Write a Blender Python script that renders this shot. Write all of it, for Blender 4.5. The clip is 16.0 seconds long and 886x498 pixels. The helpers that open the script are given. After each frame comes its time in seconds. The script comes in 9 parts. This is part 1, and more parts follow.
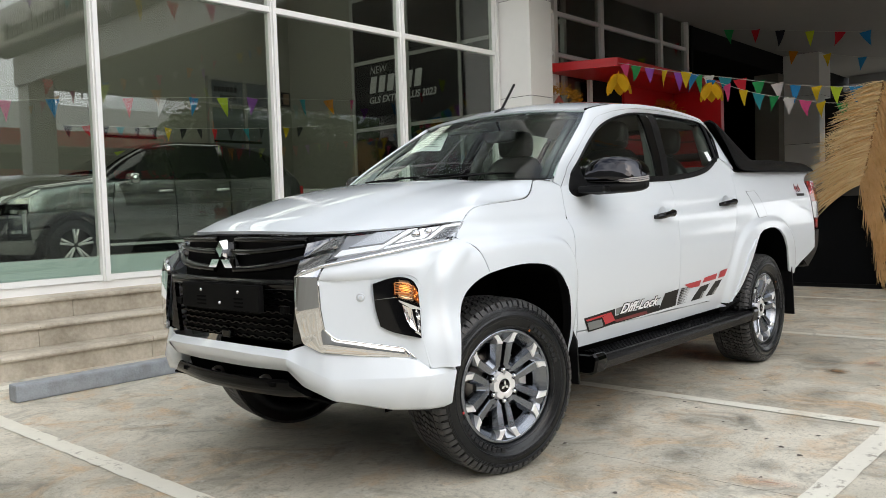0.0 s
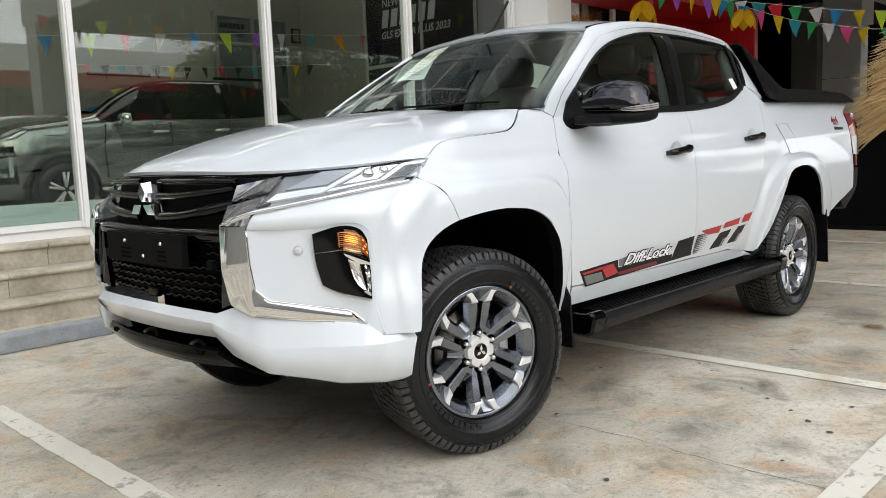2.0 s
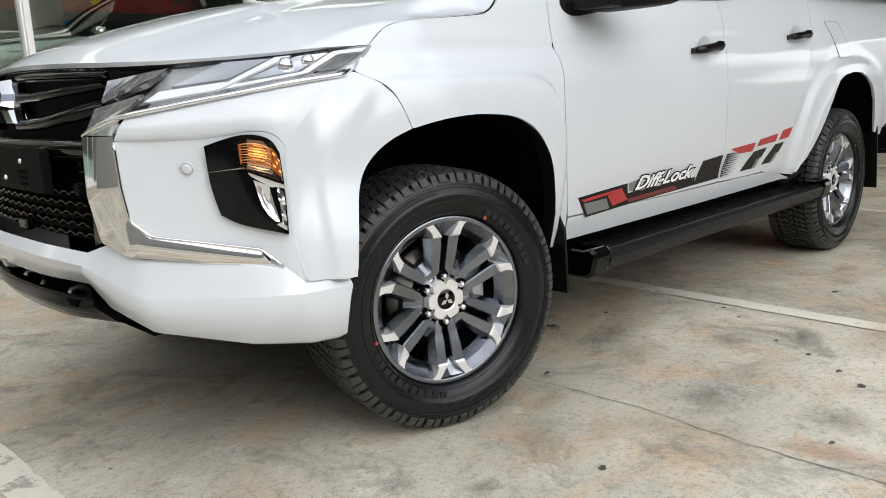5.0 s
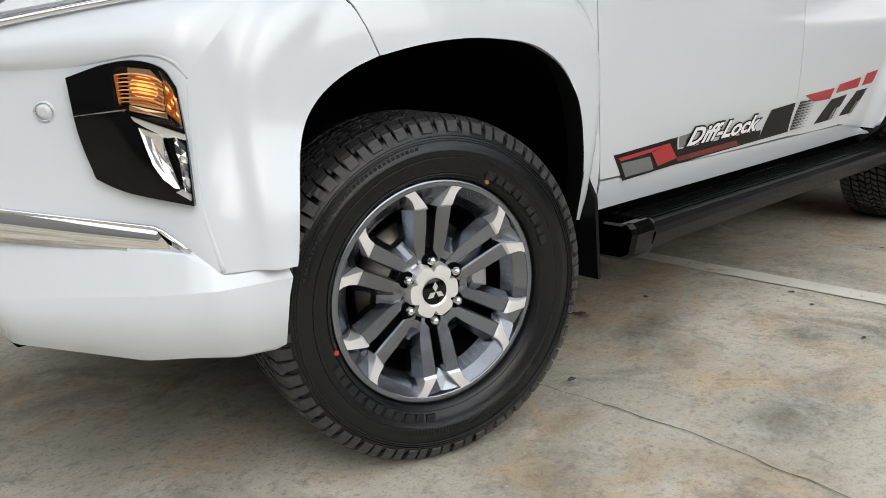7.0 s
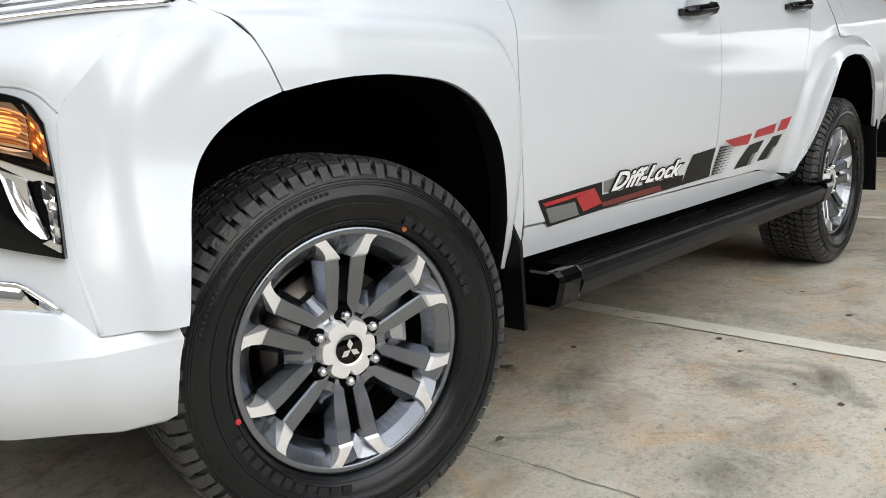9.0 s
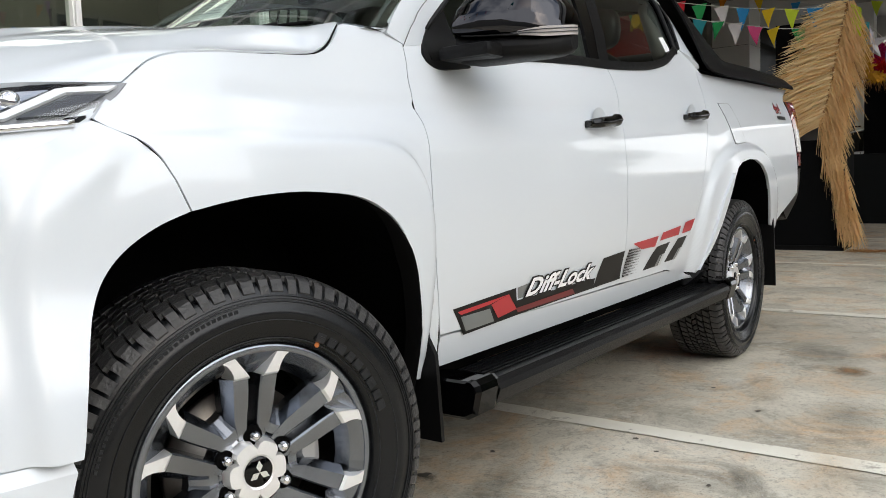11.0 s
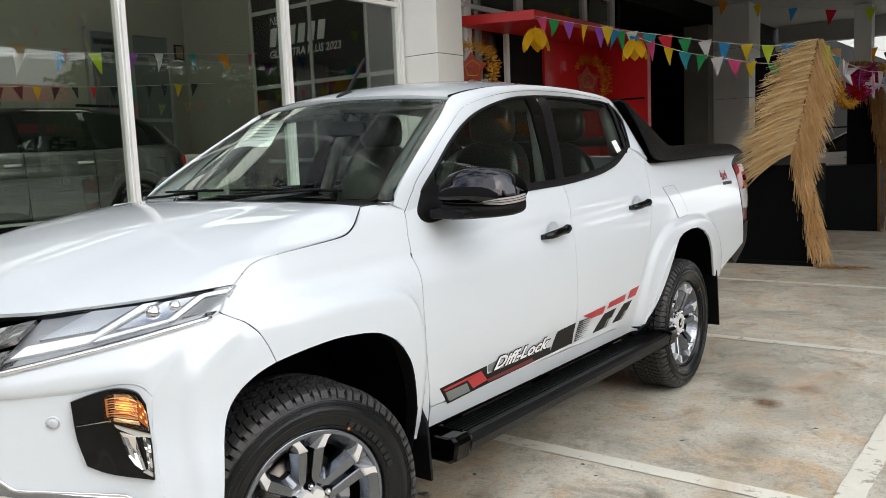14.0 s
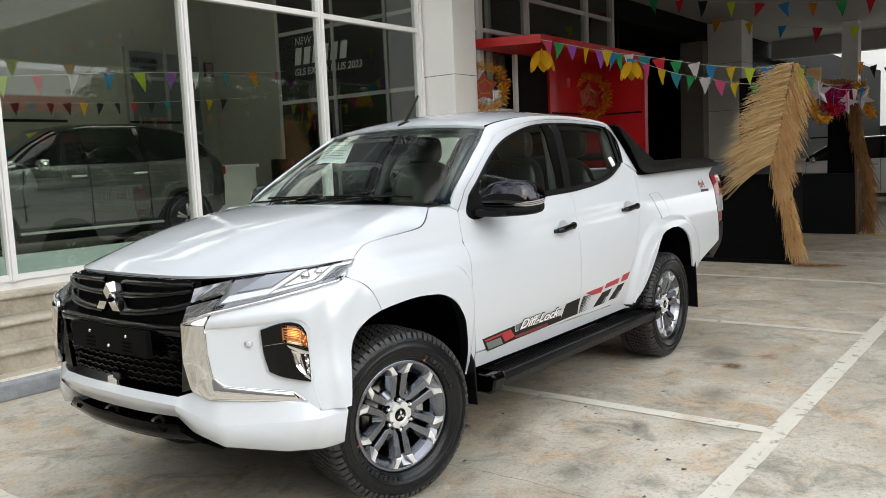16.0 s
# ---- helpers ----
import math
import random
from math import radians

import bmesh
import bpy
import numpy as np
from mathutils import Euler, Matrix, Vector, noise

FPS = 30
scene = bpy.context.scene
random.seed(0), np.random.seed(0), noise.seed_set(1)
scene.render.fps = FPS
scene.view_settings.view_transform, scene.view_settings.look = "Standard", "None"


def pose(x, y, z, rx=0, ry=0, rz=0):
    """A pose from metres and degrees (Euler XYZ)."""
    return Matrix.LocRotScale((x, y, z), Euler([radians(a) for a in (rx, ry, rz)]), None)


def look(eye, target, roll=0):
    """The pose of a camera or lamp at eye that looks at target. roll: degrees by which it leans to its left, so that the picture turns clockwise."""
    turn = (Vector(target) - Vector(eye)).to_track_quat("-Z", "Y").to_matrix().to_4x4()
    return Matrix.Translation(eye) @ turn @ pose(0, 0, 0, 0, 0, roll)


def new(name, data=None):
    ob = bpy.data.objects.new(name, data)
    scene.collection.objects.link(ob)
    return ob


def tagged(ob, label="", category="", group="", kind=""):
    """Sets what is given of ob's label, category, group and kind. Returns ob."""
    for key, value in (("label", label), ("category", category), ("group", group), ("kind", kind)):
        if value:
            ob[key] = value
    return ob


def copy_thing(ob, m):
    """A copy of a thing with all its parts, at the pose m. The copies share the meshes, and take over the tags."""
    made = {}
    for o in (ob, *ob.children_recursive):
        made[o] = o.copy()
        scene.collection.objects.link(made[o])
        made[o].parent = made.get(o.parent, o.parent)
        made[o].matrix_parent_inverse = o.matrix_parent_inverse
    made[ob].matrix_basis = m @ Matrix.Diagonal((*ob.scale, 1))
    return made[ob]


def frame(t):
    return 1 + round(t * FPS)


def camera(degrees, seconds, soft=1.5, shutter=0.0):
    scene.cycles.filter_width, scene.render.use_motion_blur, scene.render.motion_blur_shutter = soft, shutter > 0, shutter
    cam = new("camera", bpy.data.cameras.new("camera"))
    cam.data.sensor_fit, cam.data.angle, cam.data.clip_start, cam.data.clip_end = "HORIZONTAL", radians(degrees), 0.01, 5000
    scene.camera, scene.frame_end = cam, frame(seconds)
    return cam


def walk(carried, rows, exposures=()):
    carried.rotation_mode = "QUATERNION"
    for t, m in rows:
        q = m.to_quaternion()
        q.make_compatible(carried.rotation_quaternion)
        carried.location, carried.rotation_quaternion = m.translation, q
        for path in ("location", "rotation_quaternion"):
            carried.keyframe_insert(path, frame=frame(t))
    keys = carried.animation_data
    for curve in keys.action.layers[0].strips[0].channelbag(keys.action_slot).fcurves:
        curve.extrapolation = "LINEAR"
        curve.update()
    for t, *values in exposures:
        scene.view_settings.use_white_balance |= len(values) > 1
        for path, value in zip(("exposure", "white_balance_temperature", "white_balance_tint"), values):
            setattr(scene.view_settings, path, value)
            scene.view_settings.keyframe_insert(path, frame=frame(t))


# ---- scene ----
cam = camera(57.4, 16.0, soft=0.45)
PATH = [
    (0, (-2.8, -3.008, 1.17), (-1.312, -1.675, 1.07), -1.9),
    (0.5, (-2.666, -3.045, 1.135), (-1.202, -1.688, 1.01), -2.0),
    (1, (-2.528, -3.011, 1.13), (-1.081, -1.639, 0.973), -1.9),
    (1.5, (-2.357, -2.908, 1.139), (-0.92, -1.531, 0.945), -2.1),
    (2, (-2.233, -2.817, 1.134), (-0.805, -1.437, 0.895), -2.3),
    (2.5, (-2.074, -2.729, 1.132), (-0.666, -1.338, 0.848), -2.6),
    (3, (-1.94, -2.66, 1.127), (-0.542, -1.267, 0.805), -2.7),
    (3.5, (-1.879, -2.629, 1.112), (-0.483, -1.239, 0.762), -2.8),
    (4, (-1.859, -2.628, 1.09), (-0.463, -1.245, 0.719), -2.7),
    (4.5, (-1.79, -2.589, 1.07), (-0.398, -1.208, 0.678), -2.5),
    (4.7, (-1.724, -2.548, 1.049), (-0.339, -1.161, 0.65), -2.5),
    (7, (-1.131, -2.123, 0.92), (0.164, -0.684, 0.419), -2.9),
    (7.5, (-1.08, -2.061, 0.887), (0.226, -0.628, 0.397), -3.0),
    (8, (-1.062, -2.045, 0.876), (0.276, -0.633, 0.409), -2.9),
    (8.5, (-1.039, -2.042, 0.877), (0.352, -0.673, 0.444), -2.8),
    (9, (-1.027, -2.04, 0.888), (0.421, -0.716, 0.501), -2.6),
    (9.5, (-1.018, -2.04, 0.896), (0.48, -0.758, 0.56), -2.3),
    (9.7, (-1.013, -2.038, 0.9), (0.501, -0.77, 0.582), -2.2),
    (11.8, (-1.008, -2.074, 1.047), (0.612, -0.908, 0.908), -2.4),
    (12, (-1.031, -2.115, 1.098), (0.586, -0.946, 0.953), -2.3),
    (12.5, (-1.128, -2.246, 1.231), (0.483, -1.072, 1.067), -2.3),
    (13, (-1.254, -2.357, 1.341), (0.349, -1.176, 1.149), -2.3),
    (13.5, (-1.455, -2.483, 1.418), (0.136, -1.289, 1.203), -2.4),
    (14, (-1.639, -2.645, 1.453), (-0.065, -1.433, 1.22), -2.4),
    (14.5, (-1.83, -2.816, 1.491), (-0.269, -1.588, 1.253), -2.3),
    (15, (-2.091, -2.929, 1.497), (-0.53, -1.698, 1.271), -2.3),
    (15.5, (-2.356, -3.028, 1.507), (-0.79, -1.803, 1.291), -2.4),
    (16, (-2.663, -3.18, 1.503), (-1.091, -1.963, 1.289), -2.5),
]
walk(cam, [(t, look(eye, target, roll)) for t, eye, target, roll in PATH],
     exposures=[(0, 0.40), (4.5, 0.36), (7.0, 0.22), (8.0, 0.24), (9.5, 0.40), (12, 0.42), (16, 0.42)])


# ---- light ----
world = bpy.data.worlds.new("world")
scene.world = world
world.use_nodes = True
wn = world.node_tree
wn.nodes.clear()
w_out = wn.nodes.new("ShaderNodeOutputWorld")
w_bg = wn.nodes.new("ShaderNodeBackground")
w_sky = wn.nodes.new("ShaderNodeTexSky")
w_sky.sky_type = "NISHITA"
w_sky.sun_disc = False
w_sky.sun_elevation = radians(33)
w_sky.sun_rotation = radians(205)
w_sky.air_density, w_sky.dust_density, w_sky.ozone_density = 1.0, 3.0, 1.0
w_co = wn.nodes.new("ShaderNodeTexCoord")
w_noise = wn.nodes.new("ShaderNodeTexNoise")
w_noise.inputs["Scale"].default_value = 2.6
w_noise.inputs["Detail"].default_value = 7
w_ramp = wn.nodes.new("ShaderNodeValToRGB")
w_ramp.color_ramp.elements[0].position, w_ramp.color_ramp.elements[1].position = 0.40, 0.56
w_mix = wn.nodes.new("ShaderNodeMixRGB")
w_mix.inputs["Color2"].default_value = (11.0, 11.2, 11.5, 1)
wn.links.new(w_co.outputs["Generated"], w_noise.inputs["Vector"])
wn.links.new(w_noise.outputs["Fac"], w_ramp.inputs["Fac"])
wn.links.new(w_ramp.outputs["Color"], w_mix.inputs["Fac"])
wn.links.new(w_sky.outputs["Color"], w_mix.inputs["Color1"])
wn.links.new(w_mix.outputs["Color"], w_bg.inputs["Color"])
w_bg.inputs["Strength"].default_value = 0.142
wn.links.new(w_bg.outputs["Background"], w_out.inputs["Surface"])

sun = new("sun", bpy.data.lights.new("sun", "SUN"))
sun.data.energy, sun.data.angle, sun.data.color = 0.85, radians(60), (0.93, 0.965, 0.985)
sun.matrix_world = look((2, -14, 9.0), (0, 0, 0))


# ---- materials ----
def material(name, color, rough=0.5, metal=0.0, coat=0.0, grain=None, bump=0.0, bump_scale=60.0, emit=0.0, spec=0.5, sheen=0.0):
    """grain: (scale, amount, other colour) of a two-scale noise that varies the base colour."""
    m = bpy.data.materials.new(name)
    m.use_nodes = True
    nt = m.node_tree
    b = nt.nodes["Principled BSDF"]
    b.inputs["Base Color"].default_value = (*color, 1)
    b.inputs["Roughness"].default_value = rough
    b.inputs["Metallic"].default_value = metal
    b.inputs["Specular IOR Level"].default_value = spec
    b.inputs["Coat Weight"].default_value = coat
    b.inputs["Coat Roughness"].default_value = 0.015
    co = nt.nodes.new("ShaderNodeTexCoord")
    if grain:
        scale, amount, other = grain
        n1, n2 = nt.nodes.new("ShaderNodeTexNoise"), nt.nodes.new("ShaderNodeTexNoise")
        n1.inputs["Scale"].default_value, n2.inputs["Scale"].default_value = scale, scale * 9
        n1.inputs["Detail"].default_value = n2.inputs["Detail"].default_value = 6
        add = nt.nodes.new("ShaderNodeMath")
        add.operation = "MULTIPLY_ADD"
        add.inputs[1].default_value = 0.4
        ramp = nt.nodes.new("ShaderNodeMapRange")
        ramp.inputs["From Min"].default_value, ramp.inputs["From Max"].default_value = 0.5, 0.95
        ramp.inputs["To Max"].default_value = amount
        mix = nt.nodes.new("ShaderNodeMixRGB")
        mix.inputs["Color1"].default_value, mix.inputs["Color2"].default_value = (*color, 1), (*other, 1)
        for n in (n1, n2):
            nt.links.new(co.outputs["Object"], n.inputs["Vector"])
        nt.links.new(n2.outputs["Fac"], add.inputs[0])
        nt.links.new(n1.outputs["Fac"], add.inputs[2])
        nt.links.new(add.outputs[0], ramp.inputs["Value"])
        nt.links.new(ramp.outputs[0], mix.inputs["Fac"])
        nt.links.new(mix.outputs[0], b.inputs["Base Color"])
    if bump:
        nb, bp = nt.nodes.new("ShaderNodeTexNoise"), nt.nodes.new("ShaderNodeBump")
        nb.inputs["Scale"].default_value, nb.inputs["Detail"].default_value = bump_scale, 4
        bp.inputs["Strength"].default_value, bp.inputs["Distance"].default_value = bump, 0.01
        nt.links.new(co.outputs["Object"], nb.inputs["Vector"])
        nt.links.new(nb.outputs["Fac"], bp.inputs["Height"])
        nt.links.new(bp.outputs["Normal"], b.inputs["Normal"])
    if emit:
        b.inputs["Emission Color"].default_value = (*color, 1)
        b.inputs["Emission Strength"].default_value = emit
    return m


def glass_material(name, tint, gloss=1.0, ior=1.5, rough=0.0):
    """A thin pane: tinted see-through, with a Fresnel reflection."""
    m = bpy.data.materials.new(name)
    m.use_nodes = True
    nt = m.node_tree
    nt.nodes.remove(nt.nodes["Principled BSDF"])
    out = nt.nodes["Material Output"]
    tr, gl, mix = nt.nodes.new("ShaderNodeBsdfTransparent"), nt.nodes.new("ShaderNodeBsdfGlossy"), nt.nodes.new("ShaderNodeMixShader")
    lw, pw, mul = nt.nodes.new("ShaderNodeLayerWeight"), nt.nodes.new("ShaderNodeMath"), nt.nodes.new("ShaderNodeMath")
    tr.inputs["Color"].default_value = (*tint, 1)
    gl.inputs["Roughness"].default_value = rough
    base = ((ior - 1) / (ior + 1)) ** 2
    lw.inputs["Blend"].default_value = 0.5
    pw.operation, pw.inputs[1].default_value = "POWER", 5.0
    mul.operation, mul.use_clamp = "MULTIPLY_ADD", True
    mul.inputs[1].default_value, mul.inputs[2].default_value = gloss * (1 - base), gloss * base
    nt.links.new(lw.outputs["Facing"], pw.inputs[0])
    nt.links.new(pw.outputs[0], mul.inputs[0])
    nt.links.new(mul.outputs[0], mix.inputs[0])
    nt.links.new(tr.outputs[0], mix.inputs[1])
    nt.links.new(gl.outputs[0], mix.inputs[2])
    nt.links.new(mix.outputs[0], out.inputs["Surface"])
    return m


PAINT = material("white_paint", (0.645, 0.685, 0.72), 0.35, coat=1.0, grain=(900, 0.10, (0.565, 0.60, 0.635)), spec=0.4)
GLOSS_BLACK = material("gloss_black", (0.0015, 0.0015, 0.0017), 0.05, spec=0.30)
MIRROR_BLACK = material("mirror_black", (0.045, 0.045, 0.049), 0.03, metal=1.0)
SATIN_BLACK = material("satin_black", (0.004, 0.004, 0.0043), 0.42, grain=(30, 0.5, (0.007, 0.007, 0.0073)), bump=0.15, bump_scale=600, spec=0.16)
STEP_BLACK = material("step_black", (0.003, 0.003, 0.0034), 0.36, grain=(40, 0.5, (0.006, 0.006, 0.0064)), bump=0.1, bump_scale=500, spec=0.2)
MATT_BLACK = material("matt_black", (0.0025, 0.0025, 0.0025), 0.7, grain=(8, 0.6, (0.005, 0.0049, 0.0047)), spec=0.1)
LINER = material("liner_black", (0.0015, 0.0015, 0.0015), 0.9, grain=(12, 0.6, (0.003, 0.003, 0.003)), spec=0.05)
RUBBER = material("rubber", (0.0038, 0.0044, 0.0053), 0.25, grain=(14, 0.55, (0.0075, 0.0082, 0.0093)), bump=0.06, bump_scale=220, spec=0.34)
TREAD_RUBBER = material("tread_rubber", (0.030, 0.030, 0.031), 0.38, grain=(25, 0.7, (0.058, 0.056, 0.053)), bump=0.3, bump_scale=160, spec=0.40)
RUBBER_RAISED = material("rubber_raised", (0.013, 0.0137, 0.0152), 0.36, spec=0.34)
CHROME = material("chrome", (0.80, 0.80, 0.80), 0.05, metal=1.0)
MACHINED = material("machined_alloy", (0.90, 0.90, 0.895), 0.30, metal=0.65, grain=(120, 0.3, (0.80, 0.80, 0.80)))
GUNMETAL = material("gunmetal", (0.235, 0.252, 0.282), 0.27, metal=1.0, coat=0.3, grain=(300, 0.4, (0.195, 0.21, 0.235)))
STEEL = material("brushed_steel", (0.42, 0.40, 0.37), 0.38, metal=1.0, grain=(14, 0.6, (0.26, 0.20, 0.15)))
DARK_METAL = material("dark_metal", (0.010, 0.010, 0.010), 0.6, metal=0.2, spec=0.2)
SILVER = material("reflector_silver", (0.86, 0.86, 0.87), 0.12, metal=1.0)
LAMP_GREY = material("lamp_grey", (0.09, 0.092, 0.096), 0.22, metal=0.5)
HEAD_GREY = material("headlamp_grey", (0.30, 0.305, 0.31), 0.25, metal=0.3)
LED_WHITE = material("light_guide", (0.86, 0.87, 0.88), 0.15)
AMBER = material("amber_lens", (0.55, 0.26, 0.10), 0.12, metal=0.6, coat=0.5)
AMBER_LIT = material("amber_glow", (1.0, 0.50, 0.16), 0.2, emit=1.2)
RED_LENS = material("red_lens", (0.33, 0.012, 0.014), 0.1, coat=1.0)
WHITE_LENS = material("white_lens", (0.6, 0.6, 0.6), 0.1, coat=1.0)
DECAL_BLACK = material("decal_black", (0.008, 0.0075, 0.007), 0.35, spec=0.2)
DECAL_GREY = material("decal_grey", (0.17, 0.18, 0.175), 0.3)
DECAL_RED = material("decal_red", (0.42, 0.022, 0.03), 0.28)
DECAL_WHITE = material("decal_white", (0.88, 0.88, 0.88), 0.5)
CAR_GLASS = glass_material("car_glass", (0.70, 0.79, 0.73), gloss=1.3)
SCREEN_GLASS = glass_material("windscreen_glass", (0.86, 0.97, 0.90), gloss=1.15)
TINT_GLASS = glass_material("tinted_glass", (0.60, 0.66, 0.62), gloss=1.2)
CLEAR_GLASS = glass_material("lamp_glass", (0.93, 0.94, 0.95), gloss=1.0)
SHOP_GLASS = glass_material("showroom_glass", (0.82, 0.865, 0.82), gloss=1.95)
SEAT = material("seat_cloth", (0.014, 0.015, 0.015), 0.35, coat=0.4, grain=(60, 0.5, (0.04, 0.042, 0.042)))
BEIGE = material("grey_trim", (0.36, 0.36, 0.33), 0.7, grain=(20, 0.3, (0.26, 0.26, 0.24)))
PAPER = material("paper", (0.75, 0.76, 0.74), 0.7)


def let_through(m, share):
    """Thin leaves and straw pass some light on."""
    nt = m.node_tree
    tl, mx = nt.nodes.new("ShaderNodeBsdfTranslucent"), nt.nodes.new("ShaderNodeMixShader")
    nt.links.new(nt.nodes["Principled BSDF"].inputs["Base Color"].links[0].from_socket, tl.inputs["Color"])
    mx.inputs[0].default_value = share
    nt.links.new(nt.nodes["Principled BSDF"].outputs[0], mx.inputs[1])
    nt.links.new(tl.outputs[0], mx.inputs[2])
    nt.links.new(mx.outputs[0], nt.nodes["Material Output"].inputs["Surface"])


# ---- mesh helpers ----
def link_mesh(name, verts, faces, mat, parent=None, label="", smooth=False):
    me = bpy.data.meshes.new(name)
    me.from_pydata([tuple(map(float, v)) for v in verts], [], faces)
    me.validate()
    if smooth:
        me.polygons.foreach_set("use_smooth", [True] * len(me.polygons))
    me.materials.append(mat)
    ob = new(name, me)
    ob.parent = parent
    if label:
        tagged(ob, label)
    return ob


def part(name, bm, mat, parent=None, label="", smooth=False):
    me = bpy.data.meshes.new(name)
    bm.to_mesh(me)
    bm.free()
    if smooth:
        me.polygons.foreach_set("use_smooth", [True] * len(me.polygons))
    me.materials.append(mat)
    ob = new(name, me)
    ob.parent = parent
    if label:
        tagged(ob, label)
    return ob


def thing(name, label, category, group="", kind="", at=(0, 0, 0)):
    ob = new(name)
    ob.empty_display_size = 0.1
    ob.location = at
    return tagged(ob, label, category, group, kind)


def box_bm(lo, hi, bevel=0.0, bm=None, m=None):
    bm = bm or bmesh.new()
    made = bmesh.ops.create_cube(bm, size=1.0)["verts"]
    for v in made:
        v.co = Vector([(lo[i] + hi[i]) / 2 + v.co[i] * (hi[i] - lo[i]) for i in range(3)])
    if bevel:
        es = list({e for v in made for e in v.link_edges})
        r = bmesh.ops.bevel(bm, geom=es, offset=bevel, segments=2, affect="EDGES", profile=0.6)
        made = list({v for f in r["faces"] for v in f.verts} | {v for v in made if v.is_valid})
    if m is not None:
        for v in made:
            v.co = m @ v.co
    return bm


def box(name, lo, hi, mat, parent=None, label="", bevel=0.0, m=None):
    return part(name, box_bm(lo, hi, bevel, m=m), mat, parent, label)


def resample(poly, n, smooth=True):
    """n points along a polyline, evenly by length; smooth: a spline through its points."""
    p = np.array(poly, float)
    if smooth and len(p) > 2:
        q = np.vstack([2 * p[0] - p[1], p, 2 * p[-1] - p[-2]])
        out = []
        for i in range(1, len(q) - 2):
            for u in np.linspace(0, 1, 12, endpoint=False):
                a, b, c, d = q[i - 1], q[i], q[i + 1], q[i + 2]
                out.append(0.5 * (2 * b + (c - a) * u + (2 * a - 5 * b + 4 * c - d) * u * u + (3 * b - a - 3 * c + d) * u ** 3))
        out.append(p[-1])
        p = np.array(out)
    s = np.r_[0, np.cumsum(np.linalg.norm(np.diff(p, axis=0), axis=1))]
    u = np.linspace(0, s[-1], n)
    return np.stack([np.interp(u, s, p[:, k]) for k in range(p.shape[1])], axis=1)


def coons(bottom, right, top, left, n=24, m=16, smooth=(True, True, True, True)):
    """A patch between four border lines; bottom and top run left to right, left and right run upwards."""
    b, t = resample(bottom, n, smooth[0]), resample(top, n, smooth[2])
    l, r = resample(left, m, smooth[3]), resample(right, m, smooth[1])
    u, v = np.linspace(0, 1, n)[None, :, None], np.linspace(0, 1, m)[:, None, None]
    ruled = (1 - v) * b[None] + v * t[None] + (1 - u) * l[:, None] + u * r[:, None]
    return ruled - ((1 - u) * (1 - v) * b[0] + u * (1 - v) * b[-1] + (1 - u) * v * t[0] + u * v * t[-1])


def loft(lines, n=24, smooth=True):
    """A grid through several lines, each given by its points."""
    return np.array([resample(l, n, smooth) for l in lines])


def sheet(name, grid, mat, parent=None, label="", thick=0.012, inside=(1.6, 0, 0.8), smooth=True, side=0):
    """A panel from a grid of places, with an edge turned inwards."""
    g = np.array(grid, float)
    m, n, _ = g.shape
    du, dv = np.gradient(g, axis=1), np.gradient(g, axis=0)
    nor = np.cross(du, dv)
    nor /= np.maximum(np.linalg.norm(nor, axis=2, keepdims=True), 1e-9)
    out = np.sum(nor * (g - np.array(inside)), axis=2).mean() > 0
    nor = nor if out else -nor
    if side:
        nor[...] = (0, side, 0)
    verts = list(g.reshape(-1, 3))
    quads = [(j * n + i, j * n + i + 1, (j + 1) * n + i + 1, (j + 1) * n + i) for j in range(m - 1) for i in range(n - 1)]
    faces = quads if out else [f[::-1] for f in quads]
    if thick:
        ring = [(0, i) for i in range(n)] + [(j, n - 1) for j in range(1, m)] + [(m - 1, i) for i in range(n - 2, -1, -1)] + [(j, 0) for j in range(m - 2, 0, -1)]
        base = len(verts)
        verts += [g[j, i] for j, i in ring] + [g[j, i] - nor[j, i] * thick for j, i in ring]
        k = len(ring)
        sk = [(base + i, base + k + i, base + k + (i + 1) % k, base + (i + 1) % k) for i in range(k)]
        faces = list(faces) + (sk if out else [f[::-1] for f in sk])
    return link_mesh(name, verts, faces, mat, parent, label, smooth)


def lathe(profile, steps=64, axis="y", start=0.0, end=2 * math.pi, closed=True):
    """Verts and faces of a profile of (radius, along) turned about an axis."""
    prof, verts, faces = list(profile), [], []
    cnt = steps if closed else steps + 1
    for i in range(cnt):
        a = start + (end - start) * i / steps
        c, s = math.cos(a), math.sin(a)
        for r, h in prof:
            verts.append({"y": (r * c, h, r * s), "z": (r * c, r * s, h), "x": (h, r * c, r * s)}[axis])
    k = len(prof)
    for i in range(steps):
        j = (i + 1) % cnt
        for q in range(k - 1):
            faces.append((i * k + q, i * k + q + 1, j * k + q + 1, j * k + q))
    return verts, faces


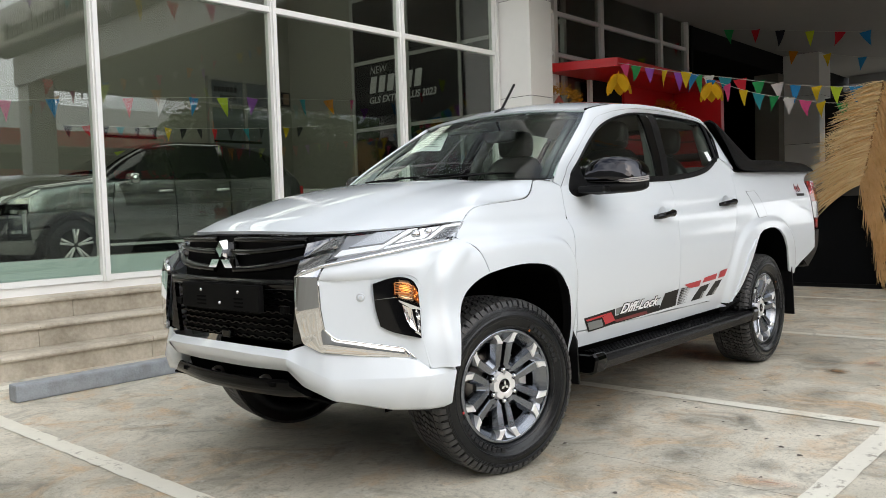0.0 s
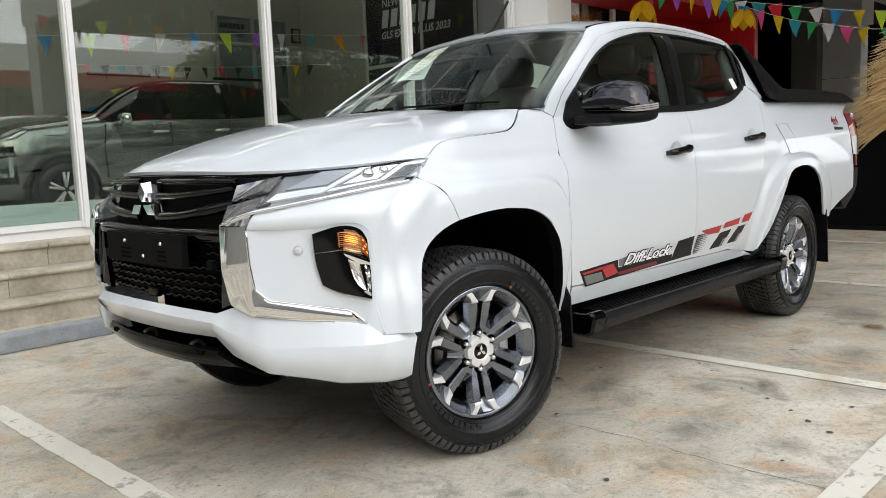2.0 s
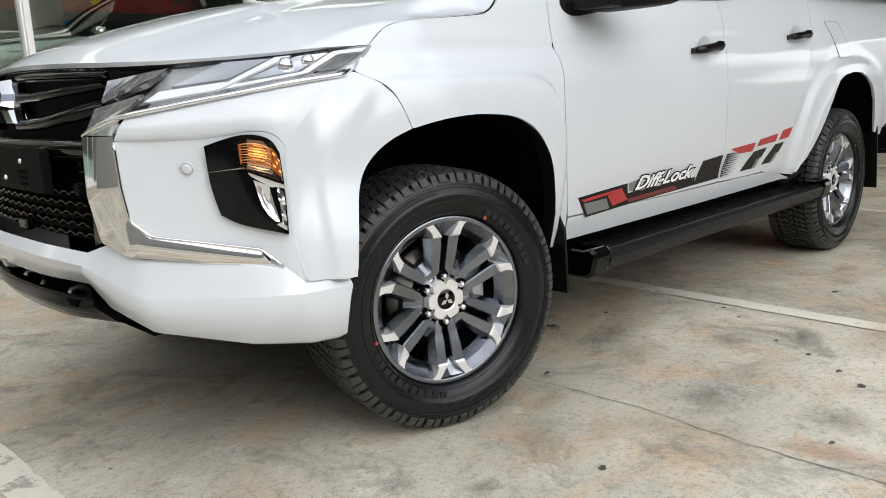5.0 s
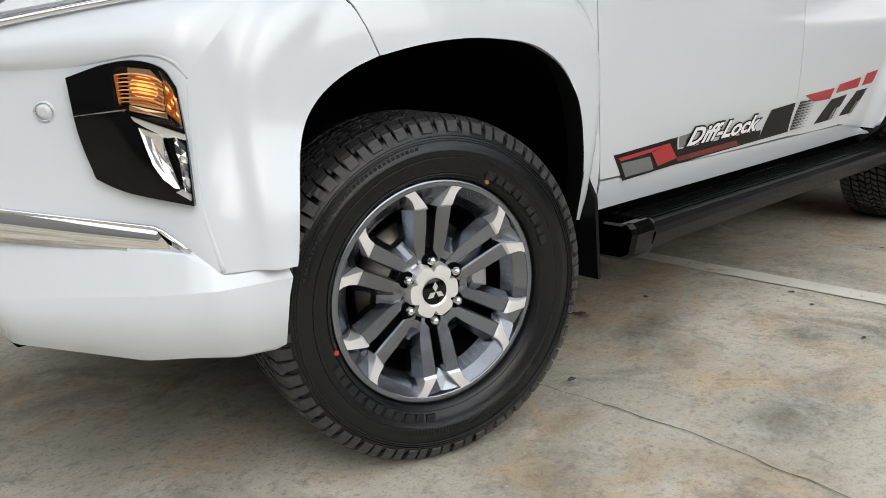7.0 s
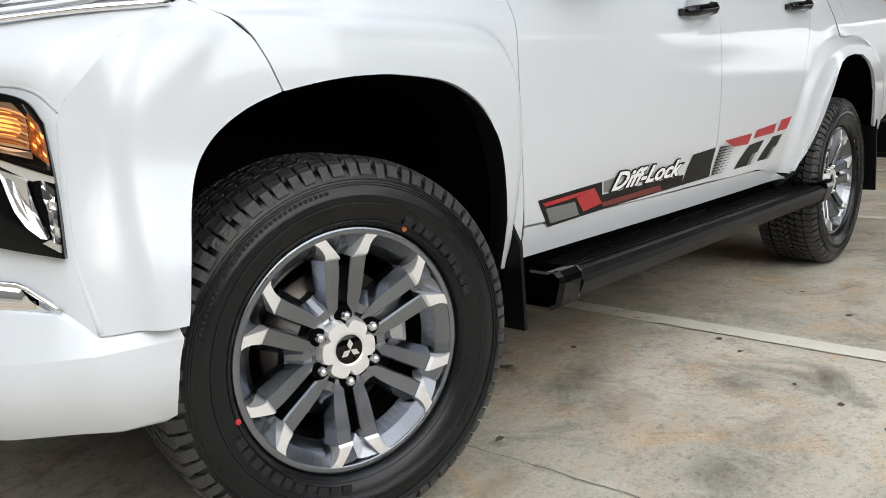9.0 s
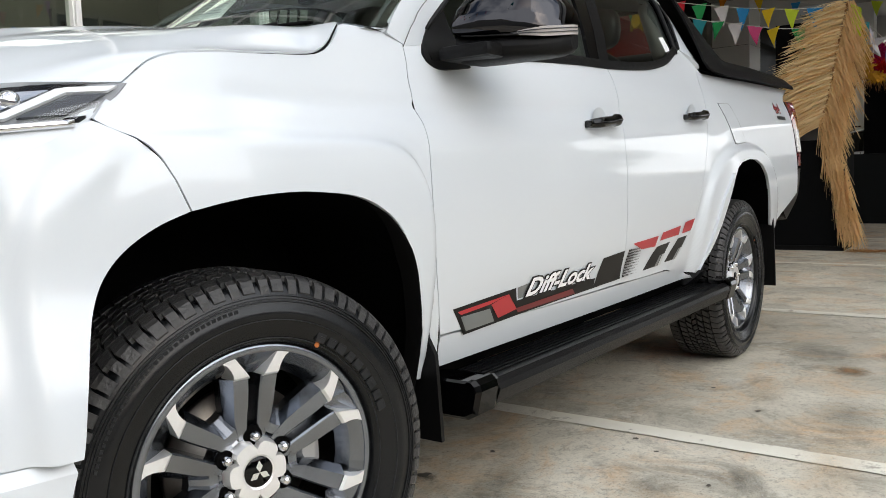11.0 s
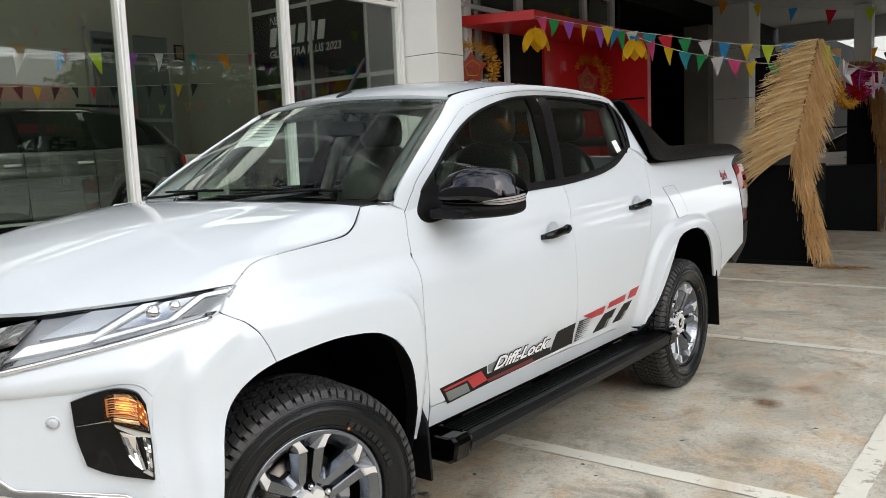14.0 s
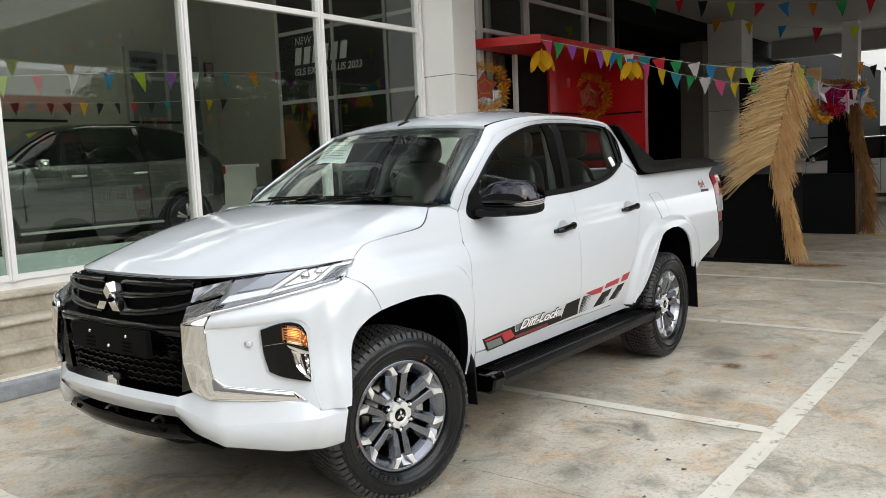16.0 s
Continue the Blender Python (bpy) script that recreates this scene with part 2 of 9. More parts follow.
def tube(name, pts, radius, mat, parent=None, label="", sides=8, smooth=True, taper=None):
    """A round bar along a line of places."""
    p = [Vector(q) for q in pts]
    verts, faces = [], []
    up = Vector((0, 0, 1))
    for i, q in enumerate(p):
        d = (p[min(i + 1, len(p) - 1)] - p[max(i - 1, 0)]).normalized()
        a = d.cross(up if abs(d.z) < 0.95 else Vector((1, 0, 0))).normalized()
        b = d.cross(a)
        r = radius if taper is None else radius + (taper - radius) * i / (len(p) - 1)
        verts += [q + (a * math.cos(t) + b * math.sin(t)) * r for t in (2 * math.pi * k / sides for k in range(sides))]
    for i in range(len(p) - 1):
        for k in range(sides):
            faces.append((i * sides + k, i * sides + (k + 1) % sides, (i + 1) * sides + (k + 1) % sides, (i + 1) * sides + k))
    faces += [tuple(range(sides))[::-1], tuple((len(p) - 1) * sides + k for k in range(sides))]
    return link_mesh(name, verts, faces, mat, parent, label, smooth)


def prism(name, outline, depth, mat, parent=None, label="", m=None):
    """A flat plate: an outline in the plane of x and z, from y = 0 to y = depth, placed by m."""
    n = len(outline)
    verts = [Vector((x, 0, z)) for x, z in outline] + [Vector((x, depth, z)) for x, z in outline]
    faces = [tuple(range(n)), tuple(range(2 * n - 1, n - 1, -1))] + [(i, i + n, (i + 1) % n + n, (i + 1) % n) for i in range(n)]
    if m is not None:
        verts = [m @ v for v in verts]
    return link_mesh(name, verts, faces, mat, parent, label)


def sm(v):
    v = np.clip(v, 0, 1)
    return v * v * (3 - 2 * v)


def blend_normals(targets, sources, reach=0.03):
    """Even shading over the joints of neighbouring panels. Both are lists of (object, grid)."""
    def outward(g):
        g = np.array(g, float)
        n = np.cross(np.gradient(g, axis=1), np.gradient(g, axis=0))
        n /= np.maximum(np.linalg.norm(n, axis=2, keepdims=True), 1e-9)
        n = n if np.sum(n * (g - np.array((1.6, 0, 0.8))), axis=2).mean() > 0 else -n
        return g.reshape(-1, 3), n.reshape(-1, 3)

    both_ = [outward(g) for ob, g in sources]
    P, N = np.concatenate([p for p, n in both_]), np.concatenate([n for p, n in both_])
    for ob, g in targets:
        p = np.array(g, float).reshape(-1, 3)
        out = [tuple(v.normal) for v in ob.data.vertices]
        for k in range(0, len(p), 400):
            d2 = ((p[k:k + 400, None] - P[None]) ** 2).sum(2)
            q = (np.exp(-d2 / (reach * 0.5) ** 2) * (d2 < reach * reach)) @ N
            q /= np.linalg.norm(q, axis=1, keepdims=True)
            for i, v in enumerate(q):
                out[k + i] = tuple(v)
        ob.data.normals_split_custom_set_from_vertices(out)


# ---- site ----
def concrete_material():
    m = bpy.data.materials.new("stained_concrete")
    m.use_nodes = True
    nt = m.node_tree
    b = nt.nodes["Principled BSDF"]
    co = nt.nodes.new("ShaderNodeTexCoord")

    def noise_node(scale, detail=8, rough=0.6, dist=0.0):
        n = nt.nodes.new("ShaderNodeTexNoise")
        n.inputs["Scale"].default_value, n.inputs["Detail"].default_value = scale, detail
        n.inputs["Roughness"].default_value, n.inputs["Distortion"].default_value = rough, dist
        nt.links.new(co.outputs["Object"], n.inputs["Vector"])
        return n

    def ramp(src, a, c):
        r = nt.nodes.new("ShaderNodeMapRange")
        r.inputs["From Min"].default_value, r.inputs["From Max"].default_value = a, c
        nt.links.new(src.outputs["Fac"], r.inputs["Value"])
        return r

    def mix(fac, c1, c2, amount=1.0):
        x = nt.nodes.new("ShaderNodeMixRGB")
        mu = nt.nodes.new("ShaderNodeMath")
        mu.operation = "MULTIPLY"
        mu.inputs[1].default_value = amount
        nt.links.new(fac.outputs[0], mu.inputs[0])
        nt.links.new(mu.outputs[0], x.inputs["Fac"])
        if isinstance(c1, tuple):
            x.inputs["Color1"].default_value = (*c1, 1)
        else:
            nt.links.new(c1.outputs[0], x.inputs["Color1"])
        x.inputs["Color2"].default_value = (*c2, 1)
        return x

    c = mix(ramp(noise_node(0.8, 9, 0.65, 0.6), 0.38, 0.62), (0.70, 0.655, 0.545), (0.40, 0.37, 0.295), 0.95)
    c = mix(ramp(noise_node(2.1, 10, 0.7, 1.2), 0.50, 0.66), c, (0.60, 0.40, 0.215), 0.74)
    c = mix(ramp(noise_node(1.3, 9, 0.7, 0.9), 0.60, 0.72), c, (0.55, 0.39, 0.27), 0.4)
    c = mix(ramp(noise_node(2.9, 10, 0.72, 0.8), 0.51, 0.66), c, (0.20, 0.187, 0.15), 0.72)
    c = mix(ramp(noise_node(4.6, 10, 0.74, 0.4), 0.56, 0.66), c, (0.68, 0.66, 0.585), 0.6)
    c = mix(ramp(noise_node(11, 9, 0.75, 0.5), 0.55, 0.68), c, (0.22, 0.205, 0.165), 0.7)
    c = mix(ramp(noise_node(42, 7, 0.7), 0.52, 0.72), c, (0.20, 0.187, 0.155), 0.75)
    c = mix(ramp(noise_node(130, 4, 0.6), 0.56, 0.74), c, (0.13, 0.12, 0.10), 0.8)
    c = mix(ramp(noise_node(95, 4, 0.6), 0.58, 0.74), c, (0.66, 0.64, 0.58), 0.7)
    c = mix(ramp(noise_node(17, 3, 0.5, 0.2), 0.735, 0.76), c, (0.06, 0.05, 0.04), 0.8)
    nt.links.new(c.outputs[0], b.inputs["Base Color"])
    rr = ramp(noise_node(2.4, 8), 0.3, 0.7)
    rr.inputs["To Min"].default_value, rr.inputs["To Max"].default_value = 0.45, 0.8
    nt.links.new(rr.outputs[0], b.inputs["Roughness"])
    bp = nt.nodes.new("ShaderNodeBump")
    bp.inputs["Strength"].default_value, bp.inputs["Distance"].default_value = 0.25, 0.006
    nt.links.new(noise_node(55, 8, 0.65).outputs["Fac"], bp.inputs["Height"])
    nt.links.new(bp.outputs["Normal"], b.inputs["Normal"])
    return m


def worn_paint_material(name, color, under, wear=0.5):
    """Road paint, worn through in flakes."""
    m = material(name, color, 0.7, grain=(3, 0.5, tuple(v * 0.8 for v in color)), bump=0.2, bump_scale=70)
    nt = m.node_tree
    b = nt.nodes["Principled BSDF"]
    src = b.inputs["Base Color"].links[0].from_socket
    co, n = nt.nodes.new("ShaderNodeTexCoord"), nt.nodes.new("ShaderNodeTexNoise")
    n.inputs["Scale"].default_value, n.inputs["Detail"].default_value, n.inputs["Roughness"].default_value = 11, 9, 0.72
    r, x = nt.nodes.new("ShaderNodeMapRange"), nt.nodes.new("ShaderNodeMixRGB")
    r.inputs["From Min"].default_value, r.inputs["From Max"].default_value = 0.56, 0.62
    r.inputs["To Max"].default_value = wear
    x.inputs["Color2"].default_value = (*under, 1)
    nt.links.new(co.outputs["Object"], n.inputs["Vector"])
    nt.links.new(n.outputs["Fac"], r.inputs["Value"])
    nt.links.new(r.outputs[0], x.inputs["Fac"])
    nt.links.new(src, x.inputs["Color1"])
    nt.links.new(x.outputs[0], b.inputs["Base Color"])
    return m


CONCRETE = concrete_material()
ROAD_WHITE = worn_paint_material("road_paint", (0.76, 0.73, 0.63), (0.36, 0.33, 0.27), 0.9)
STEP_STONE = material("step_stone", (0.55, 0.50, 0.41), 0.6, grain=(3.2, 1.0, (0.27, 0.235, 0.18)), bump=0.25, bump_scale=90)
STOP_GREY = material("stop_paint", (0.33, 0.36, 0.39), 0.7, grain=(9, 0.9, (0.20, 0.21, 0.22)), bump=0.3, bump_scale=60)
FRAME_WHITE = material("frame_white", (0.78, 0.78, 0.77), 0.35, grain=(6, 0.25, (0.68, 0.68, 0.67)))
PANEL_GREY = material("panel_grey", (0.82, 0.82, 0.79), 0.5, grain=(1.3, 0.4, (0.74, 0.74, 0.71)))
WALL_GREY = material("wall_grey", (0.225, 0.22, 0.185), 0.8, grain=(1.0, 0.4, (0.175, 0.17, 0.145)))
SOFFIT = material("soffit_grey", (0.38, 0.375, 0.355), 0.8, grain=(0.8, 0.4, (0.33, 0.325, 0.31)))
# gloom of the unlit bay and doorway is put into this near-black colour
UNLIT_WALL = material("dark_wall", (0.005, 0.005, 0.0048), 0.7, grain=(1.2, 0.5, (0.009, 0.009, 0.008)), spec=0.15)
TILE = material("showroom_tile", (0.42, 0.41, 0.38), 0.15, grain=(2, 0.3, (0.36, 0.35, 0.33)))
KIOSK_RED = material("kiosk_red", (0.60, 0.008, 0.013), 0.4, coat=0.1, grain=(2, 0.3, (0.52, 0.012, 0.016)))
BLACK_CLOTH = material("black_cloth", (0.0025, 0.0027, 0.003), 0.9, grain=(3, 0.5, (0.005, 0.005, 0.0055)), bump=0.3, bump_scale=6, spec=0.08)

FAC = 4.25      # the glass front
FLOOR = 0.54    # the showroom's floor

# ground: one sheet to the horizon
bm = bmesh.new()
bmesh.ops.create_grid(bm, x_segments=1, y_segments=1, size=600)
ground = tagged(part("ground", bm, CONCRETE), "grey-brown stained concrete forecourt with dark spots", "ground", kind="structure")


# unseen asphalt sheet, brought near to darken what the glass mirrors
ASPHALT = material("asphalt", (0.045, 0.045, 0.047), 0.85, grain=(0.6, 0.6, (0.07, 0.068, 0.065)), bump=0.4, bump_scale=90)
road = tagged(box("road", (-200, -30.5, -0.05), (200, -6.8, 0.006), ASPHALT), "dark asphalt sheet past the forecourt, unseen, added to darken reflections", "road", kind="structure")


def flat_strip(name, lo, hi, z, mat, parent=None, label=""):
    """A painted strip with slightly ragged edges."""
    rng = random.Random(name + str(lo))
    along = 0 if hi[0] - lo[0] > hi[1] - lo[1] else 1
    n = max(2, int((hi[along] - lo[along]) / 0.06))
    verts = []
    for i in range(n + 1):
        a = lo[along] + (hi[along] - lo[along]) * i / n
        for e in (lo, hi):
            v = [0, 0, z]
            v[along], v[1 - along] = a, e[1 - along] + rng.uniform(-0.004, 0.004)
            verts.append(v)
    faces = [(2 * i, 2 * i + 2, 2 * i + 3, 2 * i + 1) for i in range(n)]
    if along == 1:
        faces = [f[::-1] for f in faces]
    return link_mesh(name, verts, faces, mat, parent, label)


for i, x in enumerate((-3.75, -1.05, 1.675, 4.345, 6.98, 9.65)):
    tagged(flat_strip("parking_line", (x - 0.045, -1.95, 0), (x + 0.055, 2.9, 0), 0.004, ROAD_WHITE),
           "worn white painted bay line on concrete", "parking line", "bay lines", "structure")
tagged(flat_strip("parking_line", (-8, -2.06, 0), (12.5, -1.95, 0), 0.005, ROAD_WHITE), "long worn white painted line along the bays", "parking line", "bay lines", "structure")
tagged(flat_strip("parking_line", (-8, 3.05, 0), (6.6, 3.2, 0), 0.004, ROAD_WHITE), "white painted line along the foot of the steps", "parking line", "bay lines", "structure")

# saw cut and crack in the slab
crack_dark = material("crack_dark", (0.10, 0.092, 0.08), 0.9)


def crack(name, pts, width):
    rng = random.Random(name)
    p = resample(pts, 60, False)
    verts, faces = [], []
    for i, (x, y) in enumerate(p):
        w = width * rng.uniform(0.4, 1.2)
        o = rng.uniform(-0.006, 0.006)
        verts += [(x + o - w, y, 0.003), (x + o + w, y, 0.003)]
    faces = [(2 * i, 2 * i + 1, 2 * i + 3, 2 * i + 2) for i in range(len(p) - 1)]
    return tagged(link_mesh(name, verts, faces, crack_dark), "thin dark crack in the concrete slab", "crack", kind="structure")


crack("slab_crack", [(0.41, -0.2), (0.41, -0.8), (0.43, -1.2), (0.40, -1.6), (0.42, -2.6)], 0.0019)


# stains, shade painted under the truck, and fallen bits
def blot(name, at, size, mat, label, category="stain", z=0.004, seed=1):
    rng = random.Random(seed)
    n = 28
    ph = [rng.uniform(0, 6.28) for _ in range(4)]
    verts = [(at[0], at[1], z)]
    for i in range(n):
        a = 2 * math.pi * i / n
        r = 1 + 0.16 * math.sin(2 * a + ph[0]) + 0.13 * math.sin(3 * a + ph[1]) + 0.12 * math.sin(5 * a + ph[2]) + rng.uniform(-0.08, 0.08)
        verts.append((at[0] + size[0] * r * math.cos(a), at[1] + size[1] * r * math.sin(a), z))
    faces = [(0, 1 + i, 1 + (i + 1) % n) for i in range(n)]
    return tagged(link_mesh(name, verts, faces, mat), label, category, kind="structure")


GUM = material("spot_dark", (0.085, 0.072, 0.058), 0.7)


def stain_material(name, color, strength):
    """A soft-edged stain or patch of painted shade that thins out from its middle in streaks."""
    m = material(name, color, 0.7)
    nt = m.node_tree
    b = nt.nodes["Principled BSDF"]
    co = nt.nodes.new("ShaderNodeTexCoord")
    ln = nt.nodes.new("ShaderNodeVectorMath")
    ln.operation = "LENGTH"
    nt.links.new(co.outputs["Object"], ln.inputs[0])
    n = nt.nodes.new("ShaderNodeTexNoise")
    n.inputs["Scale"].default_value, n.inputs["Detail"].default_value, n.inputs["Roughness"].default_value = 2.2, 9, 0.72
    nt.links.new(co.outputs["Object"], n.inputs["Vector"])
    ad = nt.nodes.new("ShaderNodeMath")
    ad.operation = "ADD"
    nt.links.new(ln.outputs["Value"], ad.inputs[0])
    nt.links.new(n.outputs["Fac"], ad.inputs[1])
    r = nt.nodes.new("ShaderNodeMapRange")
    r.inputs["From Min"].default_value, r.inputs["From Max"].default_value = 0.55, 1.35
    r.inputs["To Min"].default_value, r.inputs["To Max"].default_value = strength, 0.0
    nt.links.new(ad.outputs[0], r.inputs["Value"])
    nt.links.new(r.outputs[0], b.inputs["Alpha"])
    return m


def soft_stain(at, size, mat, label, turn=0.0):
    verts = [(math.cos(a), math.sin(a), 0) for a in np.linspace(0, 2 * math.pi, 32, endpoint=False)]
    ob = link_mesh("floor_stain", verts, [tuple(range(32))], mat)
    soft_stain.count += 1
    ob.matrix_basis = Matrix.Translation((at[0], at[1], 0.0015 + 0.0002 * soft_stain.count)) @ pose(0, 0, 0, 0, 0, turn) @ Matrix.Diagonal((*size, 1, 1))
    return tagged(ob, label, "stain", kind="structure")


soft_stain.count = 0
STAIN_AND_SHADE = stain_material("stain_and_shade", (0.12, 0.115, 0.095), 0.34)
OIL = stain_material("oil_stain", (0.24, 0.135, 0.06), 0.85)
STAIN_RUST = stain_material("stain_rust", (0.52, 0.35, 0.18), 0.24)
STAIN_PINK = stain_material("stain_pink", (0.56, 0.36, 0.25), 0.5)
# the last three, widest patches paint the truck's shade beneath it
for x, y, a, c, t in ((1.20, -1.14, 0.13, 0.10, 20), (1.37, -1.34, 0.17, 0.12, 10), (0.72, -1.71, 0.15, 0.12, 40), (0.64, -1.35, 0.20, 0.15, 0), (-0.24, -1.19, 0.07, 0.05, 0), (0.92, -0.52, 0.05, 0.04, 0),
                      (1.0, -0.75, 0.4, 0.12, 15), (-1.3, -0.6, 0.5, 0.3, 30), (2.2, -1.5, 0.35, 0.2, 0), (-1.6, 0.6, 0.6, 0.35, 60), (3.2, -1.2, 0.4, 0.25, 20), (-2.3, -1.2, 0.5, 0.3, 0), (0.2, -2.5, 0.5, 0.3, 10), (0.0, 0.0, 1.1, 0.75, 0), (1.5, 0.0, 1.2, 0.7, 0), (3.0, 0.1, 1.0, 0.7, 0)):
    soft_stain((x, y), (a, c), STAIN_AND_SHADE, "soft dark patch on the concrete: tyre and oil stains, painted shade under the truck", t)
for x, y, a, c, t in ((0.05, -1.09, 0.09, 0.06, 30), (0.36, -1.36, 0.30, 0.10, -70), (0.29, -0.97, 0.15, 0.07, 0), (0.2, -1.25, 0.14, 0.07, 40), (1.6, -1.55, 0.4, 0.12, 10), (-0.9, -1.3, 0.35, 0.12, 20), (2.4, -1.15, 0.3, 0.12, 0), (0.85, -0.98, 0.25, 0.10, 20), (-1.5, -0.2, 0.4, 0.16, 50), (3.6, -1.6, 0.5, 0.15, 0), (-0.6, -2.4, 0.4, 0.2, 0)):
    soft_stain((x, y), (a, c), STAIN_RUST, "orange-brown rust bloom on the concrete", t)
soft_stain((2.89, -1.385), (0.13, 0.11), OIL, "brown oily drip stain on the concrete", 20)
soft_stain((3.26, -1.50), (0.19, 0.13), STAIN_PINK, "faint pale brown stain on the concrete", -15)
soft_stain((0.49, -1.80), (0.20, 0.07), STAIN_PINK, "pinkish scrubbed patch on the concrete", -80)
for k, (x, y, r) in enumerate([(1.22, -0.57, 0.012), (0.49, -0.82, 0.014), (1.21, -1.43, 0.011), (1.02, -1.67, 0.015), (0.94, -1.78, 0.014), (1.11, -1.57, 0.011), (1.58, -0.93, 0.011), (1.49, -1.04, 0.009), (1.29, -1.28, 0.009), (0.93, -0.50, 0.022), (0.90, -0.47, 0.014),
                               (0.03, -1.36, 0.013), (-0.01, -1.57, 0.011), (2.1, -1.2, 0.012), (1.3, -1.75, 0.012), (2.35, -0.95, 0.01), (0.55, -1.75, 0.010), (2.6, -1.7, 0.012), (-0.4, -1.5, 0.012)]):
    blot("gum_spot", (x, y), (r, r * 0.8), GUM, "small dark spot trodden into the concrete", "spot", 0.0035, seed=20 + k)

# steps up to the showroom
steps = thing("entrance_steps", "three pale stone steps with rounded nosings and joints", "steps", kind="structure", at=(2, 3.4, 0))


def stone_step(x0, x1, y0, y1, z0, z1):
    nose = 0.022
    prof = [(y0 + 0.012, z0), (y0 + 0.012, z1 - 0.042), (y0 - nose + 0.004, z1 - 0.036), (y0 - nose, z1 - 0.02), (y0 - nose + 0.006, z1 - 0.005), (y0 - nose + 0.02, z1), (y1, z1), (y1, z0)]
    k = len(prof)
    verts = [(x0, a, b) for a, b in prof] + [(x1, a, b) for a, b in prof]
    faces = [(i, i + 1, k + i + 1, k + i) for i in range(k - 1)] + [tuple(range(k))[::-1], tuple(range(k, 2 * k))]
    return verts, faces


for s in range(3):
    y0, z0 = 3.36 + 0.28 * s, 0.18 * s
    x, k = -9.0 + 0.4 * s, 0
    while x < 6.6:
        x1 = min(x + 1.2, 6.6)
        v, f = stone_step(x + 0.002, x1 - 0.002, y0, y0 + 0.285 if s < 2 else 4.32, z0, z0 + 0.18)
        ob = link_mesh("stone", v, f, STEP_STONE, None)
        ob.parent = steps
        ob.matrix_parent_inverse = Matrix.Translation(steps.location).inverted()
        x = x1

# wheel stop
stop = tagged(part("wheel_stop", box_bm((-0.80, 2.53, 0), (1.15, 2.66, 0.115), 0.015), STOP_GREY), "grey painted concrete wheel stop, chipped and worn", "wheel stop")

# glass front
base_wall = box("wall_front_base", (-9, FAC - 0.02, FLOOR - 0.04), (6.6, FAC + 0.10, FLOOR + 0.075), FRAME_WHITE)
tagged(base_wall, "low white sill wall below the showroom glass", "wall", kind="structure")
MULL = [-7.28, -5.30, -3.32, -1.34, 0.64, 2.62, 4.60, 6.54]
front = thing("window_1", "tall showroom glass front in a white aluminium frame", "window", kind="structure", at=(0, FAC, FLOOR))


def under(parent, ob):
    ob.parent = parent
    ob.matrix_parent_inverse = parent.matrix_basis.inverted() if parent.parent is None else Matrix.Translation(parent.location).inverted()
    return ob


for x in MULL:
    under(front, box("mullion", (x - 0.035, FAC - 0.055, FLOOR + 0.075), (x + 0.035, FAC + 0.055, 9.5), FRAME_WHITE, bevel=0.006))
    under(front, box("mullion_cap", (x - 0.022, FAC - 0.085, FLOOR + 0.075), (x + 0.022, FAC - 0.056, 9.5), FRAME_WHITE))
for z in (3.37, 5.6, 7.8):
    for a, c in zip(MULL, MULL[1:]):
        under(front, box("transom", (a + 0.036, FAC - 0.045, z - 0.032), (c - 0.036, FAC + 0.045, z + 0.032), FRAME_WHITE, bevel=0.005))
for a, c in zip(MULL, MULL[1:]):
    under(front, box("bottom_rail", (a + 0.036, FAC - 0.04, FLOOR + 0.078), (c - 0.036, FAC + 0.04, FLOOR + 0.13), FRAME_WHITE))
    for z0, z1 in ((FLOOR + 0.13, 3.337), (3.403, 5.567), (5.633, 7.767), (7.833, 9.48)):
        p = under(front, box("pane", (a + 0.03, FAC - 0.004, z0), (c - 0.03, FAC + 0.004, z1), SHOP_GLASS))
        p.visible_shadow = False
frost = material("frosted_film", (0.62, 0.70, 0.70), 0.35, grain=(2, 0.2, (0.56, 0.64, 0.64)))
for a, c in zip(MULL, MULL[1:]):
    under(front, box("frosted_strip", (a + 0.04, FAC + 0.006, FLOOR + 0.132), (c - 0.04, FAC + 0.009, FLOOR + 0.30), frost, label="pale frosted film along the pane's foot"))


# panel-clad columns
def column(x0, y0, x1, y1, z0, z1, joints, label):
    ob = thing("column", label, "column", "panel-clad columns", at=((x0 + x1) / 2, (y0 + y1) / 2, z0))
    zs = [z0] + [j for j in joints if z0 < j < z1] + [z1]
    for a, c in zip(zs, zs[1:]):
        under(ob, box("panel", (x0, y0, a + 0.004), (x1, y1, c - 0.004), PANEL_GREY, bevel=0.004))
    under(ob, box("core", (x0 + 0.012, y0 + 0.012, z0), (x1 - 0.012, y1 - 0.012, z1), MATT_BLACK))
    return ob


column(6.60, 3.65, 7.14, 4.22, 0, 9.5, (1.3, 2.72, 4.1, 5.5, 6.9, 8.2), "pale grey panel-clad column beside the glass front")
column(18.6, 3.45, 19.5, 4.6, 0, 4.75, (1.25, 2.5, 3.7), "pale grey panel-clad column under the canopy")
column(5.76, -10.85, 6.42, -10.2, 0, 4.75, (1.3, 2.7, 4.1), "pale grey panel-clad column at the canopy's outer corner")
column(18.6, -10.7, 19.4, -9.9, 0, 4.75, (1.3, 2.7, 4.1), "pale grey panel-clad column at the canopy's far corner")

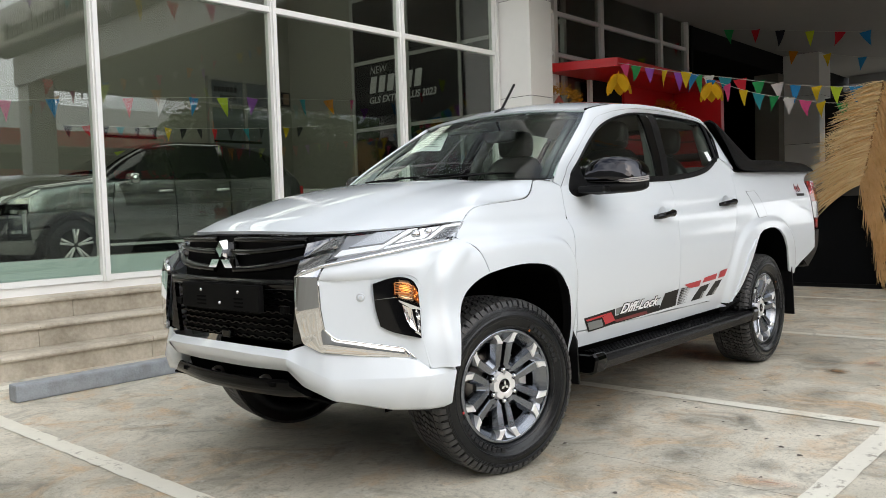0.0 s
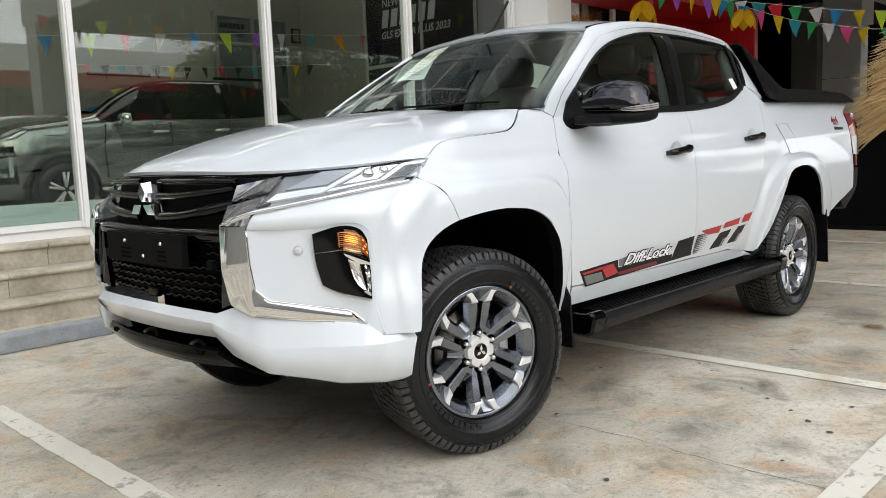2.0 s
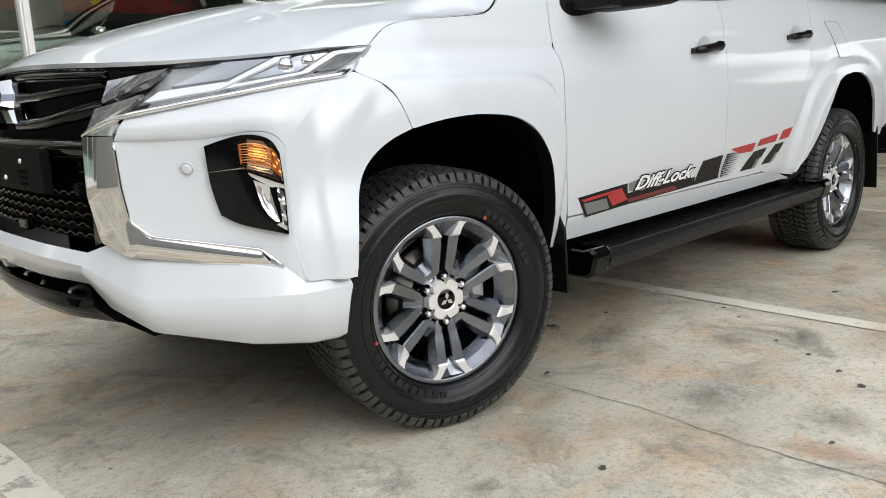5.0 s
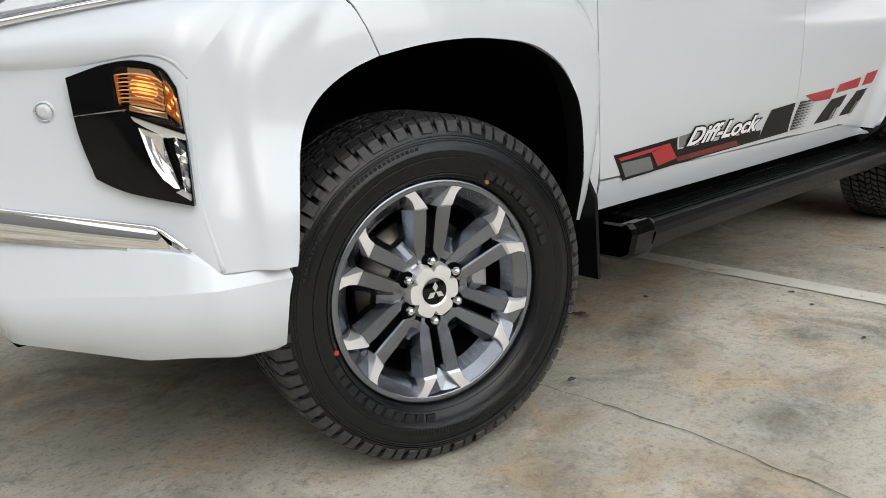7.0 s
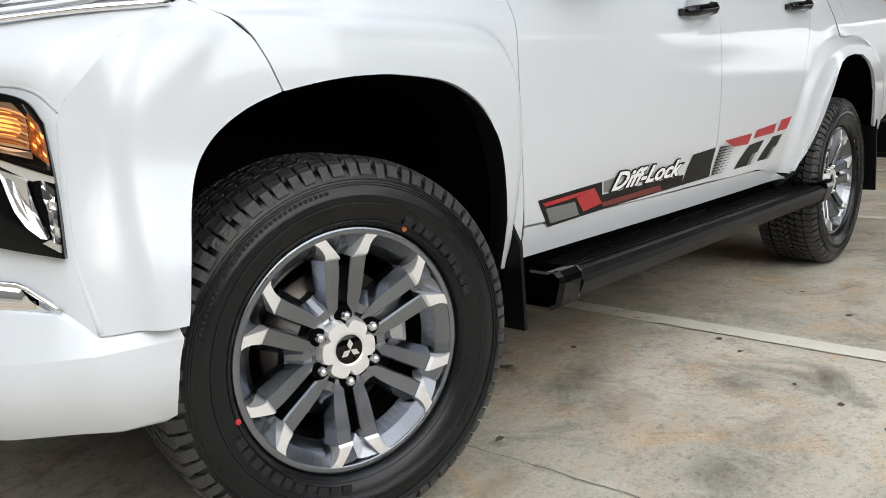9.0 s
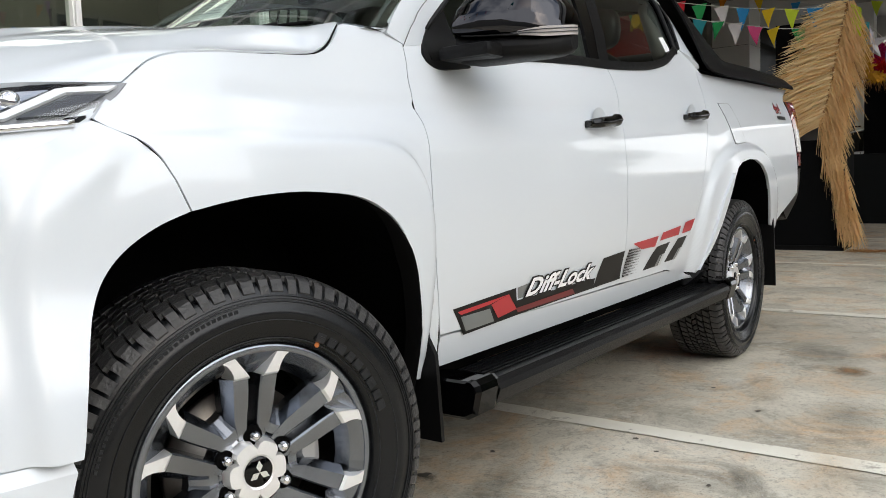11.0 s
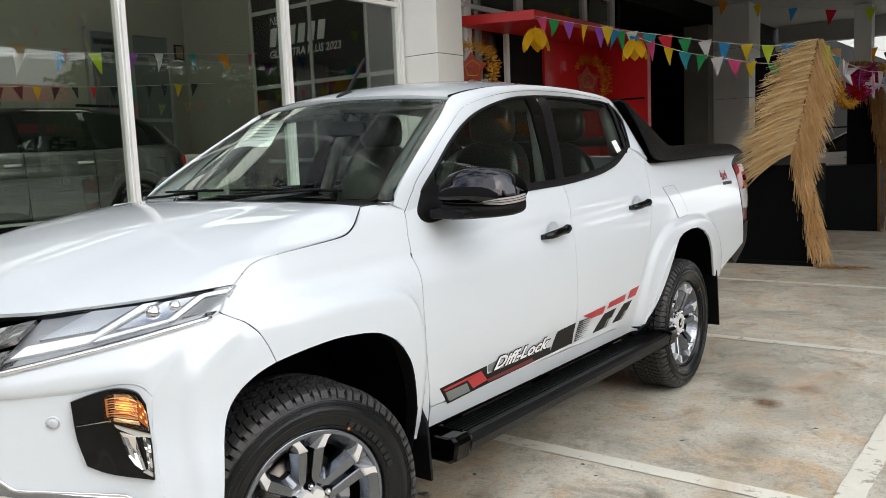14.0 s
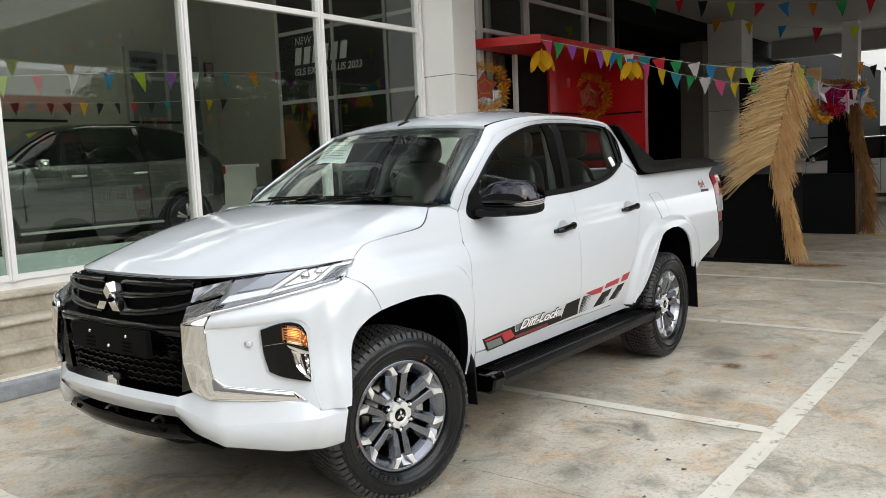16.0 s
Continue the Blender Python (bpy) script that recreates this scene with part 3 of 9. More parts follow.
# canopy over the entrance
canopy = thing("canopy", "deep flat entrance canopy with pale panel fascia", "canopy", kind="structure", at=(14, -3, 4.75))
under(canopy, box("soffit", (5.75, -10.85, 4.75), (24.3, 4.32, 4.80), SOFFIT))
under(canopy, box("deck", (5.8, -10.8, 4.81), (24.3, 4.2, 6.75), PANEL_GREY))
for i in range(10):
    under(canopy, box("fascia_panel", (5.70, -10.9 + 1.51 * i, 4.70), (5.79, -9.396 + 1.51 * i, 5.42), PANEL_GREY, bevel=0.004))
for i in range(10):
    under(canopy, box("fascia_panel", (5.80 + 1.81 * i, -10.98, 4.70), (7.604 + 1.81 * i, -10.91, 6.8), PANEL_GREY, bevel=0.005))
SIGN_METAL = material("sign_metal", (0.36, 0.37, 0.37), 0.35, metal=0.5, grain=(1.5, 0.3, (0.31, 0.32, 0.32)))
sign_grey = material("sign_grey", (0.05, 0.05, 0.052), 0.5)
prof = [(5.69, 5.44), (5.50, 5.46), (5.40, 5.52), (5.36, 5.64), (5.36, 6.45), (5.40, 6.60), (5.52, 6.68), (5.69, 6.70)]
under(canopy, sheet("sign_band", np.array([[(x, y, z) for x, z in prof] for y in np.linspace(-11.15, 4.2, 3)]), SIGN_METAL, None, "rounded grey metal sign band round the canopy", thick=0.01, inside=(5.6, -3, 6.0)))
under(canopy, prism("band_end", [(x, z) for x, z in prof], 0.02, SIGN_METAL, m=Matrix.Translation((0, -11.17, 0))))
for i in range(16):
    under(canopy, box("sign_bar", (5.335, -10.4 + 0.30 * i, 5.75), (5.358, -10.20 + 0.30 * i, 6.03 + (0.14 if i % 5 == 0 else 0)), sign_grey))

# showroom shell
shell = thing("showroom", "showroom hall behind the glass with plain grey walls", "room", kind="structure", at=(0, 9, FLOOR))
under(shell, box("floor_slab", (-9, 4.32, 0.2), (13.2, 14, FLOOR), TILE))
under(shell, box("wall_back", (-9, 11.5, FLOOR), (8.65, 11.7, 6.2), WALL_GREY))
# two near-black walls added to shut out sky behind the entrance glazing
under(shell, box("wall_back", (8.66, 9.40, FLOOR), (13.2, 9.55, 6.2), UNLIT_WALL))
under(shell, box("wall_end", (13.2, 4.32, 4.765), (13.35, 9.55, 6.2), UNLIT_WALL))
under(shell, box("wall_left", (-9.2, 4.3, 0), (-9.0, 11.7, 6.2), WALL_GREY))
under(shell, box("wall_right", (8.50, 9.385, FLOOR), (8.65, 11.5, 6.2), WALL_GREY))
under(shell, box("ceiling", (-9.2, 4.3, 6.2), (13.2, 11.7, 6.3), SOFFIT))
# unseen near-black backing added behind the upper panes
under(shell, box("upper_wall", (-9.2, 4.55, 6.31), (13.2, 4.7, 9.5), UNLIT_WALL))
under(shell, box("roof_edge", (-9.2, 3.6, 9.51), (7.2, 4.7, 10.5), PANEL_GREY))

# second glass front past the column
front2 = thing("window_2", "dark entrance glazing in slim white frames", "window", kind="structure", at=(10, FAC, 0))
for x in (7.45, 8.08, 9.5, 11.68, 12.8):
    under(front2, box("mullion", (x - 0.05, FAC - 0.06, 0), (x + 0.05, FAC + 0.06, 4.74), FRAME_WHITE, bevel=0.006))
for z in (1.1, 2.3, 3.55, 4.2):
    for a, c in ((7.5, 8.03), (8.13, 9.45), (9.55, 11.63), (11.73, 12.75)):
        under(front2, box("transom", (a, FAC - 0.04, z - 0.03), (c, FAC + 0.04, z + 0.03), FRAME_WHITE))
for a, c in ((7.16, 7.4), (7.5, 8.03), (8.13, 9.45), (9.55, 11.63), (11.73, 12.75)):
    p = under(front2, box("pane", (a, FAC - 0.004, 0), (c, FAC + 0.004, 4.74), SHOP_GLASS))
    p.visible_shadow = False
# dark service bay past the glazing
bay = thing("service_bay", "deep dark unlit bay opening under the canopy", "bay", kind="structure", at=(16, 8, 0))
under(bay, box("wall_back", (13.2, 12, 0), (30, 12.2, 4.75), UNLIT_WALL))
under(bay, box("wall_side", (13.2, 4.3, 0), (13.3, 12, 4.75), UNLIT_WALL))
under(bay, box("wall_far", (26.0, 4.3, 0), (26.2, 12, 4.75), UNLIT_WALL))
under(bay, box("lintel", (7.2, 4.32, 4.3), (13.2, 4.6, 4.76), UNLIT_WALL))
under(bay, box("bay_ceiling", (13.2, 4.32, 4.3), (30.0, 12, 4.76), UNLIT_WALL))
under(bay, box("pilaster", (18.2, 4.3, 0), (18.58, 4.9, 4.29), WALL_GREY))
under(bay, box("wall_pier", (19.52, 4.62, 0), (45.0, 4.8, 5.2), UNLIT_WALL))

# rows of panel lamps under the hall's ceiling
LAMP = material("panel_lamp", (1.0, 0.98, 0.93), 0.5, emit=1.9)
for y in (7.4, 10.0):
    for x in (-6.0, -3.0, 0.0, 3.0, 6.0):
        lt = thing("ceiling_light", "white panel lamp under the hall's ceiling", "ceiling light", "hall lamps", at=(x, y, 6.2))
        under(lt, box("housing", (x - 1.05, y - 0.65, 6.12), (x + 1.05, y + 0.65, 6.2), FRAME_WHITE))
        under(lt, box("diffuser", (x - 1.0, y - 0.6, 6.10), (x + 1.0, y + 0.6, 6.119), LAMP))

# unseen plain wall added behind the camera's way, to hold back western light
wall_end = box("wall_west", (-14.3, -32, 0), (-14, 14, 7.5), material("light_block_grey", (0.34, 0.33, 0.30), 0.7, grain=(0.6, 0.5, (0.27, 0.26, 0.24))))
tagged(wall_end, "plain grey wall added unseen to hold back light from the west", "wall", kind="structure")


# ---- pickup truck: front towards -x, seen flank towards -y, front axle at x = 0 ----
truck = thing("pickup_truck", "white double-cab pickup truck with black side steps, parked on the forecourt", "pickup truck")
KZ = np.array([0.30, 0.38, 0.42, 0.50, 0.60, 0.70, 0.80, 0.90, 1.0, 1.10, 1.18, 1.25, 1.30, 1.43, 1.55, 1.66, 1.72, 1.80])
KY = np.array([0.76, 0.79, 0.81, 0.838, 0.864, 0.882, 0.893, 0.898, 0.895, 0.882, 0.864, 0.838, 0.812, 0.768, 0.712, 0.652, 0.60, 0.48])
KM = np.gradient(KY, KZ)


def knots(z):
    z = np.clip(z, KZ[0], KZ[-1])
    i = np.clip(np.searchsorted(KZ, z) - 1, 0, len(KZ) - 2)
    h = KZ[i + 1] - KZ[i]
    u = (z - KZ[i]) / h
    return (2 * u ** 3 - 3 * u ** 2 + 1) * KY[i] + (u ** 3 - 2 * u ** 2 + u) * h * KM[i] + (-2 * u ** 3 + 3 * u ** 2) * KY[i + 1] + (u ** 3 - u ** 2) * h * KM[i + 1]


def flank(x, z):
    """Half width of the body's side at a place along it and a height."""
    x, z = np.asarray(x, float), np.asarray(z, float)
    y = knots(z)
    y = y + sm((-0.05 - x) / 0.3) * np.maximum(0, 0.895 - y) * sm((0.95 - z) / 0.3)
    y = y - 0.045 * sm((z - 1.0) / 0.18) * sm((1.55 - x) / 1.1) * sm((1.5 - z) / 0.2)
    y = y - 0.050 * sm((-0.02 - x) / 0.34) * sm((z - 0.55) / 0.3)
    y = y + 0.010 * sm((x - 2.45) / 0.3) * sm((1.55 - z) / 0.3)
    # wheel arch flares with a soft shoulder along their upper edge
    for cx, wide, high, e, amount in ((0.02, 0.487, 0.642, 6.0, 0.036), (2.98, 0.63, 0.640, 2.8, 0.022)):
        r = (np.abs((x - cx) / wide) ** e + np.abs((z - 0.40) / high) ** e) ** (1 / e)
        soft = 0.07
        y = y + amount * (1 - sm((r - 1.01 + soft) / soft)) + 0.008 * (1 - sm((r - 0.75) / 0.25))
    # hollow line along the shoulder
    zc = 1.098 + 0.030 * np.clip(x - 0.4, 0, 2.2)
    y = y - (0.010 - 0.004 * sm((x - 0.5) / 0.4)) * np.exp(-((z - zc) / 0.024) ** 2) * sm((2.55 - x) / 0.3)
    y = y - 0.005 * np.exp(-((z - 0.60) / 0.05) ** 2) * sm((x - 0.6) / 0.3) * sm((2.3 - x) / 0.3)
    return y


def side_points(xz, s, lift=0.0):
    xz = np.asarray(xz, float)
    y = s * (flank(xz[..., 0], xz[..., 1]) + lift)
    return np.stack([xz[..., 0], y, xz[..., 1]], axis=-1)


def side_panel(name, bottom, right, top, left, s, mat=None, parent=None, n=40, m=30, lift=0.0, thick=0.012, label="", smooth=(True, True, True, True)):
    g = coons(bottom, right, top, left, n, m, smooth)
    return sheet(name, side_points(g, s, lift), mat or PAINT, parent or truck, label, thick)


ARCH_F = [(-0.405, 0.545), (-0.386, 0.638), (-0.352, 0.757), (-0.313, 0.820), (-0.254, 0.866), (-0.182, 0.895), (-0.079, 0.914), (0.02, 0.920), (0.10, 0.917),
          (0.20, 0.905), (0.27, 0.880), (0.33, 0.838), (0.385, 0.762), (0.420, 0.660), (0.440, 0.580), (0.455, 0.470)]
ARCH_R = [(2.425, 0.478), (2.470, 0.560), (2.518, 0.665), (2.585, 0.795), (2.690, 0.893), (2.840, 0.946), (2.960, 0.960), (3.085, 0.957), (3.180, 0.930), (3.260, 0.880), (3.320, 0.800), (3.365, 0.705), (3.42, 0.615)]
SEAM_FD = [(0.590, 0.475), (0.560, 0.60), (0.530, 0.72), (0.510, 0.87), (0.508, 1.0), (0.524, 1.145), (0.545, 1.225), (0.555, 1.262)]
SEAM_MID = [(1.655, 0.535), (1.650, 0.65), (1.632, 0.80), (1.622, 1.0), (1.632, 1.15), (1.650, 1.245), (1.652, 1.288)]
SEAM_R = [(2.09, 0.531), (2.220, 0.590), (2.316, 0.695), (2.385, 0.825), (2.435, 0.945), (2.490, 1.06), (2.560, 1.22), (2.605, 1.30), (2.635, 1.38)]
BELT_F = [(0.555, 1.262), (0.62, 1.236), (0.70, 1.232), (0.87, 1.253), (1.10, 1.266), (1.40, 1.281), (1.652, 1.288)]
BELT_R = [(1.652, 1.288), (1.85, 1.300), (2.05, 1.318), (2.20, 1.342), (2.305, 1.368), (2.43, 1.418), (2.50, 1.447), (2.56, 1.46), (2.635, 1.38)]
HOOD_SIDE = [(-0.233, 1.118), (-0.16, 1.168), (-0.06, 1.188), (0.06, 1.197), (0.20, 1.209), (0.285, 1.222), (0.345, 1.252), (0.413, 1.288)]


def gap(line, d):
    """The same seam moved along the body by d."""
    return [(x + d, z) for x, z in line]


def both(fn):
    for s in (-1, 1):
        fn(s)


FENDERS = {}
SENSOR_GREY = material("sensor_grey", (0.55, 0.56, 0.57), 0.35)


def body_side(s):
    # front fender
    top = [(-0.222, 1.112), (-0.15, 1.163), (-0.05, 1.182), (0.06, 1.191), (0.20, 1.203), (0.25, 1.215), (0.290, 1.238), (0.322, 1.266), (0.350, 1.290), (0.42, 1.294), (0.50, 1.289), (0.548, 1.268)]
    left = [(-0.178, 0.897), (-0.198, 0.948), (-0.217, 0.985), (-0.245, 1.020), (-0.292, 1.050), (-0.262, 1.080), (-0.222, 1.112)]
    bottom = [tuple(p) for p in resample(ARCH_F, 120) if p[0] > -0.172] + [(0.465, 0.458), (0.583, 0.462)]
    bottom[0:0] = [(-0.178, 0.897)]
    fg = side_points(coons(bottom, gap([(0.587, 0.462)] + SEAM_FD[1:], -0.0014), top, left, 90, 64, (False, True, True, False)), s)
    FENDERS[s] = (sheet("fender", fg, PAINT, truck, side=s), fg)
    # doors
    d = side_panel("door", [(0.595, 0.545), (1.1, 0.535), (1.650, 0.535)], gap(SEAM_MID, -0.0013), [(x, z) for x, z in BELT_F[:-1]] + [(1.649, 1.288)],
                   [(0.578, 0.545)] + gap(SEAM_FD[1:], 0.0014)[0:], s, n=50, m=44)
    r = side_panel("door", [(1.660, 0.535), (1.85, 0.533), (2.10, 0.538)], gap(SEAM_R, -0.0014), BELT_R, gap(SEAM_MID, 0.0013), s, n=50, m=44, smooth=(True, True, False, True))
    # sill
    side_panel("sill", [(0.59, 0.455), (1.5, 0.455), (2.40, 0.462)], [(2.40, 0.462), (2.30, 0.510)], [(0.587, 0.537), (1.4, 0.528), (2.08, 0.524), (2.30, 0.510)], [(0.59, 0.455), (0.587, 0.537)], s, n=40, m=8, lift=-0.004, smooth=(True, True, True, True))
    # bed side
    bottom = [(2.098, 0.528), (2.25, 0.505), (2.415, 0.480)] + ARCH_R + [(3.56, 0.590), (3.75, 0.665), (3.90, 0.715), (4.03, 0.762)]
    top = [(2.640, 1.378), (2.68, 1.350), (2.9, 1.352), (3.3, 1.362), (3.7, 1.368), (4.215, 1.372)]
    right = [(4.03, 0.762), (4.005, 0.90), (3.985, 1.05), (4.000, 1.20), (4.030, 1.30), (4.215, 1.372)]
    bed = side_panel("bed_side", bottom, right, top, gap(SEAM_R, 0.0014), s, n=110, m=60, smooth=(False, True, False, True))
    # fuel flap on the seen side
    if s < 0:
        side_panel("fuel_flap", [(2.84, 1.035), (3.00, 1.045)], [(3.00, 1.045), (2.94, 1.14), (2.87, 1.218)], [(2.715, 1.213), (2.87, 1.218)], [(2.84, 1.035), (2.80, 1.10), (2.715, 1.213)], s, lift=0.003, n=12, m=12, thick=0.004)
        tube("seam", [side_points(np.array(p), s, 0.0015) for p in resample([(2.712, 1.216), (2.80, 1.10), (2.838, 1.031), (3.004, 1.042), (2.945, 1.14), (2.873, 1.222), (2.712, 1.216)], 40, False)], 0.0012, DECAL_GREY, truck, sides=5)
    # dark joints behind the panel gaps
    for line in (SEAM_FD, SEAM_MID, SEAM_R):
        tube("seam", [side_points(np.array(p), s, -0.0070) for p in resample(line, 24)], 0.0055, MATT_BLACK, truck, sides=6)
    tube("seam", [side_points(np.array(p), s, -0.0065) for p in resample([(-0.178, 0.897), (-0.198, 0.948), (-0.217, 0.985), (-0.245, 1.020), (-0.292, 1.050)], 16)], 0.0022, MATT_BLACK, truck, sides=6)
    return d, r


both(body_side)


# wheel housings and flares' inner edge
def wheel_house(arch, cx, s):
    a = resample(arch, 90)
    c = np.array([cx, 0, 0.40])
    edge = side_points(a, s, -0.017)
    edge[:, [0, 2]] = c[[0, 2]] + (edge[:, [0, 2]] - c[[0, 2]]) * 1.010
    big = edge.copy()
    big[:, [0, 2]] = c[[0, 2]] + (edge[:, [0, 2]] - c[[0, 2]]) * 1.012
    big[:, 1] -= s * 0.02
    deep = big.copy()
    deep[:, 1] = s * 0.50
    sheet("wheel_liner", np.array([edge, big, deep]), LINER, truck, "black plastic wheel arch liner", thick=0, inside=(cx, s * 2, 0.4))
    back = [[p, (p[0], p[1], 0.30)] for p in deep]
    sheet("liner_wall", np.array(back), LINER, truck, thick=0)


for s in (-1, 1):
    wheel_house(ARCH_F, 0.0, s)
    # black liner lip along the rear of the front arch
    a = resample([p for p in ARCH_F if p[0] > 0.15], 50)
    a = np.vstack([a, [(0.459, 0.440), (0.462, 0.415)]])
    c = np.array((0.0, 0.40))
    rows = []
    for k, lift in ((1.004, -0.004), (1.0, 0.0025), (0.990, 0.002), (0.975, -0.006), (0.955, -0.030)):
        rows.append(side_points(c + (a - c) * k, s, lift * 1.0))
    g = np.array(rows)
    fade = np.clip((np.arange(len(a)) - 2) / 18.0, 0, 1)[None, :, None]
    base = side_points(c + (a - c) * 0.998, s, -0.012)[None]
    sheet("liner_lip", base * (1 - fade) + g * fade, LINER, truck, thick=0)
    wheel_house(ARCH_R, 3.0, s)


# ---- front end ----
def S3(pts, s):
    return [(x, s * y, z) for x, y, z in pts]


def on_grid(g, u, v):
    """A place on a grid, between its points."""
    y, x = np.clip(v, 0, 1) * (g.shape[0] - 1), np.clip(u, 0, 1) * (g.shape[1] - 1)
    j, i = min(int(y), g.shape[0] - 2), min(int(x), g.shape[1] - 2)
    a, b = x - i, y - j
    return (g[j, i] * (1 - a) + g[j, i + 1] * a) * (1 - b) + (g[j + 1, i] * (1 - a) + g[j + 1, i + 1] * a) * b


FLUTE = material("lamp_flute", (0.62, 0.62, 0.62), 0.25, metal=1.0)
FOG_CLEAR = material("fog_clear", (0.85, 0.62, 0.42), 0.08, metal=0.6)
PLATE_SILVER = material("plate_silver", (0.62, 0.61, 0.57), 0.42, metal=0.7)
AMBER_GLASS = glass_material("amber_glass", (1.0, 0.78, 0.58), gloss=1.0)


def front_corner(s):
    U = [(-0.868, 0.44, 0.634), (-0.845, 0.526, 0.660), (-0.815, 0.600, 0.628), (-0.570, 0.848, 0.590), (-0.519, 0.884, 0.547), (-0.408, 0.905, 0.546)]
    C = [(-0.892, 0.455, 0.606), (-0.850, 0.560, 0.562), (-0.815, 0.632, 0.530), (-0.610, 0.842, 0.526), (-0.535, 0.894, 0.526), (-0.404, 0.914, 0.524)]
    B = [(-0.870, 0.43, 0.553), (-0.848, 0.500, 0.495), (-0.800, 0.630, 0.444), (-0.640, 0.800, 0.408), (-0.510, 0.886, 0.400), (-0.424, 0.902, 0.400)]
    L = [(-0.800, 0.41, 0.560), (-0.780, 0.480, 0.490), (-0.740, 0.590, 0.425), (-0.600, 0.750, 0.385), (-0.490, 0.840, 0.378), (-0.424, 0.860, 0.378)]
    C2 = [tuple(np.array(c) * 0.75 + np.array(b) * 0.25 + np.array((-0.006, 0.004, 0))) for c, b in zip(C, B)]
    sheet("bumper", loft([S3(l, s) for l in (U, C)], 50, False), PAINT, truck, thick=0.008)
    sheet("bumper", loft([S3(l, s) for l in (C, C2, B, L)], 50, False), PAINT, truck, thick=0)
    # white corner panel with the parking sensor
    W = coons(S3([(-0.829, 0.603, 0.716), (-0.800, 0.632, 0.678), (-0.590, 0.800, 0.634), (-0.553, 0.836, 0.592), (-0.519, 0.881, 0.548)], s),
              S3([(-0.519, 0.881, 0.548), (-0.536, 0.857, 0.676), (-0.532, 0.847, 0.80), (-0.527, 0.846, 0.880)], s),
              S3([(-0.833, 0.598, 0.910), (-0.772, 0.644, 0.906), (-0.668, 0.732, 0.908), (-0.590, 0.800, 0.920), (-0.550, 0.831, 0.908), (-0.527, 0.846, 0.880)], s),
              S3([(-0.829, 0.603, 0.716), (-0.833, 0.598, 0.80), (-0.833, 0.598, 0.910)], s), 40, 26, (False, True, True, True))
    ob_w = sheet("bumper_corner", W, PAINT, truck, thick=0.006)
    # strip under the headlamp
    T = loft([S3(l, s) for l in (
        [(-0.816, 0.600, 0.906), (-0.766, 0.646, 0.904), (-0.664, 0.736, 0.906), (-0.586, 0.804, 0.920), (-0.546, 0.834, 0.908), (-0.524, 0.847, 0.880)],
        [(-0.832, 0.602, 0.912), (-0.780, 0.655, 0.914), (-0.670, 0.748, 0.921), (-0.590, 0.812, 0.934), (-0.545, 0.842, 0.922), (-0.512, 0.852, 0.900)],
        [(-0.818, 0.603, 0.940), (-0.745, 0.672, 0.950), (-0.640, 0.756, 0.965), (-0.520, 0.818, 0.985), (-0.420, 0.846, 0.988)],
        [(-0.800, 0.606, 0.962), (-0.720, 0.668, 0.978), (-0.610, 0.742, 1.000), (-0.470, 0.805, 1.022), (-0.318, 0.836, 1.040)])], 40, True)
    ob_t = sheet("bumper_top", T, PAINT, truck, thick=0.006)
    # side of the bumper up to the wheel arch
    D = coons(S3([(-0.519, 0.881, 0.550), (-0.46, 0.897, 0.549), (-0.408, 0.905, 0.548)], s),
              [tuple(side_points(np.array(p), s)) for p in [(-0.405, 0.548)] + [q for q in resample(ARCH_F, 120) if 0.56 < q[1] and q[0] < -0.19] + [(-0.181, 0.8965)]],
              S3([(-0.524, 0.847, 0.880), (-0.512, 0.852, 0.900), (-0.42, 0.846, 0.988), (-0.318, 0.836, 1.040)], s) + [tuple(side_points(np.array(p), s)) for p in [(-0.293, 1.048), (-0.2462, 1.0182), (-0.2184, 0.9844), (-0.1993, 0.9475), (-0.1795, 0.8967)]],
              S3([(-0.519, 0.881, 0.550), (-0.536, 0.857, 0.676), (-0.532, 0.848, 0.80), (-0.524, 0.847, 0.880)], s), 36, 36, (True, True, False, True))
    # the side follows the flank, flare included, and eases into the corner panel
    ease = np.linspace(0, 1, 36)[None, :]
    off = s * D[..., 1] - flank(D[..., 0], D[..., 2])
    lead = off[:, :1] * (1 - sm(ease / 0.4)) * (ease < 1)
    lead = lead + (off[-1:] - lead[-1:]) * sm((np.linspace(0, 1, 36)[:, None] - 0.55) / 0.45)
    D[..., 1] = s * (flank(D[..., 0], D[..., 2]) + lead)
    pieces = [(ob_w, W), (ob_t, T), (sheet("bumper_side", D, PAINT, truck, thick=0.008), D)]
    pw, pt, pd = pieces
    blend_normals([pd], [pd, pw, pt, FENDERS[s]], 0.05)
    blend_normals([pw], [pw, pd], 0.05)
    blend_normals([pt], [pt, pd], 0.05)
    blend_normals([FENDERS[s]], [FENDERS[s], pd], 0.03)
    # painted beads that close the joints round the corner panel
    tube("joint_bead", S3(resample([(-0.516, 0.876, 0.552), (-0.532, 0.852, 0.676), (-0.528, 0.842, 0.80), (-0.522, 0.841, 0.878)], 20), s), 0.0062, PAINT, truck, sides=8)
    tube("joint_bead", S3(resample([(-0.760, 0.646, 0.906), (-0.660, 0.734, 0.910), (-0.583, 0.802, 0.922), (-0.543, 0.832, 0.910), (-0.522, 0.841, 0.880)], 24), s), 0.0055, PAINT, truck, sides=8)
    # chrome blade
    out = [(-0.862, 0.488, 0.922), (-0.872, 0.500, 0.782), (-0.862, 0.527, 0.668), (-0.832, 0.602, 0.634), (-0.70, 0.722, 0.610), (-0.560, 0.838, 0.586)]
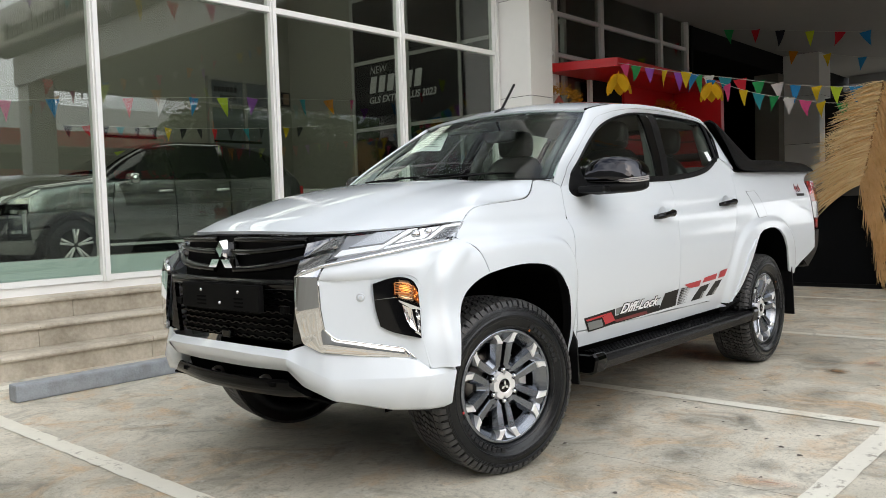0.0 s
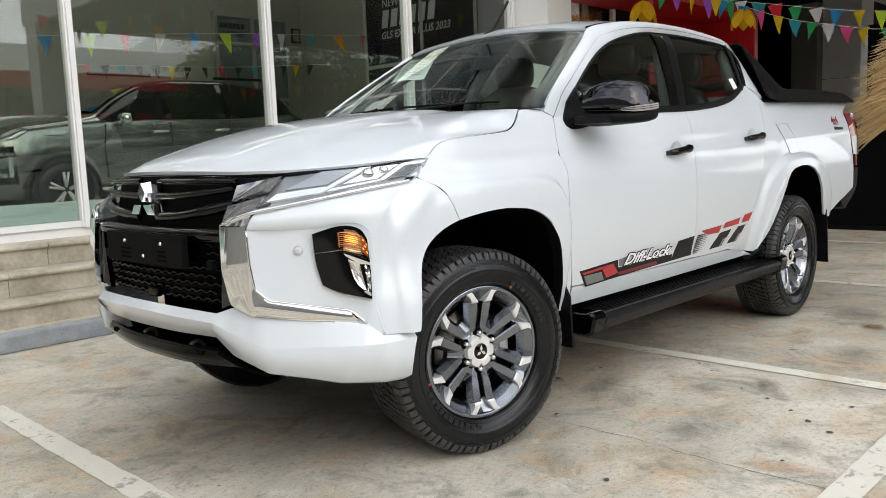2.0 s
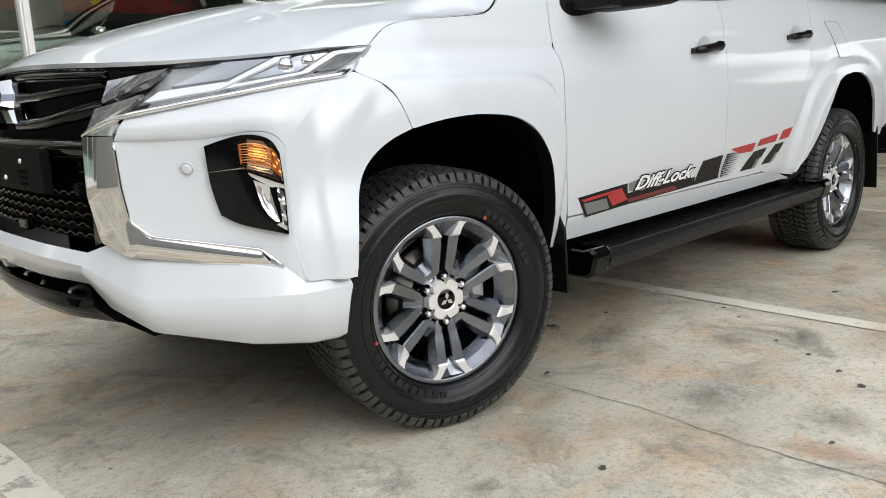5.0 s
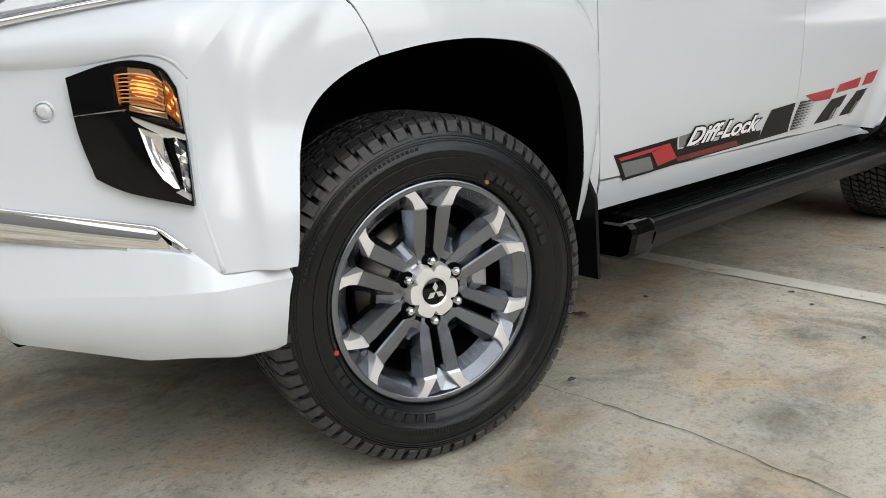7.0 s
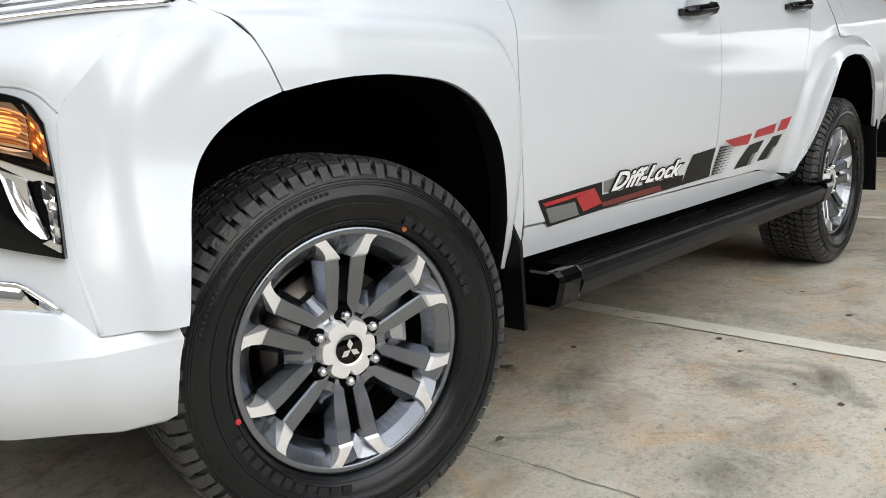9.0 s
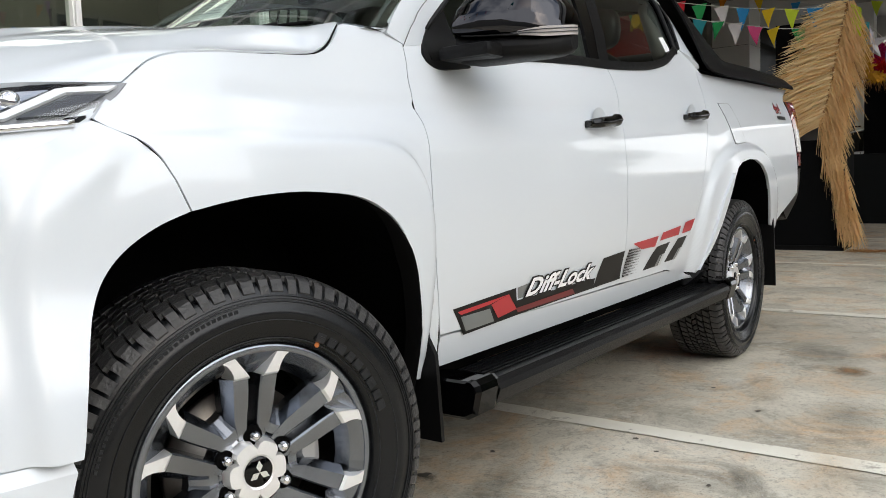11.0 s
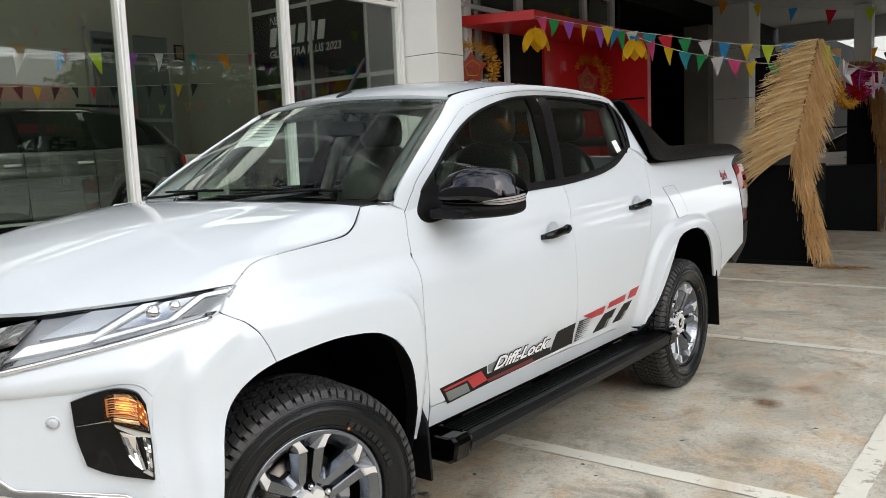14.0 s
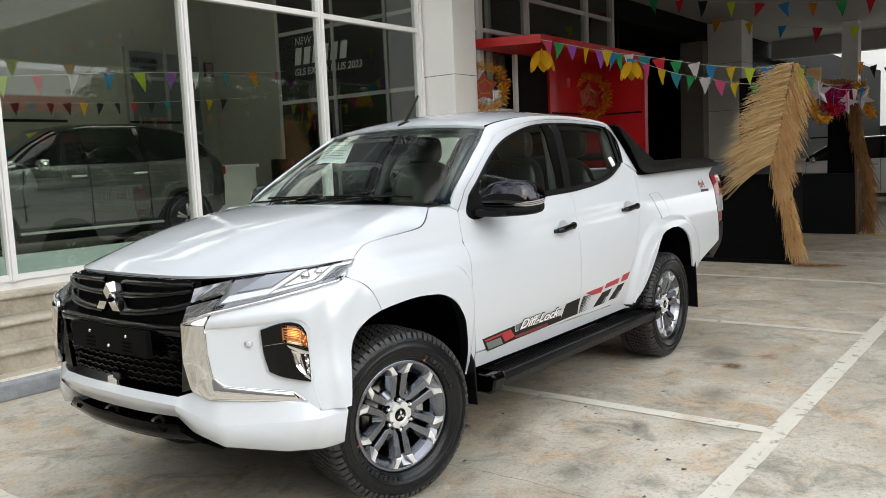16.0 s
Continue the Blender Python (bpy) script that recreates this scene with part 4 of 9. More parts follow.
    inn = [(-0.832, 0.598, 0.922), (-0.832, 0.603, 0.800), (-0.824, 0.610, 0.722), (-0.794, 0.640, 0.684), (-0.70, 0.722, 0.662), (-0.598, 0.806, 0.636)]
    midl = [tuple((np.array(a) + np.array(b)) / 2 + np.array((-0.010, 0.008, 0))) for a, b in zip(out, inn)]
    sheet("chrome_blade", loft([S3(l, s) for l in (out, midl, inn)], 44, False), CHROME, truck, "bright chrome blade round the bumper corner", thick=0.018)
    tube("chrome_edge", S3(resample([(-0.832, 0.600, 0.905), (-0.830, 0.605, 0.80), (-0.822, 0.613, 0.722), (-0.790, 0.643, 0.682), (-0.594, 0.810, 0.636), (-0.555, 0.842, 0.590)], 40, False), s), 0.0045, CHROME, truck, sides=6)
    tube("chrome_strip", S3(resample([(-0.858, 0.490, 0.924), (-0.842, 0.545, 0.945), (-0.806, 0.607, 0.966), (-0.726, 0.672, 0.983), (-0.614, 0.748, 1.004), (-0.474, 0.810, 1.026), (-0.325, 0.838, 1.042)], 40), s), 0.0065, CHROME, truck, "thin chrome strip under the headlamp", sides=6)
    sheet("chrome_cap", loft([S3(l, s) for l in ([(-0.862, 0.488, 0.924), (-0.834, 0.598, 0.924)], [(-0.845, 0.520, 0.950), (-0.812, 0.603, 0.960)])], 8, False), CHROME, truck, thick=0.01)
    # painted return between corner panel, chrome tip and lower bumper
    fill = [S3(l, s) for l in ([(-0.630, 0.775, 0.645), (-0.560, 0.828, 0.600), (-0.519, 0.877, 0.553), (-0.410, 0.900, 0.553)], [(-0.640, 0.780, 0.590), (-0.572, 0.842, 0.582), (-0.519, 0.879, 0.540), (-0.410, 0.901, 0.540)])]
    sheet("bumper_return", loft(fill, 16, False), PAINT, truck, thick=0)
    # parking sensor
    v, f = lathe([(0.0, -0.010), (0.008, -0.010), (0.0095, -0.006), (0.013, -0.006), (0.0145, 0.0), (0.0145, 0.01)], 20, "x")
    ob = link_mesh("parking_sensor", v, f, PAINT, truck, smooth=True)
    tube("sensor_ring", [(-0.0075, 0.0115 * math.cos(a), 0.0115 * math.sin(a)) for a in np.linspace(0, 2 * math.pi, 17)], 0.0012, SENSOR_GREY, ob, sides=5)
    v2, f2 = lathe([(0.0, -0.0112), (0.0055, -0.0108), (0.006, -0.009)], 12, "x")
    link_mesh("sensor_face", v2, f2, SENSOR_GREY, ob)
    ob.matrix_basis = Matrix.Translation((-0.7035, s * 0.6945, 0.838)) @ pose(0, 0, 0, 0, 0, -s * 50) @ Matrix.Scale(1.3, 4)
    # fog lamp in its dark housing
    F = coons(S3([(-0.655, 0.750, 0.725), (-0.628, 0.774, 0.705), (-0.60, 0.803, 0.692), (-0.541, 0.857, 0.672)], s),
              S3([(-0.541, 0.857, 0.672), (-0.538, 0.852, 0.77), (-0.540, 0.845, 0.866)], s),
              S3([(-0.673, 0.734, 0.902), (-0.625, 0.775, 0.916), (-0.588, 0.806, 0.917), (-0.556, 0.833, 0.900), (-0.540, 0.845, 0.866)], s),
              S3([(-0.655, 0.750, 0.725), (-0.668, 0.738, 0.80), (-0.673, 0.734, 0.890)], s), 24, 24)
    Fo = F + np.array((-0.008, s * 0.008, 0))
    hous = sheet("fog_lamp", Fo, GLOSS_BLACK, truck, "dark fog lamp housing with amber indicator", thick=0.012)
    at = lambda u, v: Vector(on_grid(Fo, u, v))

    def cell(name, u0, u1, v0, v1, mat, lift, bulge=0.0):
        g = np.array([[at(u, v) for u in np.linspace(u0, u1, 8)] for v in np.linspace(v0, v1, 8)])
        w = np.sin(np.linspace(0, math.pi, 8))
        g = g + (np.array((-0.7, s * 0.7, 0)) * (lift + bulge * np.outer(w, w)[..., None]))
        return sheet(name, g, mat, hous, thick=0.004)

    out_ = Vector((-0.7, s * 0.7, 0))

    def patch(name, uv, mat, lift, rise=0.0, label=""):
        """A raised plate with any outline on the lamp's face."""
        n = len(uv)
        top = [at(u, v) + out_ * lift for u, v in uv]
        foot = [at(u, v) for u, v in uv]
        mid = sum(top, Vector()) / n + out_ * rise
        f = [(k, (k + 1) % n, 2 * n) for k in range(n)] + [(n + k, n + (k + 1) % n, (k + 1) % n, k) for k in range(n)]
        return link_mesh(name, [tuple(p) for p in top + foot + [mid]], f, mat, hous, label)

    # indicator: bright bowl behind ribbed plastic, amber facets round the corner
    patch("indicator_bowl", [(0.50, 0.69), (0.80, 0.69), (0.80, 0.90), (0.70, 0.955), (0.52, 0.95)], SILVER, 0.003, 0.002)
    ring = []
    for r in (1.0, 0.7, 0.35, 0.02):
        ring.append([at(0.64 + 0.115 * r * math.cos(t), 0.815 + 0.085 * r * math.sin(t)) + out_ * (0.0048 + 0.0035 * (1 - r * r)) for t in np.linspace(0, 2 * math.pi, 20)])
    sheet("bulb_glow", np.array(ring), AMBER_LIT, hous, thick=0)
    patch("amber_side", [(0.81, 0.685), (0.985, 0.68), (0.985, 0.86), (0.93, 0.93), (0.81, 0.93)], AMBER, 0.003)
    for k in range(6):
        for q in range(3):
            u, v = 0.835 + 0.05 * q, 0.70 + 0.033 * k
            patch("facet", [(u, v), (u + 0.036, v), (u + 0.036, v + 0.022), (u, v + 0.022)], AMBER_LIT if (k + 2 * q) % 4 == 1 else AMBER, 0.0045, 0.004)
    for k in range(8):
        v0 = 0.705 + 0.028 * k
        cell("indicator_rib", 0.43, 0.82, v0, v0 + 0.009, FOG_CLEAR if k % 2 else AMBER, 0.0090, 0.001)
    patch("indicator_edge", [(0.425, 0.70), (0.445, 0.69), (0.445, 0.90), (0.415, 0.91)], AMBER, 0.009)
    patch("white_foot", [(0.50, 0.645), (0.83, 0.645), (0.82, 0.685), (0.50, 0.685)], SILVER, 0.006, 0.003)
    lens = patch("amber_lens", [(0.40, 0.66), (0.99, 0.655), (0.99, 0.88), (0.94, 0.955), (0.80, 0.985), (0.47, 0.975), (0.40, 0.92)], AMBER_GLASS, 0.0135, 0.001, "clear amber lens over the bulb")
    lens.visible_shadow = False
    patch("ledge", [(0.0, 0.632), (0.47, 0.645), (0.47, 0.656), (0.0, 0.636)], FLUTE, 0.007)
    # fog reflector: pale plate over a bright bowl, crinkled strip beside it
    patch("reflector_plate", [(0.50, 0.60), (1.0, 0.61), (1.0, 0.565), (0.88, 0.53), (0.80, 0.49), (0.60, 0.535), (0.53, 0.565)], PLATE_SILVER, 0.006)
    patch("reflector", [(0.57, 0.53), (0.77, 0.495), (0.81, 0.36), (0.88, 0.20), (0.90, 0.135), (0.85, 0.13), (0.74, 0.18), (0.66, 0.27), (0.61, 0.40)], SILVER, 0.013, -0.011)
    patch("reflector_glint", [(0.60, 0.51), (0.66, 0.50), (0.70, 0.36), (0.76, 0.22), (0.68, 0.28), (0.63, 0.40)], FLUTE, 0.010, 0.003)
    rng = random.Random(8)
    edges = [(v, 0.86 + 0.07 * (0.53 - v) / 0.4 + rng.uniform(-0.012, 0.012), rng.uniform(-0.02, 0.02)) for v in np.linspace(0.525, 0.115, 8)]
    for k, ((va, ua, da), (vb, ub, db)) in enumerate(zip(edges, edges[1:])):
        m_ = (ua + 0.985) / 2 + rng.uniform(-0.01, 0.01)
        patch("crinkle", [(ua, va + da), (m_, va), (m_, vb), (ub, vb + db)], (SILVER, LAMP_GREY, FLUTE)[k % 3], 0.004, rng.uniform(-0.003, 0.004))
        patch("crinkle", [(m_, va), (0.985, va - da), (0.985, vb - db), (m_, vb)], (LAMP_GREY, SILVER, PLATE_SILVER)[k % 3], 0.004, rng.uniform(-0.003, 0.004))
    patch("pale_foot", [(0.84, 0.09), (0.90, 0.125), (0.985, 0.10), (0.985, 0.05)], PLATE_SILVER, 0.006)
    # headlamp
    H = coons(S3([(-0.792, 0.598, 0.972), (-0.72, 0.660, 0.986), (-0.61, 0.735, 1.008), (-0.47, 0.798, 1.030), (-0.318, 0.830, 1.046)], s),
              S3([(-0.318, 0.830, 1.046), (-0.265, 0.832, 1.080), (-0.226, 0.824, 1.114)], s),
              S3([(-0.640, 0.575, 1.082), (-0.56, 0.635, 1.090), (-0.46, 0.705, 1.096), (-0.35, 0.772, 1.105), (-0.226, 0.824, 1.114)], s),
              S3([(-0.792, 0.598, 0.972), (-0.715, 0.580, 1.030), (-0.640, 0.575, 1.082)], s), 48, 16)
    hb = sheet("headlamp", H + np.array((0.012, -s * 0.010, 0)), HEAD_GREY, truck, "slim headlamp with bright light guides under clear glass", thick=0.03)
    hat = lambda u, v: on_grid(H, u, v) + np.array((0.006, -s * 0.005, 0))

    def lamp_piece(name, quads, mat, lift=0.0, thick=0.006):
        c = [hat(*q) for q in quads]
        g = coons([c[0], c[1]], [c[1], c[2]], [c[3], c[2]], [c[0], c[3]], 10, 6)
        return sheet(name, g + np.array((-0.7, s * 0.7, 0.2)) * lift, mat, hb, thick=thick)

    lamp_piece("dark_bezel", [(0.0, 0.02), (1.0, 0.02), (1.0, 0.16), (0.0, 0.12)], GLOSS_BLACK, 0.002)
    lamp_piece("light_guide", [(0.03, 0.18), (0.34, 0.16), (0.37, 0.36), (0.06, 0.38)], LED_WHITE, 0.003)
    lamp_piece("light_guide", [(0.33, 0.16), (0.37, 0.16), (0.58, 0.92), (0.50, 0.92)], LED_WHITE, 0.003)
    lamp_piece("light_guide", [(0.40, 0.14), (0.74, 0.20), (0.74, 0.30), (0.42, 0.24)], LED_WHITE, 0.003)
    lamp_piece("light_guide", [(0.72, 0.22), (0.77, 0.22), (0.86, 0.90), (0.80, 0.90)], LED_WHITE, 0.003)
    lamp_piece("light_guide", [(0.82, 0.80), (0.97, 0.80), (0.985, 0.92), (0.82, 0.92)], LED_WHITE, 0.003)
    lamp_piece("reflector", [(0.47, 0.34), (0.70, 0.34), (0.78, 0.88), (0.62, 0.88)], SILVER, 0.001)
    lamp_piece("marker", [(0.80, 0.22), (0.93, 0.22), (0.97, 0.74), (0.87, 0.74)], LAMP_GREY, 0.003)
    lamp_piece("turn_lamp", [(0.10, 0.46), (0.36, 0.44), (0.48, 0.90), (0.24, 0.92)], material("lamp_blue_grey", (0.50, 0.52, 0.54), 0.18, metal=0.4) if s < 0 else LAMP_GREY, 0.002)
    for u, v, r in ((0.60, 0.60, 0.022), (0.70, 0.66, 0.018)):
        bm = bmesh.new()
        bmesh.ops.create_uvsphere(bm, u_segments=16, v_segments=10, radius=r)
        o = part("projector", bm, SILVER, hb, smooth=True)
        o.location = Vector(hat(u, v)) + Vector((0.004, -s * 0.004, 0))
    gl = sheet("cover_glass", H + np.array((-0.004, s * 0.004, 0.001)), CLEAR_GLASS, hb, thick=0)
    gl.visible_shadow = False


both(front_corner)

# middle of the bumper
sheet("bumper", loft([[(-0.868, 0.44, 0.634), (-0.900, 0.22, 0.641), (-0.908, 0, 0.643), (-0.900, -0.22, 0.641), (-0.868, -0.44, 0.634)],
                      [(-0.892, 0.455, 0.606), (-0.925, 0.22, 0.614), (-0.933, 0, 0.617), (-0.925, -0.22, 0.614), (-0.892, -0.455, 0.606)]], 40), PAINT, truck, thick=0.008)
sheet("bumper", loft([[(-0.892, 0.455, 0.606), (-0.925, 0.22, 0.614), (-0.933, 0, 0.617), (-0.925, -0.22, 0.614), (-0.892, -0.455, 0.606)],
                      [(-0.870, 0.43, 0.553), (-0.905, 0.22, 0.555), (-0.914, 0, 0.556), (-0.905, -0.22, 0.555), (-0.870, -0.43, 0.553)],
                      [(-0.80, 0.41, 0.560), (-0.84, 0.22, 0.562), (-0.85, 0, 0.563), (-0.84, -0.22, 0.562), (-0.80, -0.41, 0.560)]], 40), PAINT, truck, thick=0)
# lower intake, skid plate
sheet("intake_back", loft([[(-0.78, 0.50, 0.565), (-0.82, 0, 0.565), (-0.78, -0.50, 0.565)], [(-0.70, 0.58, 0.435), (-0.77, 0, 0.43), (-0.70, -0.58, 0.435)]], 20), LINER, truck, thick=0)
GRILLE_GLOSS = material("skid_black", (0.002, 0.002, 0.0022), 0.12, spec=0.09)
sheet("skid_plate", loft([[(-0.860, 0.415, 0.515), (-0.892, 0.22, 0.510), (-0.898, 0, 0.508), (-0.892, -0.22, 0.510), (-0.860, -0.415, 0.515)],
                          [(-0.868, 0.43, 0.492), (-0.900, 0.22, 0.482), (-0.906, 0, 0.478), (-0.900, -0.22, 0.482), (-0.868, -0.43, 0.492)],
                          [(-0.835, 0.50, 0.455), (-0.868, 0.24, 0.440), (-0.876, 0, 0.437), (-0.868, -0.24, 0.440), (-0.835, -0.50, 0.455)],
                          [(-0.76, 0.50, 0.430), (-0.79, 0.24, 0.415), (-0.80, 0, 0.412), (-0.79, -0.24, 0.415), (-0.76, -0.50, 0.430)]], 40), GRILLE_GLOSS, truck, "gloss black skid plate under the bumper", thick=0.02)
for y in (-0.30, -0.10, 0.10, 0.30):
    box("skid_slot", (-0.905 + abs(y) * 0.06, y - 0.05, 0.482), (-0.86, y + 0.05, 0.500), LINER, truck, bevel=0.003)
for y in (-0.18, 0.18):
    tube("tow_hook", [(-0.82 + 0.03 * math.cos(a), y, 0.47 + 0.03 * math.sin(a)) for a in np.linspace(0, 6.0, 12)], 0.008, STEEL, truck)

# grille
grille = sheet("grille", loft([[(-0.742, 0.475, 1.076), (-0.805, 0.25, 1.085), (-0.828, 0, 1.086), (-0.805, -0.25, 1.085), (-0.742, -0.475, 1.076)],
                               [(-0.775, 0.47, 0.93), (-0.828, 0.25, 0.93), (-0.842, 0, 0.93), (-0.828, -0.25, 0.93), (-0.775, -0.47, 0.93)],
                               [(-0.815, 0.43, 0.65), (-0.845, 0.22, 0.655), (-0.852, 0, 0.657), (-0.845, -0.22, 0.655), (-0.815, -0.43, 0.65)]], 30), MATT_BLACK, truck, "gloss black grille with broad bars over a wavy mesh", thick=0)


GRILLE_BLACK = material("grille_black", (0.0015, 0.0015, 0.0017), 0.10, spec=0.16)


def gx(y, z):
    """The grille's face."""
    return -0.862 + 0.16 * y * y + 1.3 * max(0.0, abs(y) - 0.28) ** 2 * min(1.0, max(0.0, (z - 0.88) / 0.08)) + 0.10 * max(0, z - 0.95) ** 1.0 * 0.6 + 0.02 * max(0, 0.75 - z)


def grille_bar(name, y0, y1, za, zb, mat, depth=0.02, n=16, lift=0.0, za1=None, zb1=None):
    ys = np.linspace(y0, y1, n)
    rise = np.linspace(0, 1, n) ** 2
    lo = za + ((za1 if za1 is not None else za) - za) * rise
    hi = zb + ((zb1 if zb1 is not None else zb) - zb) * rise
    rows = []
    for fz, fx in ((0.0, 0.012), (0.25, -0.004), (0.75, -0.004), (1.0, 0.012)):
        rows.append([(gx(y, a) - lift - depth * 0.5 + fx, y, a * (1 - fz) + c * fz) for y, a, c in zip(ys, lo, hi)])
    return sheet(name, np.array(rows), mat, grille, thick=0.02)


for s in (-1, 1):
    grille_bar("bar", s * 0.07, s * 0.470, 1.062, 1.078, GLOSS_BLACK, za1=1.056, zb1=1.072)
    grille_bar("bar", s * 0.07, s * 0.470, 1.004, 1.030, GLOSS_BLACK, lift=0.004, za1=1.030, zb1=1.052)
    grille_bar("bar", s * 0.07, s * 0.475, 0.930, 0.962, GLOSS_BLACK, lift=0.010, za1=0.968, zb1=1.008)
    # bright vanes that run on into the headlamps; mirrored sky is in their grey
    for c in ([(-0.800, 0.470, 0.995), (-0.735, 0.600, 1.040), (-0.660, 0.568, 1.075), (-0.775, 0.470, 1.050)], [(-0.848, 0.480, 0.930), (-0.800, 0.590, 0.968), (-0.745, 0.590, 1.015), (-0.815, 0.470, 0.985)]):
        q = S3(c, s)
        sheet("vane", coons([q[0], q[1]], [q[1], q[2]], [q[3], q[2]], [q[0], q[3]], 6, 6), material("vane_sky_sheen", (0.30, 0.30, 0.305), 0.10, metal=0.8) if s < 0 else GUNMETAL, grille, thick=0.012)
    sheet("grille_frame", loft([S3(l, s) for l in ([(-0.840, 0.475, 0.915), (-0.845, 0.455, 0.78), (-0.845, 0.435, 0.645)], [(-0.842, 0.492, 0.915), (-0.846, 0.492, 0.78), (-0.846, 0.500, 0.665)])], 12), GLOSS_BLACK, grille, thick=0.02)
    box("radar_sensor", (-0.862, s * 0.40 - 0.018, 0.775), (-0.835, s * 0.40 + 0.018, 0.805), MATT_BLACK, grille, bevel=0.004)
grille_bar("brow", -0.47, 0.47, 0.865, 0.912, GLOSS_BLACK, lift=0.014, n=30)
# wavy mesh: broken stepped ribs
for r in range(8):
    z0 = 0.665 + 0.0265 * r
    bm_v, bm_f = [], []
    for c in range(15):
        y0 = -0.43 + 0.0575 * c + (0.029 if r % 2 else 0) + 0.004 * math.sin(5.3 * c + 2.1 * r)
        if abs(y0) > 0.435:
            continue
        dz = [0, 0.001, 0.007, 0.007, 0]
        ys = [0, 0.014, 0.026, 0.042, 0.0575]
        for a in range(4):
            y1, y2 = y0 + ys[a], y0 + ys[a + 1]
            b = len(bm_v)
            for y, z in ((y1, z0 + dz[a]), (y2, z0 + dz[a + 1])):
                x = gx(y, z)
                bm_v += [(x + 0.012, y, z - 0.005), (x - 0.004, y, z - 0.0025), (x - 0.004, y, z + 0.0025), (x + 0.012, y, z + 0.005)]
            for k in range(3):
                bm_f.append((b + k, b + k + 1, b + k + 5, b + k + 4))
    link_mesh("mesh_rib", bm_v, bm_f, GRILLE_BLACK, grille)
# three-lozenge badge
badge = part("badge", box_bm((-0.862, -0.066, 0.948), (-0.840, 0.066, 1.062), 0.010), GLOSS_BLACK, truck, "chrome badge of three lozenges")


def lozenge(cy, cz, ang, size, x0, x1, parent, mat=CHROME):
    pts = [(0.0, 0.0), (size * 0.2887, size * 0.5), (0.0, size), (-size * 0.2887, size * 0.5)]
    c, s_ = math.cos(ang), math.sin(ang)
    out = [(cy + c * a - s_ * b, cz + s_ * a + c * b) for a, b in pts]
    verts = [(x1, *p) for p in out] + [(x0, cy + (p[0] - cy) * 0.86 + (sum(q[0] for q in out) / 4 - cy) * 0.14, cz + (p[1] - cz) * 0.86 + (sum(q[1] for q in out) / 4 - cz) * 0.14) for p in out]
    faces = [(4, 5, 6, 7), (0, 1, 5, 4), (1, 2, 6, 5), (2, 3, 7, 6), (3, 0, 4, 7)]
    return link_mesh("lozenge", verts, faces, mat, parent)


for ang in (0, math.radians(120), math.radians(240)):
    lz = lozenge(0, 0, ang, 0.086, -0.896, -0.858, badge, CHROME)
    lz.matrix_basis = Matrix.Translation((0, 0, 0.990)) @ Matrix.Diagonal((1, 1.28, 0.92, 1))
# empty number-plate carrier
plate = box("plate_carrier", (-0.905, -0.295, 0.776), (-0.880, 0.295, 0.886), MATT_BLACK, truck, "blank black number plate carrier with slots", bevel=0.004)
for y in (-0.14, 0.14):
    for k in range(3):
        box("slot", (-0.9065, y - 0.035, 0.792 + 0.016 * k), (-0.904, y + 0.035, 0.800 + 0.016 * k), LINER, plate)
for y, z in ((-0.14, 0.856), (0.14, 0.856), (0.0, 0.806)):
    bm = bmesh.new()
    bmesh.ops.create_uvsphere(bm, u_segments=12, v_segments=8, radius=0.0075)
    o = part("screw", bm, SILVER, plate, smooth=True)
    o.location = (-0.906, y, z)
box("front_camera", (-0.885, -0.03, 0.655), (-0.86, 0.03, 0.690), GLOSS_BLACK, grille, bevel=0.006)

# hood
FT0 = float(flank(-0.222, 1.112)) - 0.004
hf = [(-0.222, FT0, 1.1165), (-0.35, 0.770, 1.112), (-0.46, 0.705, 1.104), (-0.56, 0.635, 1.098), (-0.66, 0.56, 1.095), (-0.76, 0.42, 1.097), (-0.812, 0.25, 1.102), (-0.830, 0.0, 1.105)]
hf = hf + [(x, -y, z) for x, y, z in hf[-2::-1]]
FT1 = float(flank(0.346, 1.288)) - 0.004
hr = [(0.346, FT1, 1.2925), (0.350, 0.60, 1.300), (0.330, 0.40, 1.306), (0.305, 0.20, 1.310), (0.295, 0.0, 1.311)]
hr = hr + [(x, -y, z) for x, y, z in hr[-2::-1]]
FENDER_TOP = [(-0.222, 1.112), (-0.15, 1.163), (-0.05, 1.182), (0.06, 1.191), (0.20, 1.203), (0.25, 1.215), (0.288, 1.238), (0.320, 1.266), (0.346, 1.288)]
hs = [(x, float(flank(x, z)) - 0.003, z + 0.0028) for x, z in FENDER_TOP]
# the hood's own line runs on above the dip of the side seam, and falls to it only near the edge
along = [(x + 0.222) / 0.568 for x, _, _ in hs]
hs_line = [(x, y, 1.1148 + (hs[-1][2] - 1.1148) * t + 0.022 * math.sin(math.pi * t)) for (x, y, z), t in zip(hs, along)]
g = coons(hf, [(x, -y, z) for x, y, z in hs_line], hr, hs_line, 90, 60)
fall = resample(hs, 60) - resample(hs_line, 60)
edge_w = sm((np.abs(np.linspace(-1, 1, 90)) - 0.80) / 0.20)
sign = np.where(np.linspace(-1, 1, 90) < 0, 1.0, -1.0)
g += edge_w[None, :, None] * fall[:, None, :] * np.stack([np.ones(90), sign, np.ones(90)], axis=1)[None]
uu, vv = np.linspace(-1, 1, 90)[None, :], np.linspace(0, 1, 60)[:, None]
g[..., 2] += 0.030 * np.sin(np.pi * np.clip(vv, 0, 1)) ** 0.8 * (1 - np.abs(uu) ** 2.5)
ridge = 0.34 + 0.20 * vv
